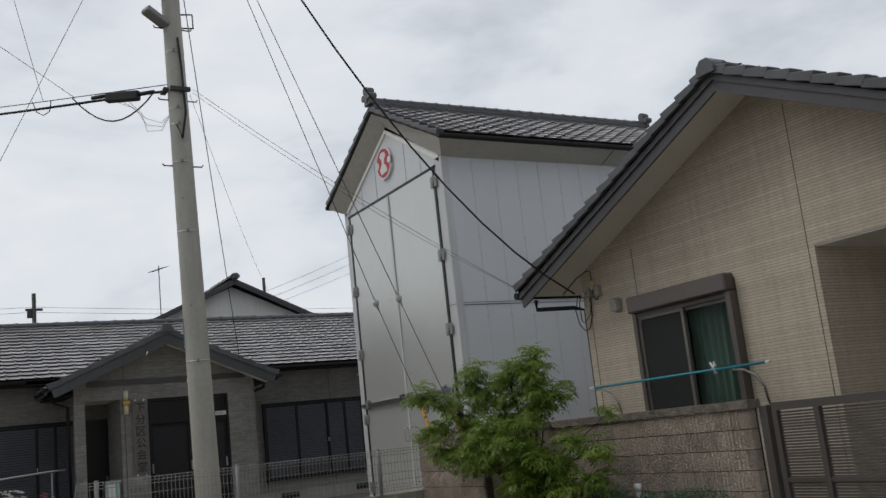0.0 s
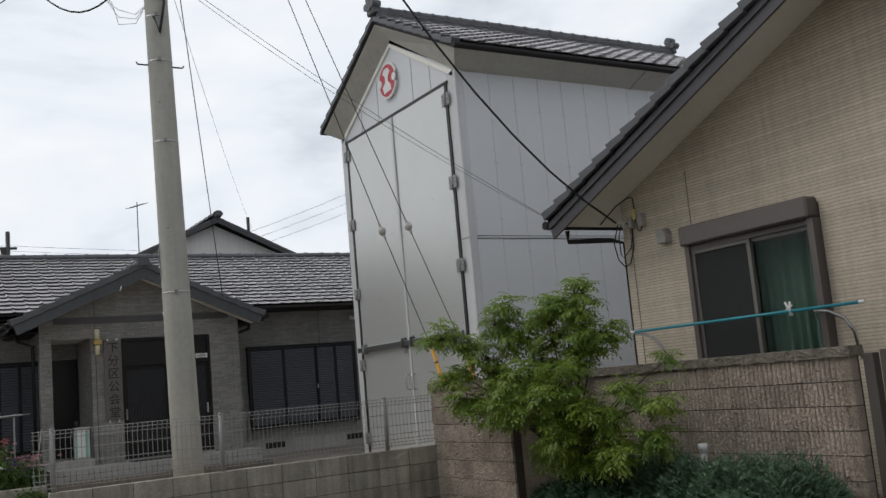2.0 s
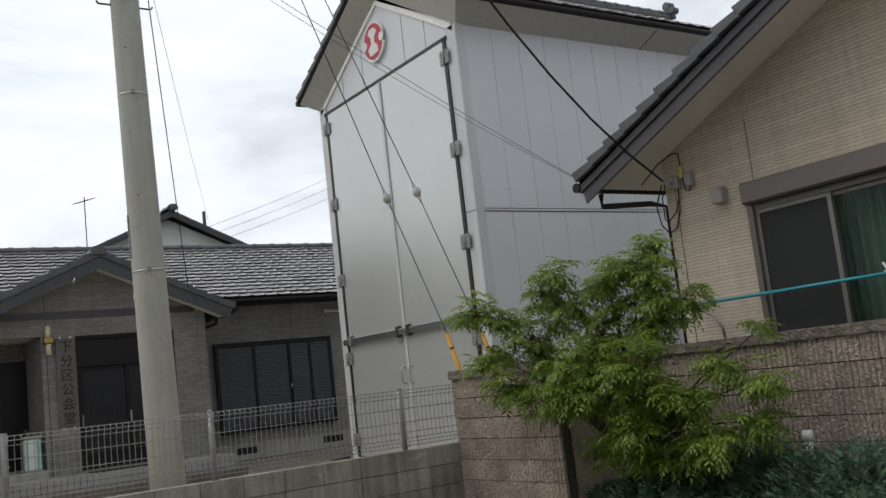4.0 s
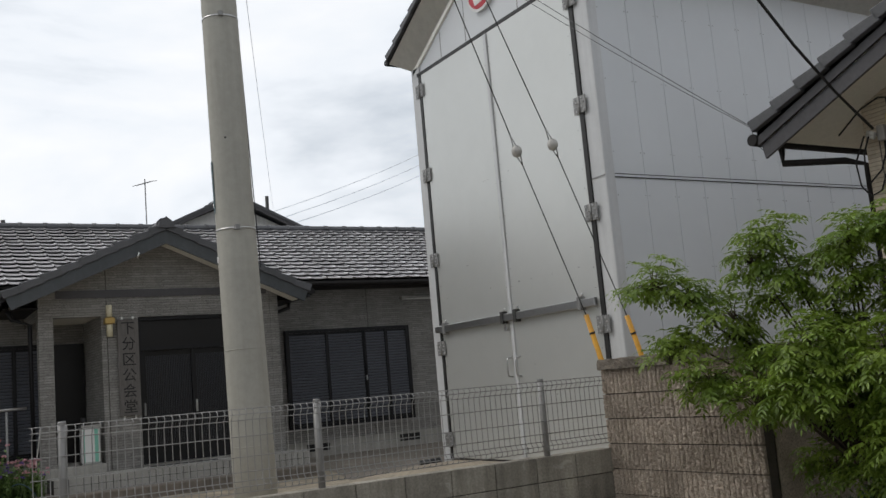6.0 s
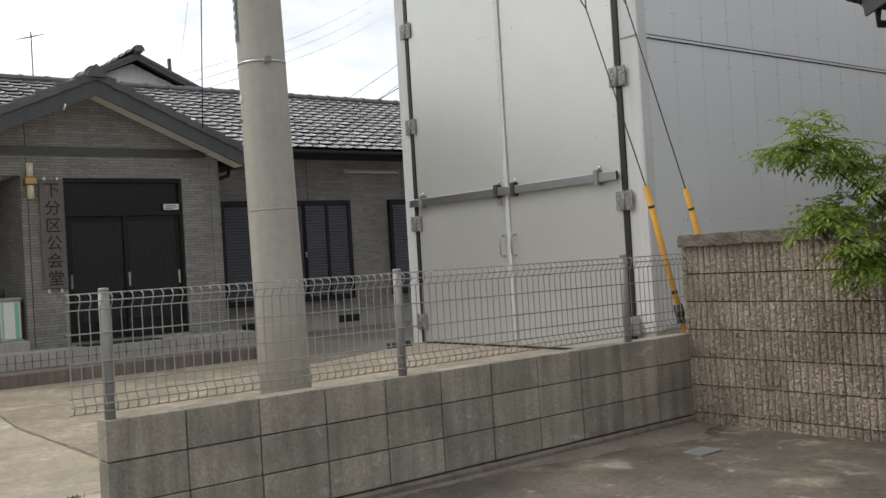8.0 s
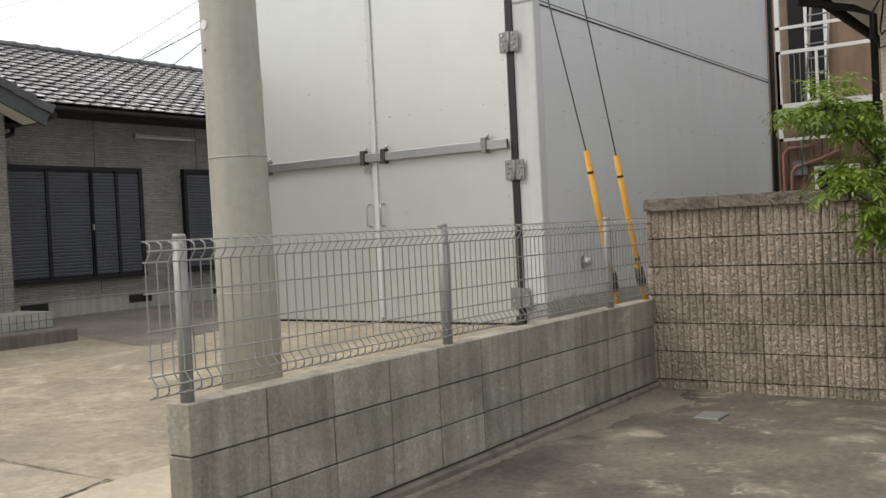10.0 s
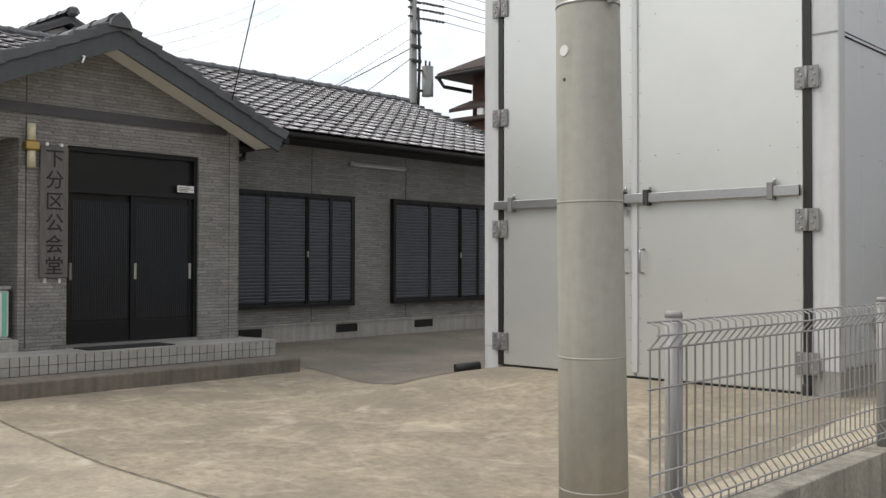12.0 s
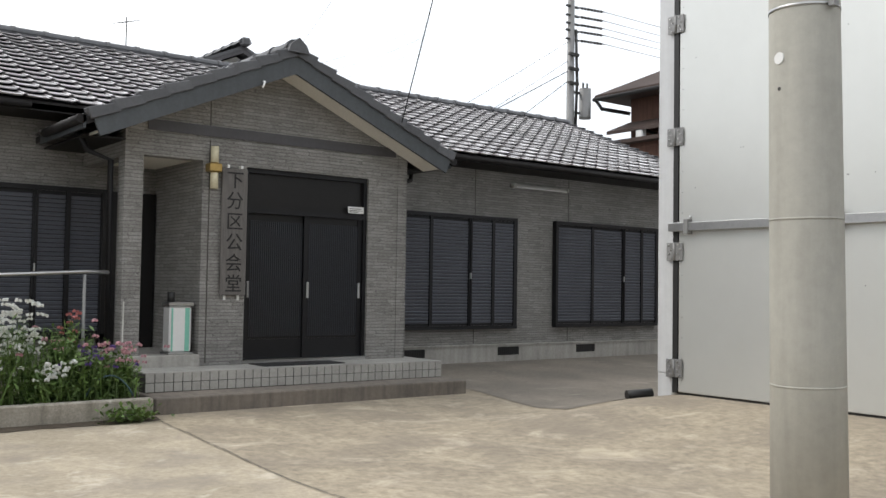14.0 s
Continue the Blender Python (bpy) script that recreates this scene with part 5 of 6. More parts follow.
for k in range(61):
    y = 7.62 + 1.0 * k / 60
    xx = HX + 0.12 + 0.025 * math.sin(k * 0.9) + 0.01 * math.sin(k * 0.37)
    cur = (cb.verts.new((xx, y, 1.36)), cb.verts.new((xx, y, 2.66)))
    if prev:
        cb.faces.new((prev[0], cur[0], cur[1], prev[1])).smooth = True
    prev = cur
solid("curtain", cb, M_CURTAIN, "green pleated curtain behind the window", "curtain")
# added near-black plate, for the dimness of the room behind the curtain
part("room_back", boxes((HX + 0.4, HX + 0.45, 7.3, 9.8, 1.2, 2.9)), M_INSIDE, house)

dry = thing("drying_pole_rack", (9.62, 8.9, 1.4), "teal laundry pole on curved steel arms before the window", "laundry rack")
part("laundry_pole", bars([(9.55, 10.33, 1.825), (9.55, 7.22, 1.825)], r=0.017), M_TEAL, dry, "teal laundry pole")
part("pole_cap", bars([(9.55, 10.42, 1.825), (9.55, 10.32, 1.825)], [(9.55, 7.23, 1.825), (9.55, 7.17, 1.825)], r=0.019), M_WHITE, dry)
for ay in (10.0, 7.42):
    part("arm", bars([(HX, ay, 1.3), (9.70, ay, 1.42), (9.66, ay - 0.02, 1.56), (9.62, ay + 0.05, 1.70), (9.58, ay + 0.18, 1.78), (9.55, ay + 0.32, 1.80)], r=0.017), M_STEEL, dry, "curved steel arm")
part("clip", bars([(9.53, 8.0, 1.92), (9.55, 8.03, 1.78)], [(9.53, 8.06, 1.92), (9.55, 8.0, 1.78)], [(9.53, 7.98, 1.88), (9.55, 8.07, 1.84)], r=0.011), M_WHITE, dry, "white clothes pegs")

gate = thing("slatted_gate", (8.75, 5.2, 0.05), "brown aluminium gate of narrow horizontal slats", "gate")
GTX = 8.72
part("gate_frame", boxes((GTX - 0.02, GTX + 0.03, 2.6, 6.5, 1.30, 1.38), (GTX - 0.02, GTX + 0.03, 2.6, 6.5, 0.05, 0.12), (GTX - 0.025, GTX + 0.035, 6.44, 6.5, 0.12, 1.30), (GTX - 0.025, GTX + 0.035, 5.93, 5.99, 0.12, 1.30), (GTX - 0.025, GTX + 0.035, 2.6, 2.66, 0.12, 1.30), (GTX - 0.02, GTX + 0.03, 2.6, 6.44, 0.60, 0.64)), M_GATE, gate)
slat_me = mesh_of(boxes((0, 0.02, 0, 3.8, 0, 0.019), bevel=0.002), "slat", M_GATE)
for i in range(41):
    piece("slat", slat_me, gate, Matrix.Translation((GTX, 2.65, 0.125 + i * 0.0285)))
solid("gate_post", boxes((GTX - 0.03, GTX + 0.06, 6.56, 6.66, 0.0, 1.36), bevel=0.006), M_GATE, "dark aluminium post of the slatted gate", "post")


# ---- utility pole, guys and cables ----
UX, UY = 4.925, 13.32
pole = thing("utility_pole", (UX, UY, 0.0), "concrete utility pole with steps, bands and cables", "utility pole")
def pole_at(z):
    return Vector((UX - 0.0195 * z, UY, z))


def pole_r(z):
    return 0.184 - 0.0058 * z


part("shaft", tube(bmesh.new(), [pole_at(z * 1.24) for z in range(11)], 0.184, 28, 0.112), M_POLE, pole)
for z in (0.97, 1.78, 0.28):
    part("casting_seam", tube(bmesh.new(), [pole_at(z - 0.005), pole_at(z + 0.005)], pole_r(z) + 0.002, 28), M_POLE, pole)
for z in (2.81, 4.71, 5.76, 6.35, 6.6, 7.5):
    bd = part("band", tube(bmesh.new(), [pole_at(z - 0.008), pole_at(z + 0.008)], pole_r(z) + 0.003, 28), M_STEEL, pole, "steel band")
    bmb = boxes((-0.02, 0.02, -0.03, 0.0, -0.02, 0.02))
    bmesh.ops.translate(bmb, verts=bmb.verts, vec=pole_at(z) + Vector((-0.05, -pole_r(z) - 0.002, 0)))
    part("buckle", bmb, M_GALV, bd)
for z in (5.72, 6.75, 7.9, 8.6):
    for s in (-1, 1):
        p = pole_at(z)
        part("step_bolt", bars([p + Vector((s * (pole_r(z) - 0.02), -0.0, 0)), p + Vector((s * (pole_r(z) + 0.13), 0, 0)), p + Vector((s * (pole_r(z) + 0.15), 0, 0.03))], r=0.011), M_POLE_DK, pole)
pb = bmesh.new()
for k in range(5):
    a0 = math.radians(158 + k * 5)
    a1 = math.radians(158 + (k + 1) * 5)
    r0 = pole_r(3.2) + 0.006
    q = [pb.verts.new(pole_at(z) + Vector((math.cos(a) * r0, math.sin(a) * r0, 0))) for a, z in ((a0, 2.96), (a1, 2.96), (a1, 3.42), (a0, 3.42))]
    pb.faces.new(q)
part("pole_plate", pb, M_BLUEPLATE, pole, "faded blue plate")
for k in range(6):
    z = 3.02 + 0.065 * k
    pk = bmesh.new()
    q = [pk.verts.new(pole_at(zz) + Vector((math.cos(radians(ag)), math.sin(radians(ag)), 0)) * (pole_r(3.2) + 0.009)) for ag, zz in ((165, z), (176, z), (176, z + 0.03), (165, z + 0.03))]
    pk.faces.new(q)
    part("plate_mark", pk, M_WHITE, pole)
a = math.radians(168)
part("white_dot", tube(bmesh.new(), [pole_at(2.56) + Vector((math.cos(a), math.sin(a), 0)) * (pole_r(2.56) - 0.01), pole_at(2.56) + Vector((math.cos(a), math.sin(a), 0)) * (pole_r(2.56) + 0.004)], 0.029, 16), M_WHITE, pole)
for z, ang in ((2.41, 168), (3.6, 240), (5.2, 240)):
    v = Vector((math.cos(radians(ang)), math.sin(radians(ang)), 0))
    part("step_socket", bars([pole_at(z) + v * (pole_r(z) - 0.02), pole_at(z) + v * (pole_r(z) + 0.003)], r=0.009, sides=10), M_POLE_DK, pole)
fl_ = part("floodlight", boxes((-0.2, 0.2, -0.1, 0.1, -0.05, 0.05), bevel=0.02), M_GALV, pole, "grey floodlight housing")
fl_.matrix_basis = pose(4.5, UY - 0.1, 8.02, 0, 25, 20)
part("floodlight_arm", bars([(4.6, UY - 0.08, 8.05), (4.75, UY, 8.12)], r=0.02), M_GALV, pole)
part("street_light", tube(bmesh.new(), [(4.15, UY, 8.48), (4.4, UY, 8.52), (4.75, UY, 8.5)], 0.1, 12), M_POLE_DK, pole)
part("cable_clamp", boxes((4.64, 4.94, UY - 0.2, UY - 0.14, 6.84, 6.91), (4.56, 4.64, UY - 0.12, UY + 0.12, 6.86, 6.91), bevel=0.008), M_POLE_DK, pole)
part("cable_riser", bars([pole_at(7.7) + Vector((0.02, -0.16, 0)), pole_at(7.2) + Vector((0.04, -0.18, 0)), pole_at(6.5) + Vector((0.05, -0.19, 0)), pole_at(6.1) + Vector((-0.03, -0.2, 0)), pole_at(6.3) + Vector((-0.1, -0.2, 0))], r=0.018), M_WIRE, pole)
part("bracket", bars([pole_at(8.15) + Vector((0.1, 0, 0)), pole_at(8.18) + Vector((0.32, 0, 0)), pole_at(7.95) + Vector((0.32, 0, 0)), pole_at(7.93) + Vector((0.1, 0, 0))], r=0.014), M_POLE_DK, pole)

for i, (g_top, ins, up, foot) in enumerate((((7.967, 12.504, 1.874), (7.42, 12.60, 3.463), (4.72, 13.3, 12.1), (8.40, 12.40, 0.10)), ((8.419, 12.443, 1.844), (7.73, 12.44, 3.505), (4.73, 13.28, 12.0), (8.93, 12.38, 0.12)))):
    gt_, in_, up_, ft_ = Vector(g_top), Vector(ins), Vector(up), Vector(foot)
    gy = thing("guy_wire", ft_, "steel guy wire with porcelain insulator and yellow guard", "guy wire", "guy wires of the pole")
    d1 = (in_ - gt_).normalized()
    d2 = (up_ - in_).normalized()
    part("strand", bars([ft_, gt_, in_ - d1 * 0.12], [in_ + d2 * 0.12, up_], r=0.006, sides=6), M_POLE_DK, gy)
    sd = d1.cross(Vector((1, 0, 0))).normalized() * 0.035
    part("loop", bars([in_ - d1 * 0.14, in_ - d1 * 0.03 + sd, in_ + d1 * 0.05 + sd], [in_ - d1 * 0.14, in_ - d1 * 0.03 - sd, in_ + d1 * 0.05 - sd], [in_ + d2 * 0.16, in_ + sd], [in_ + d2 * 0.16, in_ - sd], r=0.006, sides=6), M_GALV, gy)
    ib = bmesh.new()
    bmesh.ops.create_uvsphere(ib, u_segments=16, v_segments=10, radius=0.052)
    bmesh.ops.scale(ib, vec=(1, 1, 1.15), verts=ib.verts)
    for f in ib.faces:
        f.smooth = True
    bmesh.ops.translate(ib, verts=ib.verts, vec=in_)
    part("insulator", ib, M_PORC, gy, "white porcelain insulator")
    dd = (gt_ - ft_).normalized()
    part("guard", bars([ft_, gt_], r=0.025, sides=12), M_YELLOW, gy, "yellow plastic guard")
    for r0_, r1_ in ((0.17, 0.19), (0.92, 0.95)):
        part("guard_ring", bars([gt_ - dd * r0_, gt_ - dd * r1_], r=0.028, sides=12), M_BLACK, gy)
    part("guard_sleeve", bars([ft_ + dd * 0.62, ft_ + dd * 0.78], r=0.042, sides=12), M_BLACK, gy)

CD = Vector((-0.69, 0.71, 0.13)).normalized()
C0 = Vector((4.70, 13.3, 6.9))


def along(s, dz=0.0, dx=0.0):
    return C0 + CD * s + Vector((dx, 0, dz))


wire_thing("telephone_cable", [C0, along(34)], 0.02, M_WIRE, "thick black telephone cable to the utility pole", sag=0.5)
wire_thing("telephone_cable", [C0 + Vector((0, 0, 0.1)), along(34, 0.1)], 0.007, M_WIRE, "thin black messenger wire over the cable", sag=0.45)
cl = thing("splice_closure", along(0.85), "black cable splice closure hanging on the cable", "splice box")
cbx = boxes((-0.29, 0.29, -0.06, 0.06, -0.075, 0.075), bevel=0.02)
bmesh.ops.rotate(cbx, verts=cbx.verts, cent=(0, 0, 0), matrix=CD.to_track_quat("X", "Z").to_matrix())
bmesh.ops.translate(cbx, verts=cbx.verts, vec=along(0.85, -0.04))
part("case", cbx, M_WIRE, cl)
for s0, s1 in ((0.3, 0.58), (1.12, 1.4)):
    part("tail", tube(bmesh.new(), [along(s0), along(s1, -0.02)], 0.032, 8), M_WIRE, cl)
part("hanging_loop", tube(bmesh.new(), [along(1.75 - 0.145 * k, -0.42 * math.sin(math.pi * k / 10) ** 0.9) for k in range(11)], 0.012, 6), M_WIRE, cl)
for k in range(3):
    part("loose_wire", tube(bmesh.new(), [along(0.95 - 0.1 * k, -0.12), along(0.7 - 0.08 * k, -0.22 - 0.05 * k), along(0.45, -0.42 - 0.1 * k), along(0.2, -0.5 - 0.06 * k), along(0.02, -0.35)], 0.004, 5), M_WIRE_G, cl)
part("hanging_loop", tube(bmesh.new(), [along(2.5), along(2.42, -0.18), along(2.3, -0.24), along(2.18, -0.18), along(2.15, 0)], 0.008, 6), M_WIRE, cl)
wire_thing("service_cable", [Vector((9.3, 10.17, 3.13)) + Vector((-0.9945 * u / 2, -0.1045 * u / 2, 0.455 * u / 2 + 0.1234 * u * u / 4)) for u in range(17)], 0.013, M_WIRE, "black service cable running down to the house eaves")
wire_thing("drop_wire", [(9.0, 11.15, 3.40), (5.02, 13.3, 6.95)], 0.0035, M_WIRE_G, "thin drop wire from the pole to the eaves", sag=0.1)
wire_thing("drop_wire", [(9.0, 11.155, 3.39), (5.02, 13.32, 6.90)], 0.003, M_WIRE_G, "thin drop wire from the pole to the eaves", sag=0.14)
wire_thing("drop_wire", [(8.09, 21.4, 3.49), (4.77, 13.3, 10.6)], 0.008, M_WIRE, "thin wire from the pole to the porch roof", sag=0.05)
wire_thing("drop_wire", [(14.3, 36.5, 7.9), (5.0, 13.4, 6.9)], 0.004, M_WIRE_G, "thin wire from the pole to the hall roof", sag=0.2)
wire_thing("overhead_wire", [(1.2, 13.33, 3.2), (4.3, 13.33, 10.0)], 0.0045, M_WIRE_G, "thin grey stay wire beside the pole")
wire_thing("overhead_wire", [along(1.7), along(1.7) + Vector((-3.0, 0.2, 2.2))], 0.0045, M_WIRE_G, "thin grey wire meeting the cable")
wire_thing("overhead_wire", [along(2.3), along(2.3) + Vector((-0.7, 0, 3.0))], 0.0045, M_WIRE_G, "thin grey wire meeting the cable")
for k in range(3):
    wire_thing("overhead_wire", [(13.0, 38.0, 6.9 + k * 0.3), (44, 68, 20 + k * 0.9)], 0.009, M_WIRE_G, "distant overhead line behind the roofs", sag=0.5)
for k in range(2):
    wire_thing("overhead_wire", [(9.4, 70, 12.6 + 0.35 * k), (-60, 75, 12.6 + 0.35 * k)], 0.012, M_WIRE_G, "distant overhead line behind the roofs", sag=0.4)
    wire_thing("overhead_wire", [(9.4, 70, 12.6 + 0.35 * k), (70, 66, 12.0 + 0.35 * k)], 0.012, M_WIRE_G, "distant overhead line behind the roofs", sag=0.8)

fp = thing("distant_pole", (9.45, 70, 0), "distant utility pole behind the roofs", "utility pole")
part("shaft", bars([(9.45, 70, 0), (9.45, 70, 13.9)], r=0.14), M_POLE_DK, fp)
part("crossarm", boxes((8.9, 10.0, 69.9, 70.1, 12.7, 12.85), (9.0, 9.3, 69.9, 70.1, 12.2, 12.7)), M_POLE_DK, fp)

p2 = thing("utility_pole", (24.1, 34, 0), "utility pole with strain insulators and transformer behind the hall", "utility pole")
part("shaft", tube(bmesh.new(), [(24.1, 34, 0), (24.1, 34, 12.6)], 0.18, 12, 0.11), M_GALV, p2)
part("crossarm", boxes((23.5, 25.1, 33.9, 34.05, 11.96, 12.04)), M_POLE_DK, p2)
for dx in (-0.55, -0.1, 0.45, 0.95):
    part("pin_insulator", bars([(24.1 + dx, 33.97, 12.04), (24.1 + dx, 33.97, 12.26)], r=0.045), M_POLE_DK, p2)
for k, z in enumerate((11.2, 10.88, 10.6, 10.36, 10.05)):
    part("bracket", boxes((23.85, 24.45, 33.93, 34.02, z - 0.03, z + 0.03)), M_POLE_DK, p2)
    si = bmesh.new()
    for b_ in range(7):
        xa = 24.5 + 0.16 * b_
        tube(si, [(xa, 33.9, z + 0.01 * b_), (xa + 0.07, 33.9, z + 0.01 * b_)], 0.05, 7)
    tube(si, [(24.4, 33.9, z), (25.7, 33.9, z + 0.08)], 0.016, 5)
    part("strain_insulator", si, M_POLE_DK, p2, "dark string of strain insulators")
    wire_thing("overhead_wire", [(25.7, 33.9, z + 0.08), (60, 33, z + 1.6)], 0.013, M_WIRE_G, "dark overhead line from the far pole", sag=0.5)
for z in (9.5, 9.0, 8.5):
    part("cable_clip", boxes((23.88, 24.32, 33.8, 33.9, z - 0.05, z + 0.05)), M_POLE_DK, p2)
part("cable_wrap", tube(bmesh.new(), [(24.26, 33.9, 7.0), (24.3, 33.88, 8.6), (24.24, 33.9, 10.4)], 0.05, 8), M_POLE_DK, p2)
part("lightning_rod", bars([(24.12, 34, 12.5), (24.12, 34, 13.6)], r=0.03), M_POLE_DK, p2)
tr = part("transformer", tube(bmesh.new(), [(24.72, 33.9, 7.35), (24.72, 33.9, 7.4), (24.72, 33.9, 8.4)], 0.21, 14), M_GALV, p2, "grey can transformer")
for bx_ in (24.62, 24.82):
    part("bushing", bars([(bx_, 33.9, 8.4), (bx_, 33.9, 8.6)], r=0.035), M_POLE_DK, tr)
for z in (7.5, 8.2):
    part("transformer_bracket", boxes((24.1, 24.6, 33.95, 34.05, z, z + 0.07)), M_POLE_DK, p2)
for z0, z1, r_ in ((9.97, 4.7, 0.008), (9.3, 3.9, 0.008), (8.95, 4.4, 0.016), (8.6, 2.4, 0.013)):
    wire_thing("overhead_wire", [(24.0, 34, z0), (16.0, 36.5, z1)], r_, M_WIRE, "dark service line running down from the far pole", sag=0.1)

# ---- neighbouring buildings ----
nb = thing("white_gabled_house", (12.75, 36, 0), "white plastered house with dark tiled gable roof behind the hall", "house")
NA, NZ, NE, NHW = 12.75, 8.30, 6.55, 3.9
part("wall", prism([(NA - 3.2, 0), (NA - 3.2, NE + 0.1), (NA, NZ - 0.25), (NA + 3.2, NE + 0.1), (NA + 3.2, 0)], "y", 36.4, 44), M_PLASTER, nb)
for s in (-1, 1):
    part("roof", slab((NA, 35.9, NZ), (NA, 44.5, NZ), (NA + s * NHW, 44.5, NE - 0.05), (NA + s * NHW, 35.9, NE - 0.05), 0.1), M_TILE_H, nb)
    part("bargeboard", prism([(NA, NZ - 0.1), (NA + s * NHW, NE - 0.15), (NA + s * NHW, NE - 0.27), (NA, NZ - 0.22)], "y", 35.92, 35.99), M_BARGE_H, nb)
ridge_caps(nb, (NA, 35.8, NZ + 0.05), (NA, 44.4, NZ + 0.05), 0.14, M_TILE_H, 0.6)
part("ridge_end_tile", boxes((NA - 0.13, NA + 0.13, 35.7, 35.95, NZ - 0.05, NZ + 0.2), bevel=0.05), M_TILE_H, nb)
part("upper_roof", slab((NA + 1.5, 38.2, 8.0), (NA + 1.5, 43, 8.0), (NA + 4.2, 43, 6.7), (NA + 4.2, 38.2, 6.7), 0.2), M_TILE_H, nb)
part("upper_gable", prism([(NA + 1.5, 7.8), (NA + 3.9, 6.7), (NA + 1.5, 6.7)], "y", 38.4, 42.8), M_PLASTER, nb)
part("flue", bars([(NA + 2.1, 38.5, 7.4), (NA + 2.1, 38.5, 8.8)], r=0.07), M_POLE_DK, nb)
an = thing("tv_antenna", (10.9, 40.4, 5.9), "thin rooftop television antenna on a mast", "antenna")
part("mast", bars([(10.9, 40.4, 5.6), (10.9, 40.4, 9.75)], r=0.02), M_POLE_DK, an)
part("boom", bars([(10.55, 40.2, 9.45), (11.25, 40.7, 9.75)], r=0.014), M_POLE_DK, an)
part("element", bars(*[[(10.55 + 0.1 * k + 0.12, 40.2 + 0.07 * k - 0.16, 9.45 + 0.043 * k), (10.55 + 0.1 * k - 0.12, 40.2 + 0.07 * k + 0.16, 9.45 + 0.043 * k)] for k in range(8)], r=0.011), M_POLE_DK, an)

bh = thing("brown_house", (29, 27, 0), "brown two-storey house with layered eaves behind the hall", "house")
part("wall", boxes((26.2, 33, 22, 33.1, 0, 8.1)), M_BROWNWALL, bh)
rf = bmesh.new()
rv_ = [rf.verts.new(v) for v in ((25.3, 21, 8.25), (33.9, 21, 8.25), (33.9, 34, 8.25), (25.3, 34, 8.25), (29.6, 25.5, 10.6), (29.6, 29.5, 10.6), (25.3, 21, 8.1), (33.9, 21, 8.1), (33.9, 34, 8.1), (25.3, 34, 8.1))]
for q in ((0, 1, 4), (1, 2, 5, 4), (2, 3, 5), (3, 0, 4, 5), (6, 7, 1, 0), (7, 8, 2, 1), (8, 9, 3, 2), (9, 6, 0, 3), (9, 8, 7, 6)):
    rf.faces.new([rv_[k] for k in q])
part("roof", rf, M_ROOFBROWN, bh, "brown ribbed metal roof")
part("gutter", bars([(25.25, 21, 8.1), (25.25, 34, 8.1)], [(25.3, 33.9, 8.05), (25.35, 33.7, 7.75), (26.15, 33.1, 7.6)], r=0.07), M_GUTTER, bh)
part("lower_roof", slab((25.5, 21, 6.95), (25.5, 33.6, 6.95), (26.2, 33.2, 7.3), (26.2, 21, 7.3), 0.12), M_ROOFBROWN, bh)
part("rail_panel", boxes((25.75, 25.85, 21, 32.9, 5.6, 6.6)), M_BROWNWALL, bh)
part("lower_eaves", boxes((25.35, 26.2, 21, 33.9, 6.45, 6.58)), M_ROOFBROWN, bh)
part("downpipe", bars([(25.9, 32.2, 6.9), (26.1, 31.0, 6.3), (26.1, 31.0, 0)], r=0.06), M_GUTTER, bh)
part("outdoor_lamp", boxes((25.5, 25.75, 32.0, 32.3, 6.55, 6.9), bevel=0.04), M_WHITE, bh)

# ---- balcony building beyond the storage building ----
AX = 21.0
ap = thing("balcony_building", (AX + 3, 12.5, 0), "brown sheet-clad building with a white balcony", "building")
part("wall", boxes((AX + 1.2, AX + 8, 4.0, 15.5, 0, 8.0)), M_OCHRE, ap)
part("lower_wall", boxes((AX + 0.3, AX + 1.2, 4.0, 15.5, 0, 2.9)), M_OCHRE, ap)
rb = mesh_of(boxes((0, 0.03, 0, 0.07, 0, 2.85)), "sheet_rib", M_OCHRE)
for k in range(40):
    piece("sheet_rib", rb, ap, Matrix.Translation((AX + 0.27, 8.6 + k * 0.165, 0.02)))
bal = part("balcony", boxes((AX - 0.1, AX + 1.2, 5.0, 14.45, 3.38, 3.5)), M_WHITE, ap, "white steel balcony")
part("balcony_soffit", boxes((AX, AX + 1.2, 5.0, 14.4, 3.33, 3.375)), M_SHUT_FR, bal)
part("balcony_rail", boxes((AX - 0.1, AX - 0.04, 5.0, 14.45, 4.5, 4.57), (AX - 0.1, AX - 0.04, 14.39, 14.45, 3.5, 4.5), (AX - 0.1, AX - 0.04, 5.0, 14.45, 5.0, 5.06), (AX - 0.1, AX - 0.05, 13.64, 13.69, 3.5, 4.5)), M_WHITE, bal)
bl = mesh_of(boxes((0, 0.014, 0, 0.014, 0, 1.0)), "baluster", M_GALV)
for k in range(6):
    piece("baluster", bl, ap, Matrix.Translation((AX - 0.085, 13.76 + k * 0.11, 3.5)))
part("lower_rail", boxes((AX - 0.1, AX - 0.04, 5.0, 14.45, 2.74, 2.80)), M_WHITE, bal)
part("corner_post", boxes((AX - 0.1, AX - 0.03, 14.36, 14.45, 2.74, 6.5)), M_WHITE, bal)
part("balcony_window", boxes((AX + 1.12, AX + 1.2, 13.75, 14.5, 3.5, 6.2)), M_SHUT_FR, ap, "dark sliding window behind the balcony")
part("window_frame", boxes((AX + 1.08, AX + 1.12, 14.1, 14.16, 3.5, 6.2), (AX + 1.08, AX + 1.12, 13.70, 13.77, 3.5, 6.2)), M_WHITE, ap)
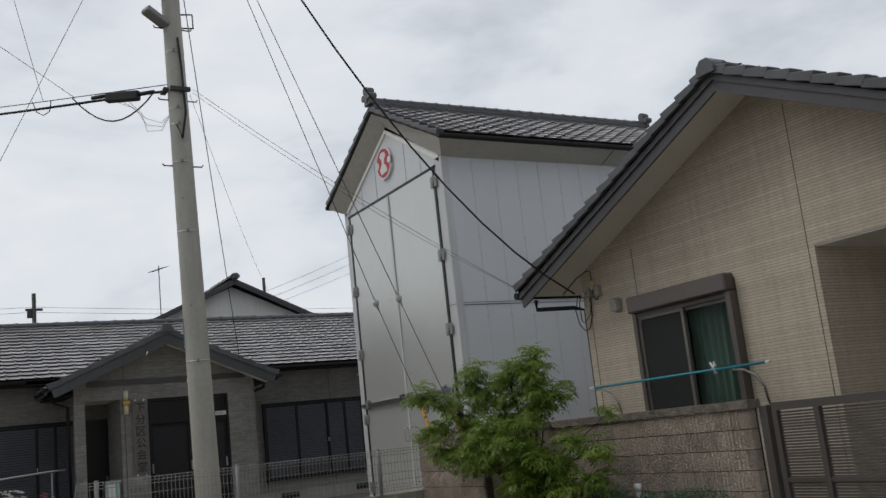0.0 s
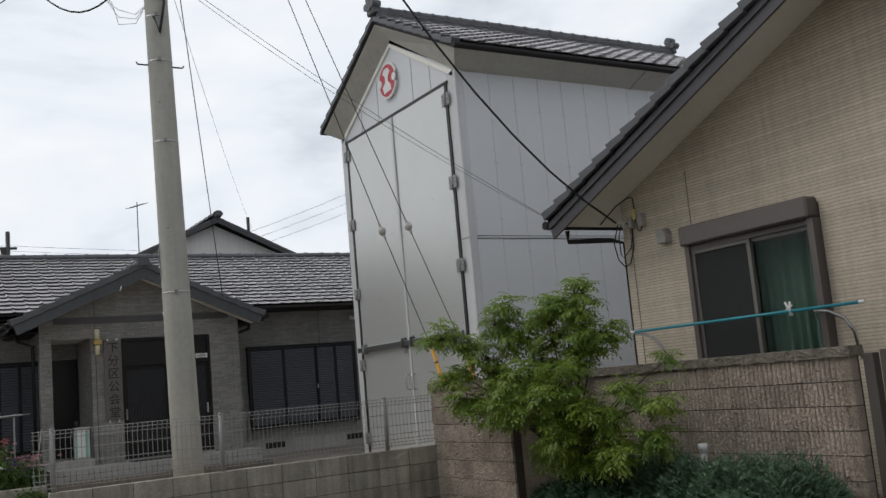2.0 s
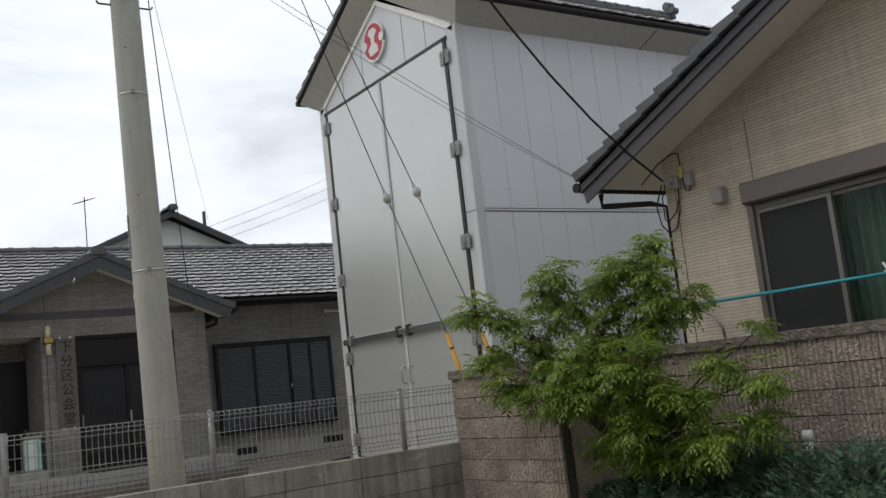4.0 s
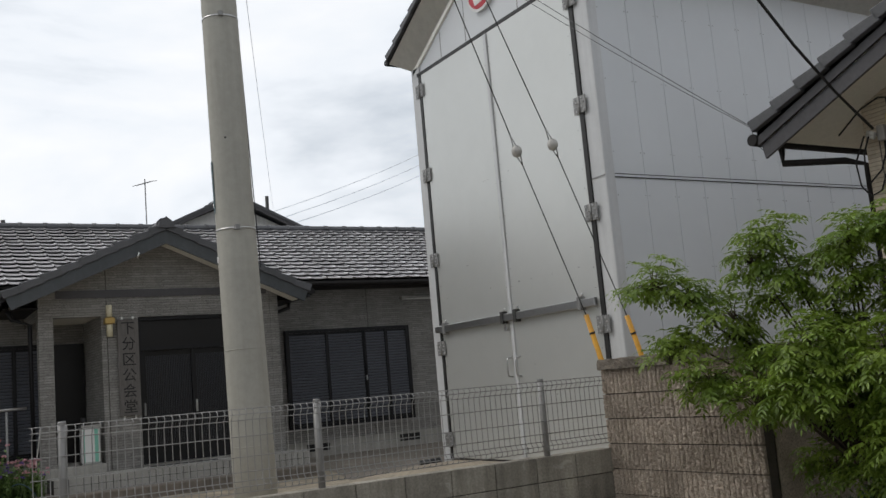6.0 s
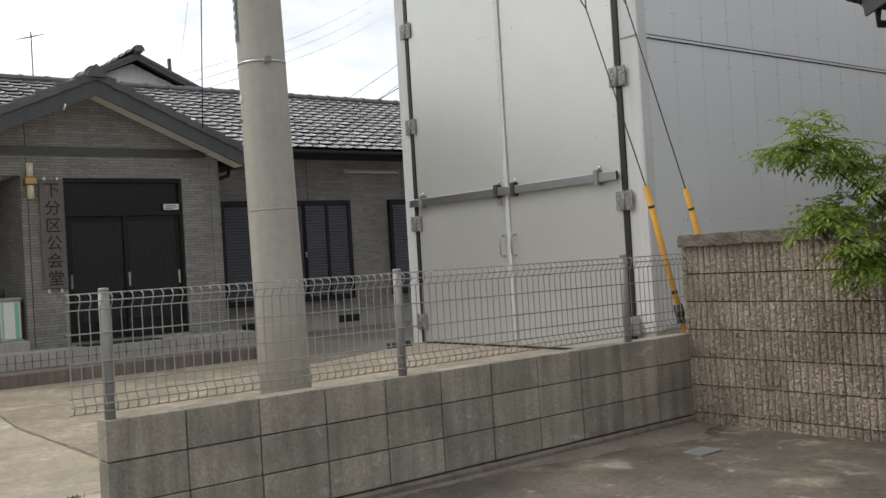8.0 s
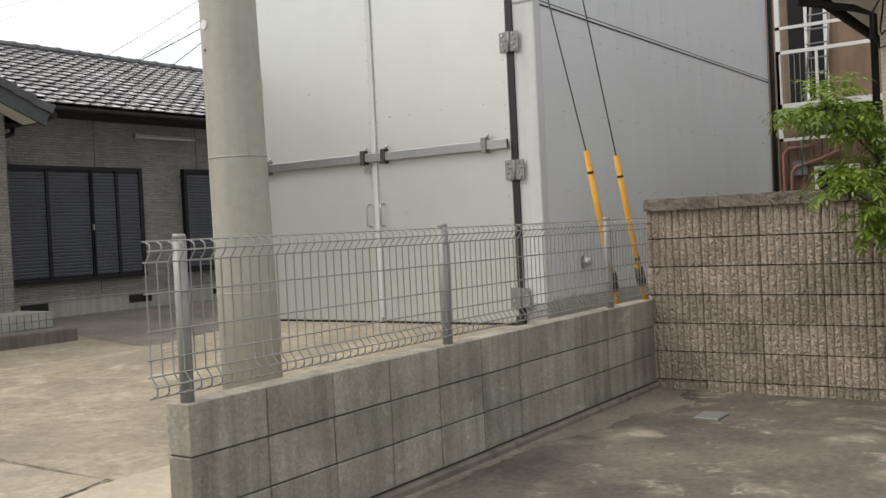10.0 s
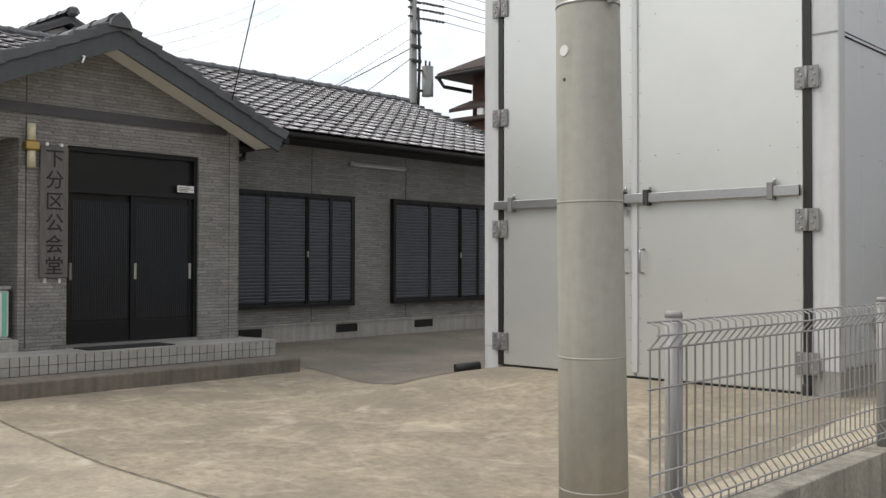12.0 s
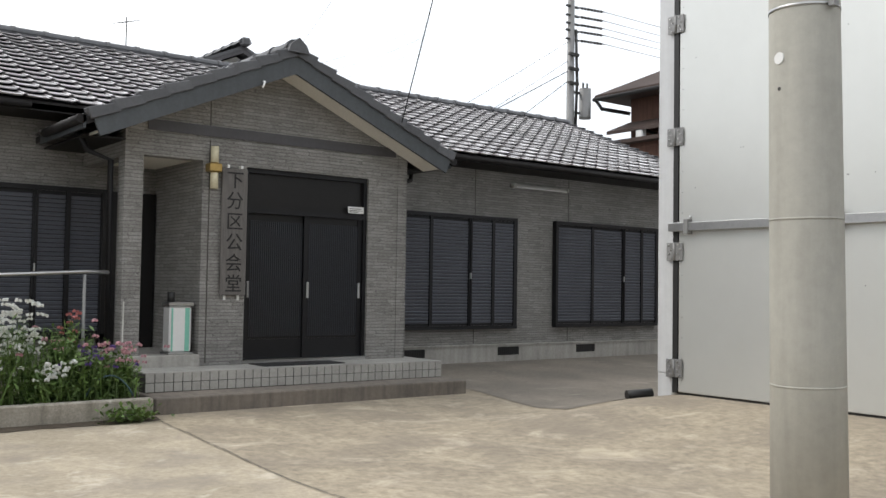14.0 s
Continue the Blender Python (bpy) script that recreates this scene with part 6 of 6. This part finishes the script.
part("air_conditioner", boxes((AX + 0.35, AX + 0.7, 13.3, 14.1, 2.8, 3.3), bevel=0.02), M_GALV, ap, "grey air conditioner under the balcony")
lad = thing("ladder", (AX + 0.4, 13.6, 3.5), "aluminium ladder standing on the balcony", "ladder")
part("ladder_rail", bars([(AX + 0.1, 13.95, 3.5), (AX + 0.6, 13.85, 6.0)], [(AX + 0.1, 13.55, 3.5), (AX + 0.6, 13.5, 6.0)], r=0.025), M_GALV, lad)
for k in range(8):
    part("rung", bars([(AX + 0.1 + 0.06 * k, 13.95, 3.8 + 0.3 * k), (AX + 0.1 + 0.06 * k, 13.53, 3.8 + 0.3 * k)], r=0.016), M_GALV, lad)
w2 = thing("window_2", (AX + 0.28, 12.7, 1.5), "white framed door window in the brown wall", "window", kind="structure")
for y0_, y1_ in ((13.0, 13.86), (12.0, 12.85)):
    wz = 0.6 if y0_ > 12.9 else 1.3
    part("window_frame", boxes((AX + 0.2, AX + 0.29, y0_, y0_ + 0.07, wz, 2.2), (AX + 0.2, AX + 0.29, y1_ - 0.07, y1_, wz, 2.2), (AX + 0.2, AX + 0.29, y0_ + 0.07, y1_ - 0.07, 2.12, 2.2), (AX + 0.2, AX + 0.29, y0_ + 0.07, y1_ - 0.07, wz, wz + 0.07)), M_WHITE, w2)
    part("pane", boxes((AX + 0.25, AX + 0.29, y0_ + 0.07, y1_ - 0.07, wz + 0.07, 2.12)), M_SHUT_FR, w2)
part("wall_vent", boxes((AX + 0.2, AX + 0.3, 14.0, 14.28, 2.05, 2.35)), M_GALV, ap, "grey louvred wall vent")
solid("wrapped_pipes", bars([(AX + 0.2, 14.3, 0.1), (AX + 0.2, 14.3, 2.1), (AX + 0.2, 14.2, 2.22), (AX + 0.2, 13.7, 2.35), (AX + 0.2, 13.35, 2.5)], [(AX + 0.2, 14.45, 0.1), (AX + 0.2, 14.45, 2.5), (AX + 0.2, 14.35, 2.6), (AX + 0.2, 13.9, 2.62)], r=0.04), M_PIPE_PINK, "pinkish wrapped pipes on the brown wall", "pipe")
solid("garden_hose", bars([(AX - 0.115, 13.45, 3.6), (AX - 0.115, 13.6, 3.44), (AX - 0.115, 13.8, 3.2), (AX - 0.11, 14.0, 2.7), (AX - 0.11, 14.02, 2.0)], r=0.016), M_HOSE, "green hose hanging from the balcony", "hose")


# ---- planting ----
def leaflet(vs, fs, q, o, up, size):
    """A pointed leaflet from q along o, folded along its midrib."""
    w = o.cross(up).normalized() * size * 0.17
    fold = up * size * 0.05
    n_ = len(vs)
    vs += [q, q + o * size * 0.4 + w + fold, q + o * size - up * size * 0.08, q + o * size * 0.4 - w + fold, q + o * size * 0.45]
    fs += [(n_, n_ + 4, n_ + 1), (n_ + 1, n_ + 4, n_ + 2), (n_, n_ + 3, n_ + 4), (n_ + 3, n_ + 2, n_ + 4)]


def compound_leaf(vs, fs, p, d, length, pairs, size, rng):
    """Paired leaflets along an arching midrib that starts at p along d and bends down."""
    d = d.normalized()
    pos = p
    step_ = length / (pairs + 0.5)
    for k in range(pairs + 1):
        d = (d - Vector((0, 0, 0.1 + 0.05 * k))).normalized()
        pos = pos + d * step_
        side = d.cross(Vector((0, 0, 1)))
        side = side.normalized() if side.length > 0.05 else Vector((1, 0, 0))
        up = (side.cross(d) + Vector((rng.uniform(-0.35, 0.35), rng.uniform(-0.35, 0.35), 0))).normalized()
        sz = size * rng.uniform(0.85, 1.15) * (0.8 + 0.4 * math.sin(math.pi * (k + 1) / (pairs + 1.5)))
        if k == pairs:
            leaflet(vs, fs, pos, (d - Vector((0, 0, 0.2))).normalized(), up, sz)
        else:
            for sg in (-1, 1):
                leaflet(vs, fs, pos, (side * sg + d * rng.uniform(0.55, 0.85) - Vector((0, 0, rng.uniform(0.15, 0.45)))).normalized(), up, sz)


def bush():
    rng = random.Random(5)
    t = thing("garden_shrub", (7.95, 9.5, 0.03), "leafy green shrub with feathery compound leaves before the wall", "shrub")
    fork = Vector((7.7, 9.45, 0.5))
    clumps = [((6.86, 10.4, 1.92), 0.26), ((7.04, 10.28, 1.8), 0.22), ((6.98, 10.3, 1.5), 0.2), ((7.25, 10.05, 1.5), 0.22), ((6.95, 10.05, 1.24), 0.27), ((7.02, 9.75, 1.08), 0.26), ((7.3, 9.8, 1.33), 0.26), ((6.8, 10.25, 1.4), 0.18),
              ((7.1, 9.92, 2.06), 0.24), ((7.16, 9.75, 2.18), 0.2), ((7.3, 9.95, 1.8), 0.18), ((7.4, 9.42, 2.08), 0.24), ((7.35, 9.3, 1.84), 0.2), ((7.32, 9.0, 2.12), 0.24), ((7.42, 8.82, 2.22), 0.22), ((7.45, 8.75, 1.84), 0.28), ((7.55, 9.15, 1.74), 0.22), ((7.35, 9.5, 1.66), 0.22), ((7.4, 8.95, 1.62), 0.24),
              ((7.1, 9.35, 1.38), 0.3), ((7.0, 9.35, 1.1), 0.3), ((7.1, 8.8, 1.3), 0.3), ((7.2, 8.5, 1.02), 0.3), ((7.4, 8.25, 1.2), 0.24), ((7.3, 8.3, 0.72), 0.28),
              ((7.1, 8.9, 0.8), 0.28), ((7.6, 8.9, 0.9), 0.32), ((7.7, 9.7, 0.95), 0.28), ((7.5, 8.05, 0.8), 0.26), ((7.5, 7.95, 1.12), 0.22), ((7.55, 9.25, 0.58), 0.3), ((7.45, 8.7, 0.58), 0.3), ((7.7, 9.75, 0.6), 0.26), ((7.4, 8.95, 1.1), 0.27), ((8.1, 8.25, 1.5), 0.12), ((7.25, 9.68, 1.92), 0.24), ((7.1, 10.12, 1.72), 0.2), ((7.3, 9.2, 1.48), 0.27), ((7.2, 9.05, 1.02), 0.27), ((7.5, 9.4, 1.2), 0.28), ((7.35, 9.2, 0.88), 0.28), ((7.3, 9.3, 2.1), 0.22), ((7.4, 8.9, 2.0), 0.24)]
    trunk = bmesh.new()
    tube(trunk, [(7.95, 9.5, 0.03), (7.85, 9.48, 0.3), fork], 0.045, 8, 0.035)
    part("trunk", trunk, M_BARK, t)
    vs, fs, twigs = [], [], bmesh.new()
    for c, r in clumps:
        c = Vector(c)
        if c.z > 1.6 and c.y < 10.2:
            c += Vector((0.06, -0.14, -0.06))
        elif c.z < 1.25 and c.y < 9.2:
            c, r = c + Vector((0.1, 0.0, 0.0)), r * 0.92
        mid = fork.lerp(c, 0.5) + Vector((0.08, 0.03, 0.12))
        part("limb", tube(bmesh.new(), [fork, mid, c], 0.014, 6, 0.004), M_BARK, t)
        for _ in range(max(4, int(27 * (r / 0.3) ** 2))):
            v = Vector((rng.gauss(0, 1), rng.gauss(0, 1), rng.gauss(0, 0.8))).normalized() * r * rng.uniform(0.15, 1.05)
            v.z *= 0.8
            tip = c + v * 0.75
            tube(twigs, [c - Vector((0, 0, 0.06)), c + v * 0.4, tip], 0.004, 4, 0.002, caps=False)
            spin = rng.uniform(0, 6.28)
            n_ = rng.randint(5, 7)
            for k in range(n_):
                a_ = spin + 2 * math.pi * k / n_ + rng.uniform(-0.3, 0.3)
                d = Vector((math.cos(a_), math.sin(a_), rng.uniform(-0.3, 0.7))) + v.normalized() * 0.5
                compound_leaf(vs, fs, tip, d, rng.uniform(0.1, 0.17), rng.randint(3, 5), rng.uniform(0.042, 0.062), rng)
    tagged(part("twig_growth", twigs, M_BARK, t), kind="stuff")
    me = bpy.data.meshes.new("foliage")
    me.from_pydata([tuple(v) for v in vs], [], fs)
    me.materials.append(M_LEAF)
    fo = new("foliage", me)
    fo.parent = t
    fo.matrix_parent_inverse = Matrix.Translation(-t.location)
    tagged(fo, kind="stuff")


bush()


def juniper():
    rng = random.Random(9)
    vs, fs = [], []
    mounds = [(8.05 + rng.uniform(-0.3, 0.18), 6.9 + 0.165 * i + rng.uniform(-0.08, 0.08), rng.uniform(0.2, 0.32)) for i in range(22)] + [(7.75 + rng.uniform(-0.1, 0.1), 6.95 + 0.4 * i, 0.26) for i in range(8)]
    core = bmesh.new()
    for mx, my, mr in mounds:
        low = 0.3 + 0.7 * smooth((10.2 - my) / 1.4)
        top = rng.uniform(0.42, 0.6) * low
        bmesh.ops.create_icosphere(core, subdivisions=2, radius=1.0, matrix=Matrix.Translation((mx, my, 0.03)) @ Matrix.Diagonal((mr * 0.8, mr * 0.8, top * 0.6, 1)))
        for _ in range(620):
            th, u = rng.uniform(0, 2 * math.pi), rng.uniform(0.05, 1.0)
            n_ = Vector((math.cos(th) * math.sqrt(1 - u * u), math.sin(th) * math.sqrt(1 - u * u), u))
            p = Vector((mx + n_.x * mr * 1.25, my + n_.y * mr * 1.1, 0.03 + n_.z * top * rng.uniform(0.6, 1.05)))
            d = (n_ + Vector((rng.uniform(-0.9, 0.5), rng.uniform(-0.8, 0.8), rng.uniform(-0.1, 0.5)))).normalized()
            for k in range(6):
                o = (d + Vector((rng.uniform(-0.8, 0.8), rng.uniform(-0.8, 0.8), rng.uniform(-0.5, 0.5)))).normalized()
                w = o.orthogonal().normalized() * 0.006
                q = p + d * 0.014 * k
                m_ = len(vs)
                vs += [q - w * 1.4, q + w * 1.4, q + o * 0.048]
                fs.append((m_, m_ + 1, m_ + 2))
    t = thing("juniper_hedge", (8.05, 8.2, 0.03), "low dark green creeping juniper along the wall", "hedge")
    me = bpy.data.meshes.new("foliage")
    me.from_pydata([tuple(v) for v in vs], [], fs)
    me.materials.append(M_JUNIPER)
    fo = new("foliage", me)
    fo.parent = t
    fo.matrix_parent_inverse = Matrix.Translation(-t.location)
    tagged(fo, kind="stuff")
    part("inner_growth", core, M_JUNIPER, t)


juniper()

solid("flower_bed_kerb", boxes((-3.0, 4.32, 20.3, 20.42, 0.0, 0.24), bevel=0.015), M_BLOCK, "low concrete kerb of the flower bed", "kerb", "structure")
solid("flower_bed_soil", sheet(-3.0, 4.32, 20.42, 21.7, 0.3, lambda x, y: 0.2), M_SOIL, "dark soil of the flower bed", "soil", "structure")


def flowering(x_, y_, h, petal, label, blooms, seed, spread=0.2, spike=False, leafy=90):
    rng = random.Random(seed)
    t = thing("flowering_plant", (x_, y_, 0.2), label, "flowering plant")
    g = bmesh.new()
    for _ in range(leafy):
        b = Vector((x_ + rng.gauss(0, spread * 0.6), y_ + rng.gauss(0, spread * 0.5), 0.2))
        top = b + Vector((rng.gauss(0, spread * 0.5), rng.gauss(0, spread * 0.5), h * rng.uniform(0.45, 0.95)))
        midp = b.lerp(top, 0.6) + Vector((rng.gauss(0, 0.02), rng.gauss(0, 0.02), 0.05))
        w = Vector((rng.uniform(-1, 1), rng.uniform(-1, 1), 0)).normalized() * rng.uniform(0.003, 0.008)
        v = [g.verts.new(q) for q in (b - w, b + w, midp + w, midp - w, top)]
        g.faces.new((v[0], v[1], v[2], v[3])), g.faces.new((v[3], v[2], v[4]))
        for k in range(8):
            q = b.lerp(top, rng.uniform(0.1, 0.97))
            o = Vector((rng.uniform(-1, 1), rng.uniform(-1, 1), rng.uniform(-0.3, 0.6))).normalized() * rng.uniform(0.04, 0.11)
            ww = o.cross(Vector((rng.uniform(-0.6, 0.6), rng.uniform(-0.6, 0.6), 1))).normalized() * 0.015
            g.faces.new([g.verts.new(c) for c in (q, q + o * 0.5 + ww, q + o, q + o * 0.5 - ww)])
    tagged(part("leaves", g, M_GRASS, t), kind="stuff")
    if blooms:
        f = bmesh.new()
        for _ in range(blooms):
            if spike:
                k = rng.randint(0, 3)
                c = Vector((x_ + (k - 1.5) * 0.09 + rng.gauss(0, 0.03), y_ + rng.gauss(0, 0.05), 0.2 + h * rng.uniform(0.5, 1.08)))
            else:
                c = Vector((x_ + rng.gauss(0, spread), y_ + rng.gauss(0, spread * 0.6) - 0.05, 0.2 + h * rng.uniform(0.6, 1.05)))
            for p in range(5):
                a_ = 2 * math.pi * p / 5 + rng.uniform(0, 1)
                o = Vector((math.cos(a_), math.sin(a_) - 0.5, rng.uniform(0.0, 0.8))).normalized() * rng.uniform(0.033, 0.046)
                s_ = o.cross(Vector((0.2, 1, 0.3))).normalized() * 0.02
                f.faces.new([f.verts.new(q) for q in (c, c + o * 0.6 + s_, c + o, c + o * 0.6 - s_)])
        part("blossoms", f, petal, t)


flowering(3.12, 20.75, 0.95, M_FL_WHITE, "white stock flowers in full bloom in the bed", 95, 1, 0.2, True)
flowering(2.75, 20.7, 0.7, M_FL_WHITE, "white stock flowers in full bloom in the bed", 75, 2, 0.2, True)
flowering(3.35, 20.6, 0.4, M_FL_WHITE, "small white flowers at the bed's edge", 26, 3, 0.16)
flowering(3.55, 20.9, 0.85, M_FL_PINK, "tall plant with sparse pink flowers", 10, 4, 0.2, leafy=120)
flowering(3.72, 21.1, 0.95, M_FL_RED, "single coral red flower head on a tall stem", 12, 5, 0.05, leafy=50)
flowering(3.8, 20.75, 0.55, M_FL_PURPLE, "low plant with purple flowers", 14, 6, 0.18, leafy=120)
flowering(4.1, 20.8, 0.55, M_FL_PINK, "pink flowers at the end of the bed", 34, 7, 0.14, leafy=110)
flowering(4.2, 21.0, 0.4, M_FL_PURPLE, "low leafy plant beside the step", 4, 8, 0.12, leafy=100)
flowering(2.3, 20.9, 0.7, M_FL_PINK, "tall pink flowers in the bed", 50, 9, 0.25, leafy=120)
flowering(1.7, 20.9, 0.7, M_FL_RED, "tall coral flowers in the bed", 40, 10, 0.25, leafy=120)
weed = bmesh.new()
rngw = random.Random(12)
for _ in range(260):
    c = Vector((4.02 + rngw.gauss(0, 0.13), 20.17 + rngw.gauss(0, 0.06), 0.03 + abs(rngw.gauss(0, 0.07))))
    o = Vector((rngw.uniform(-1, 1), rngw.uniform(-1, 1), rngw.uniform(0, 0.9))).normalized() * rngw.uniform(0.04, 0.08)
    s_ = o.cross(Vector((0.1, 0.2, 1))).normalized() * 0.022
    weed.faces.new([weed.verts.new(q) for q in (c, c + o * 0.6 + s_, c + o, c + o * 0.6 - s_)])
solid("weed", weed, M_GRASS, "leafy green weed growing at the foot of the kerb", "weed", "stuff")
tuft = bmesh.new()
for _ in range(70):
    c = Vector((3.42 + rngw.gauss(0, 0.025), 13.34 + rngw.gauss(0, 0.018), 0.028))
    o = Vector((rngw.uniform(-1, 1), rngw.uniform(-1, 1), rngw.uniform(0.1, 0.8))).normalized() * rngw.uniform(0.012, 0.035)
    s_ = o.cross(Vector((0.1, 0.2, 1))).normalized() * 0.006
    tuft.faces.new([tuft.verts.new(q) for q in (c - s_, c + s_, c + o)])
solid("weed", tuft, M_GRASS, "small weed tuft growing in the yard's crack", "weed", "stuff")
solid("garden_stake", bars([(4.2, 20.95, 0.2), (4.42, 21.55, 1.2)], r=0.009), M_TUBE, "thin pale stake leaning from the flower bed", "stake")
hose_pts = [(3.72 + 0.5 * k / 10, 20.62, 0.24 + 0.22 * math.sin(math.pi * k / 10) ** 0.8) for k in range(11)]
solid("bed_hose", bars(hose_pts, r=0.008), M_BLUEPLATE, "pale blue hose arching over the flower bed", "hose")
dirt = bmesh.new()
dirt_rows = []
for k in range(70):
    x_ = -2.9 + 7.25 * k / 69
    wd = 0.16 + 0.07 * noise.noise((x_ * 3, 0, 2)) + 0.04 * noise.noise((x_ * 11, 0, 5))
    dirt_rows.append([dirt.verts.new((x_, 20.31 - wd * f, lot_z(x_, 20.3) + 0.004 + 0.02 * (1 - f))) for f in (0, 0.5, 1)])
for a, c in zip(dirt_rows, dirt_rows[1:]):
    for i in range(2):
        dirt.faces.new((a[i], a[i + 1], c[i + 1], c[i])).smooth = True
solid("soil_drift", dirt, M_SOIL, "brown soil washed out along the bed's kerb", "soil", "structure")
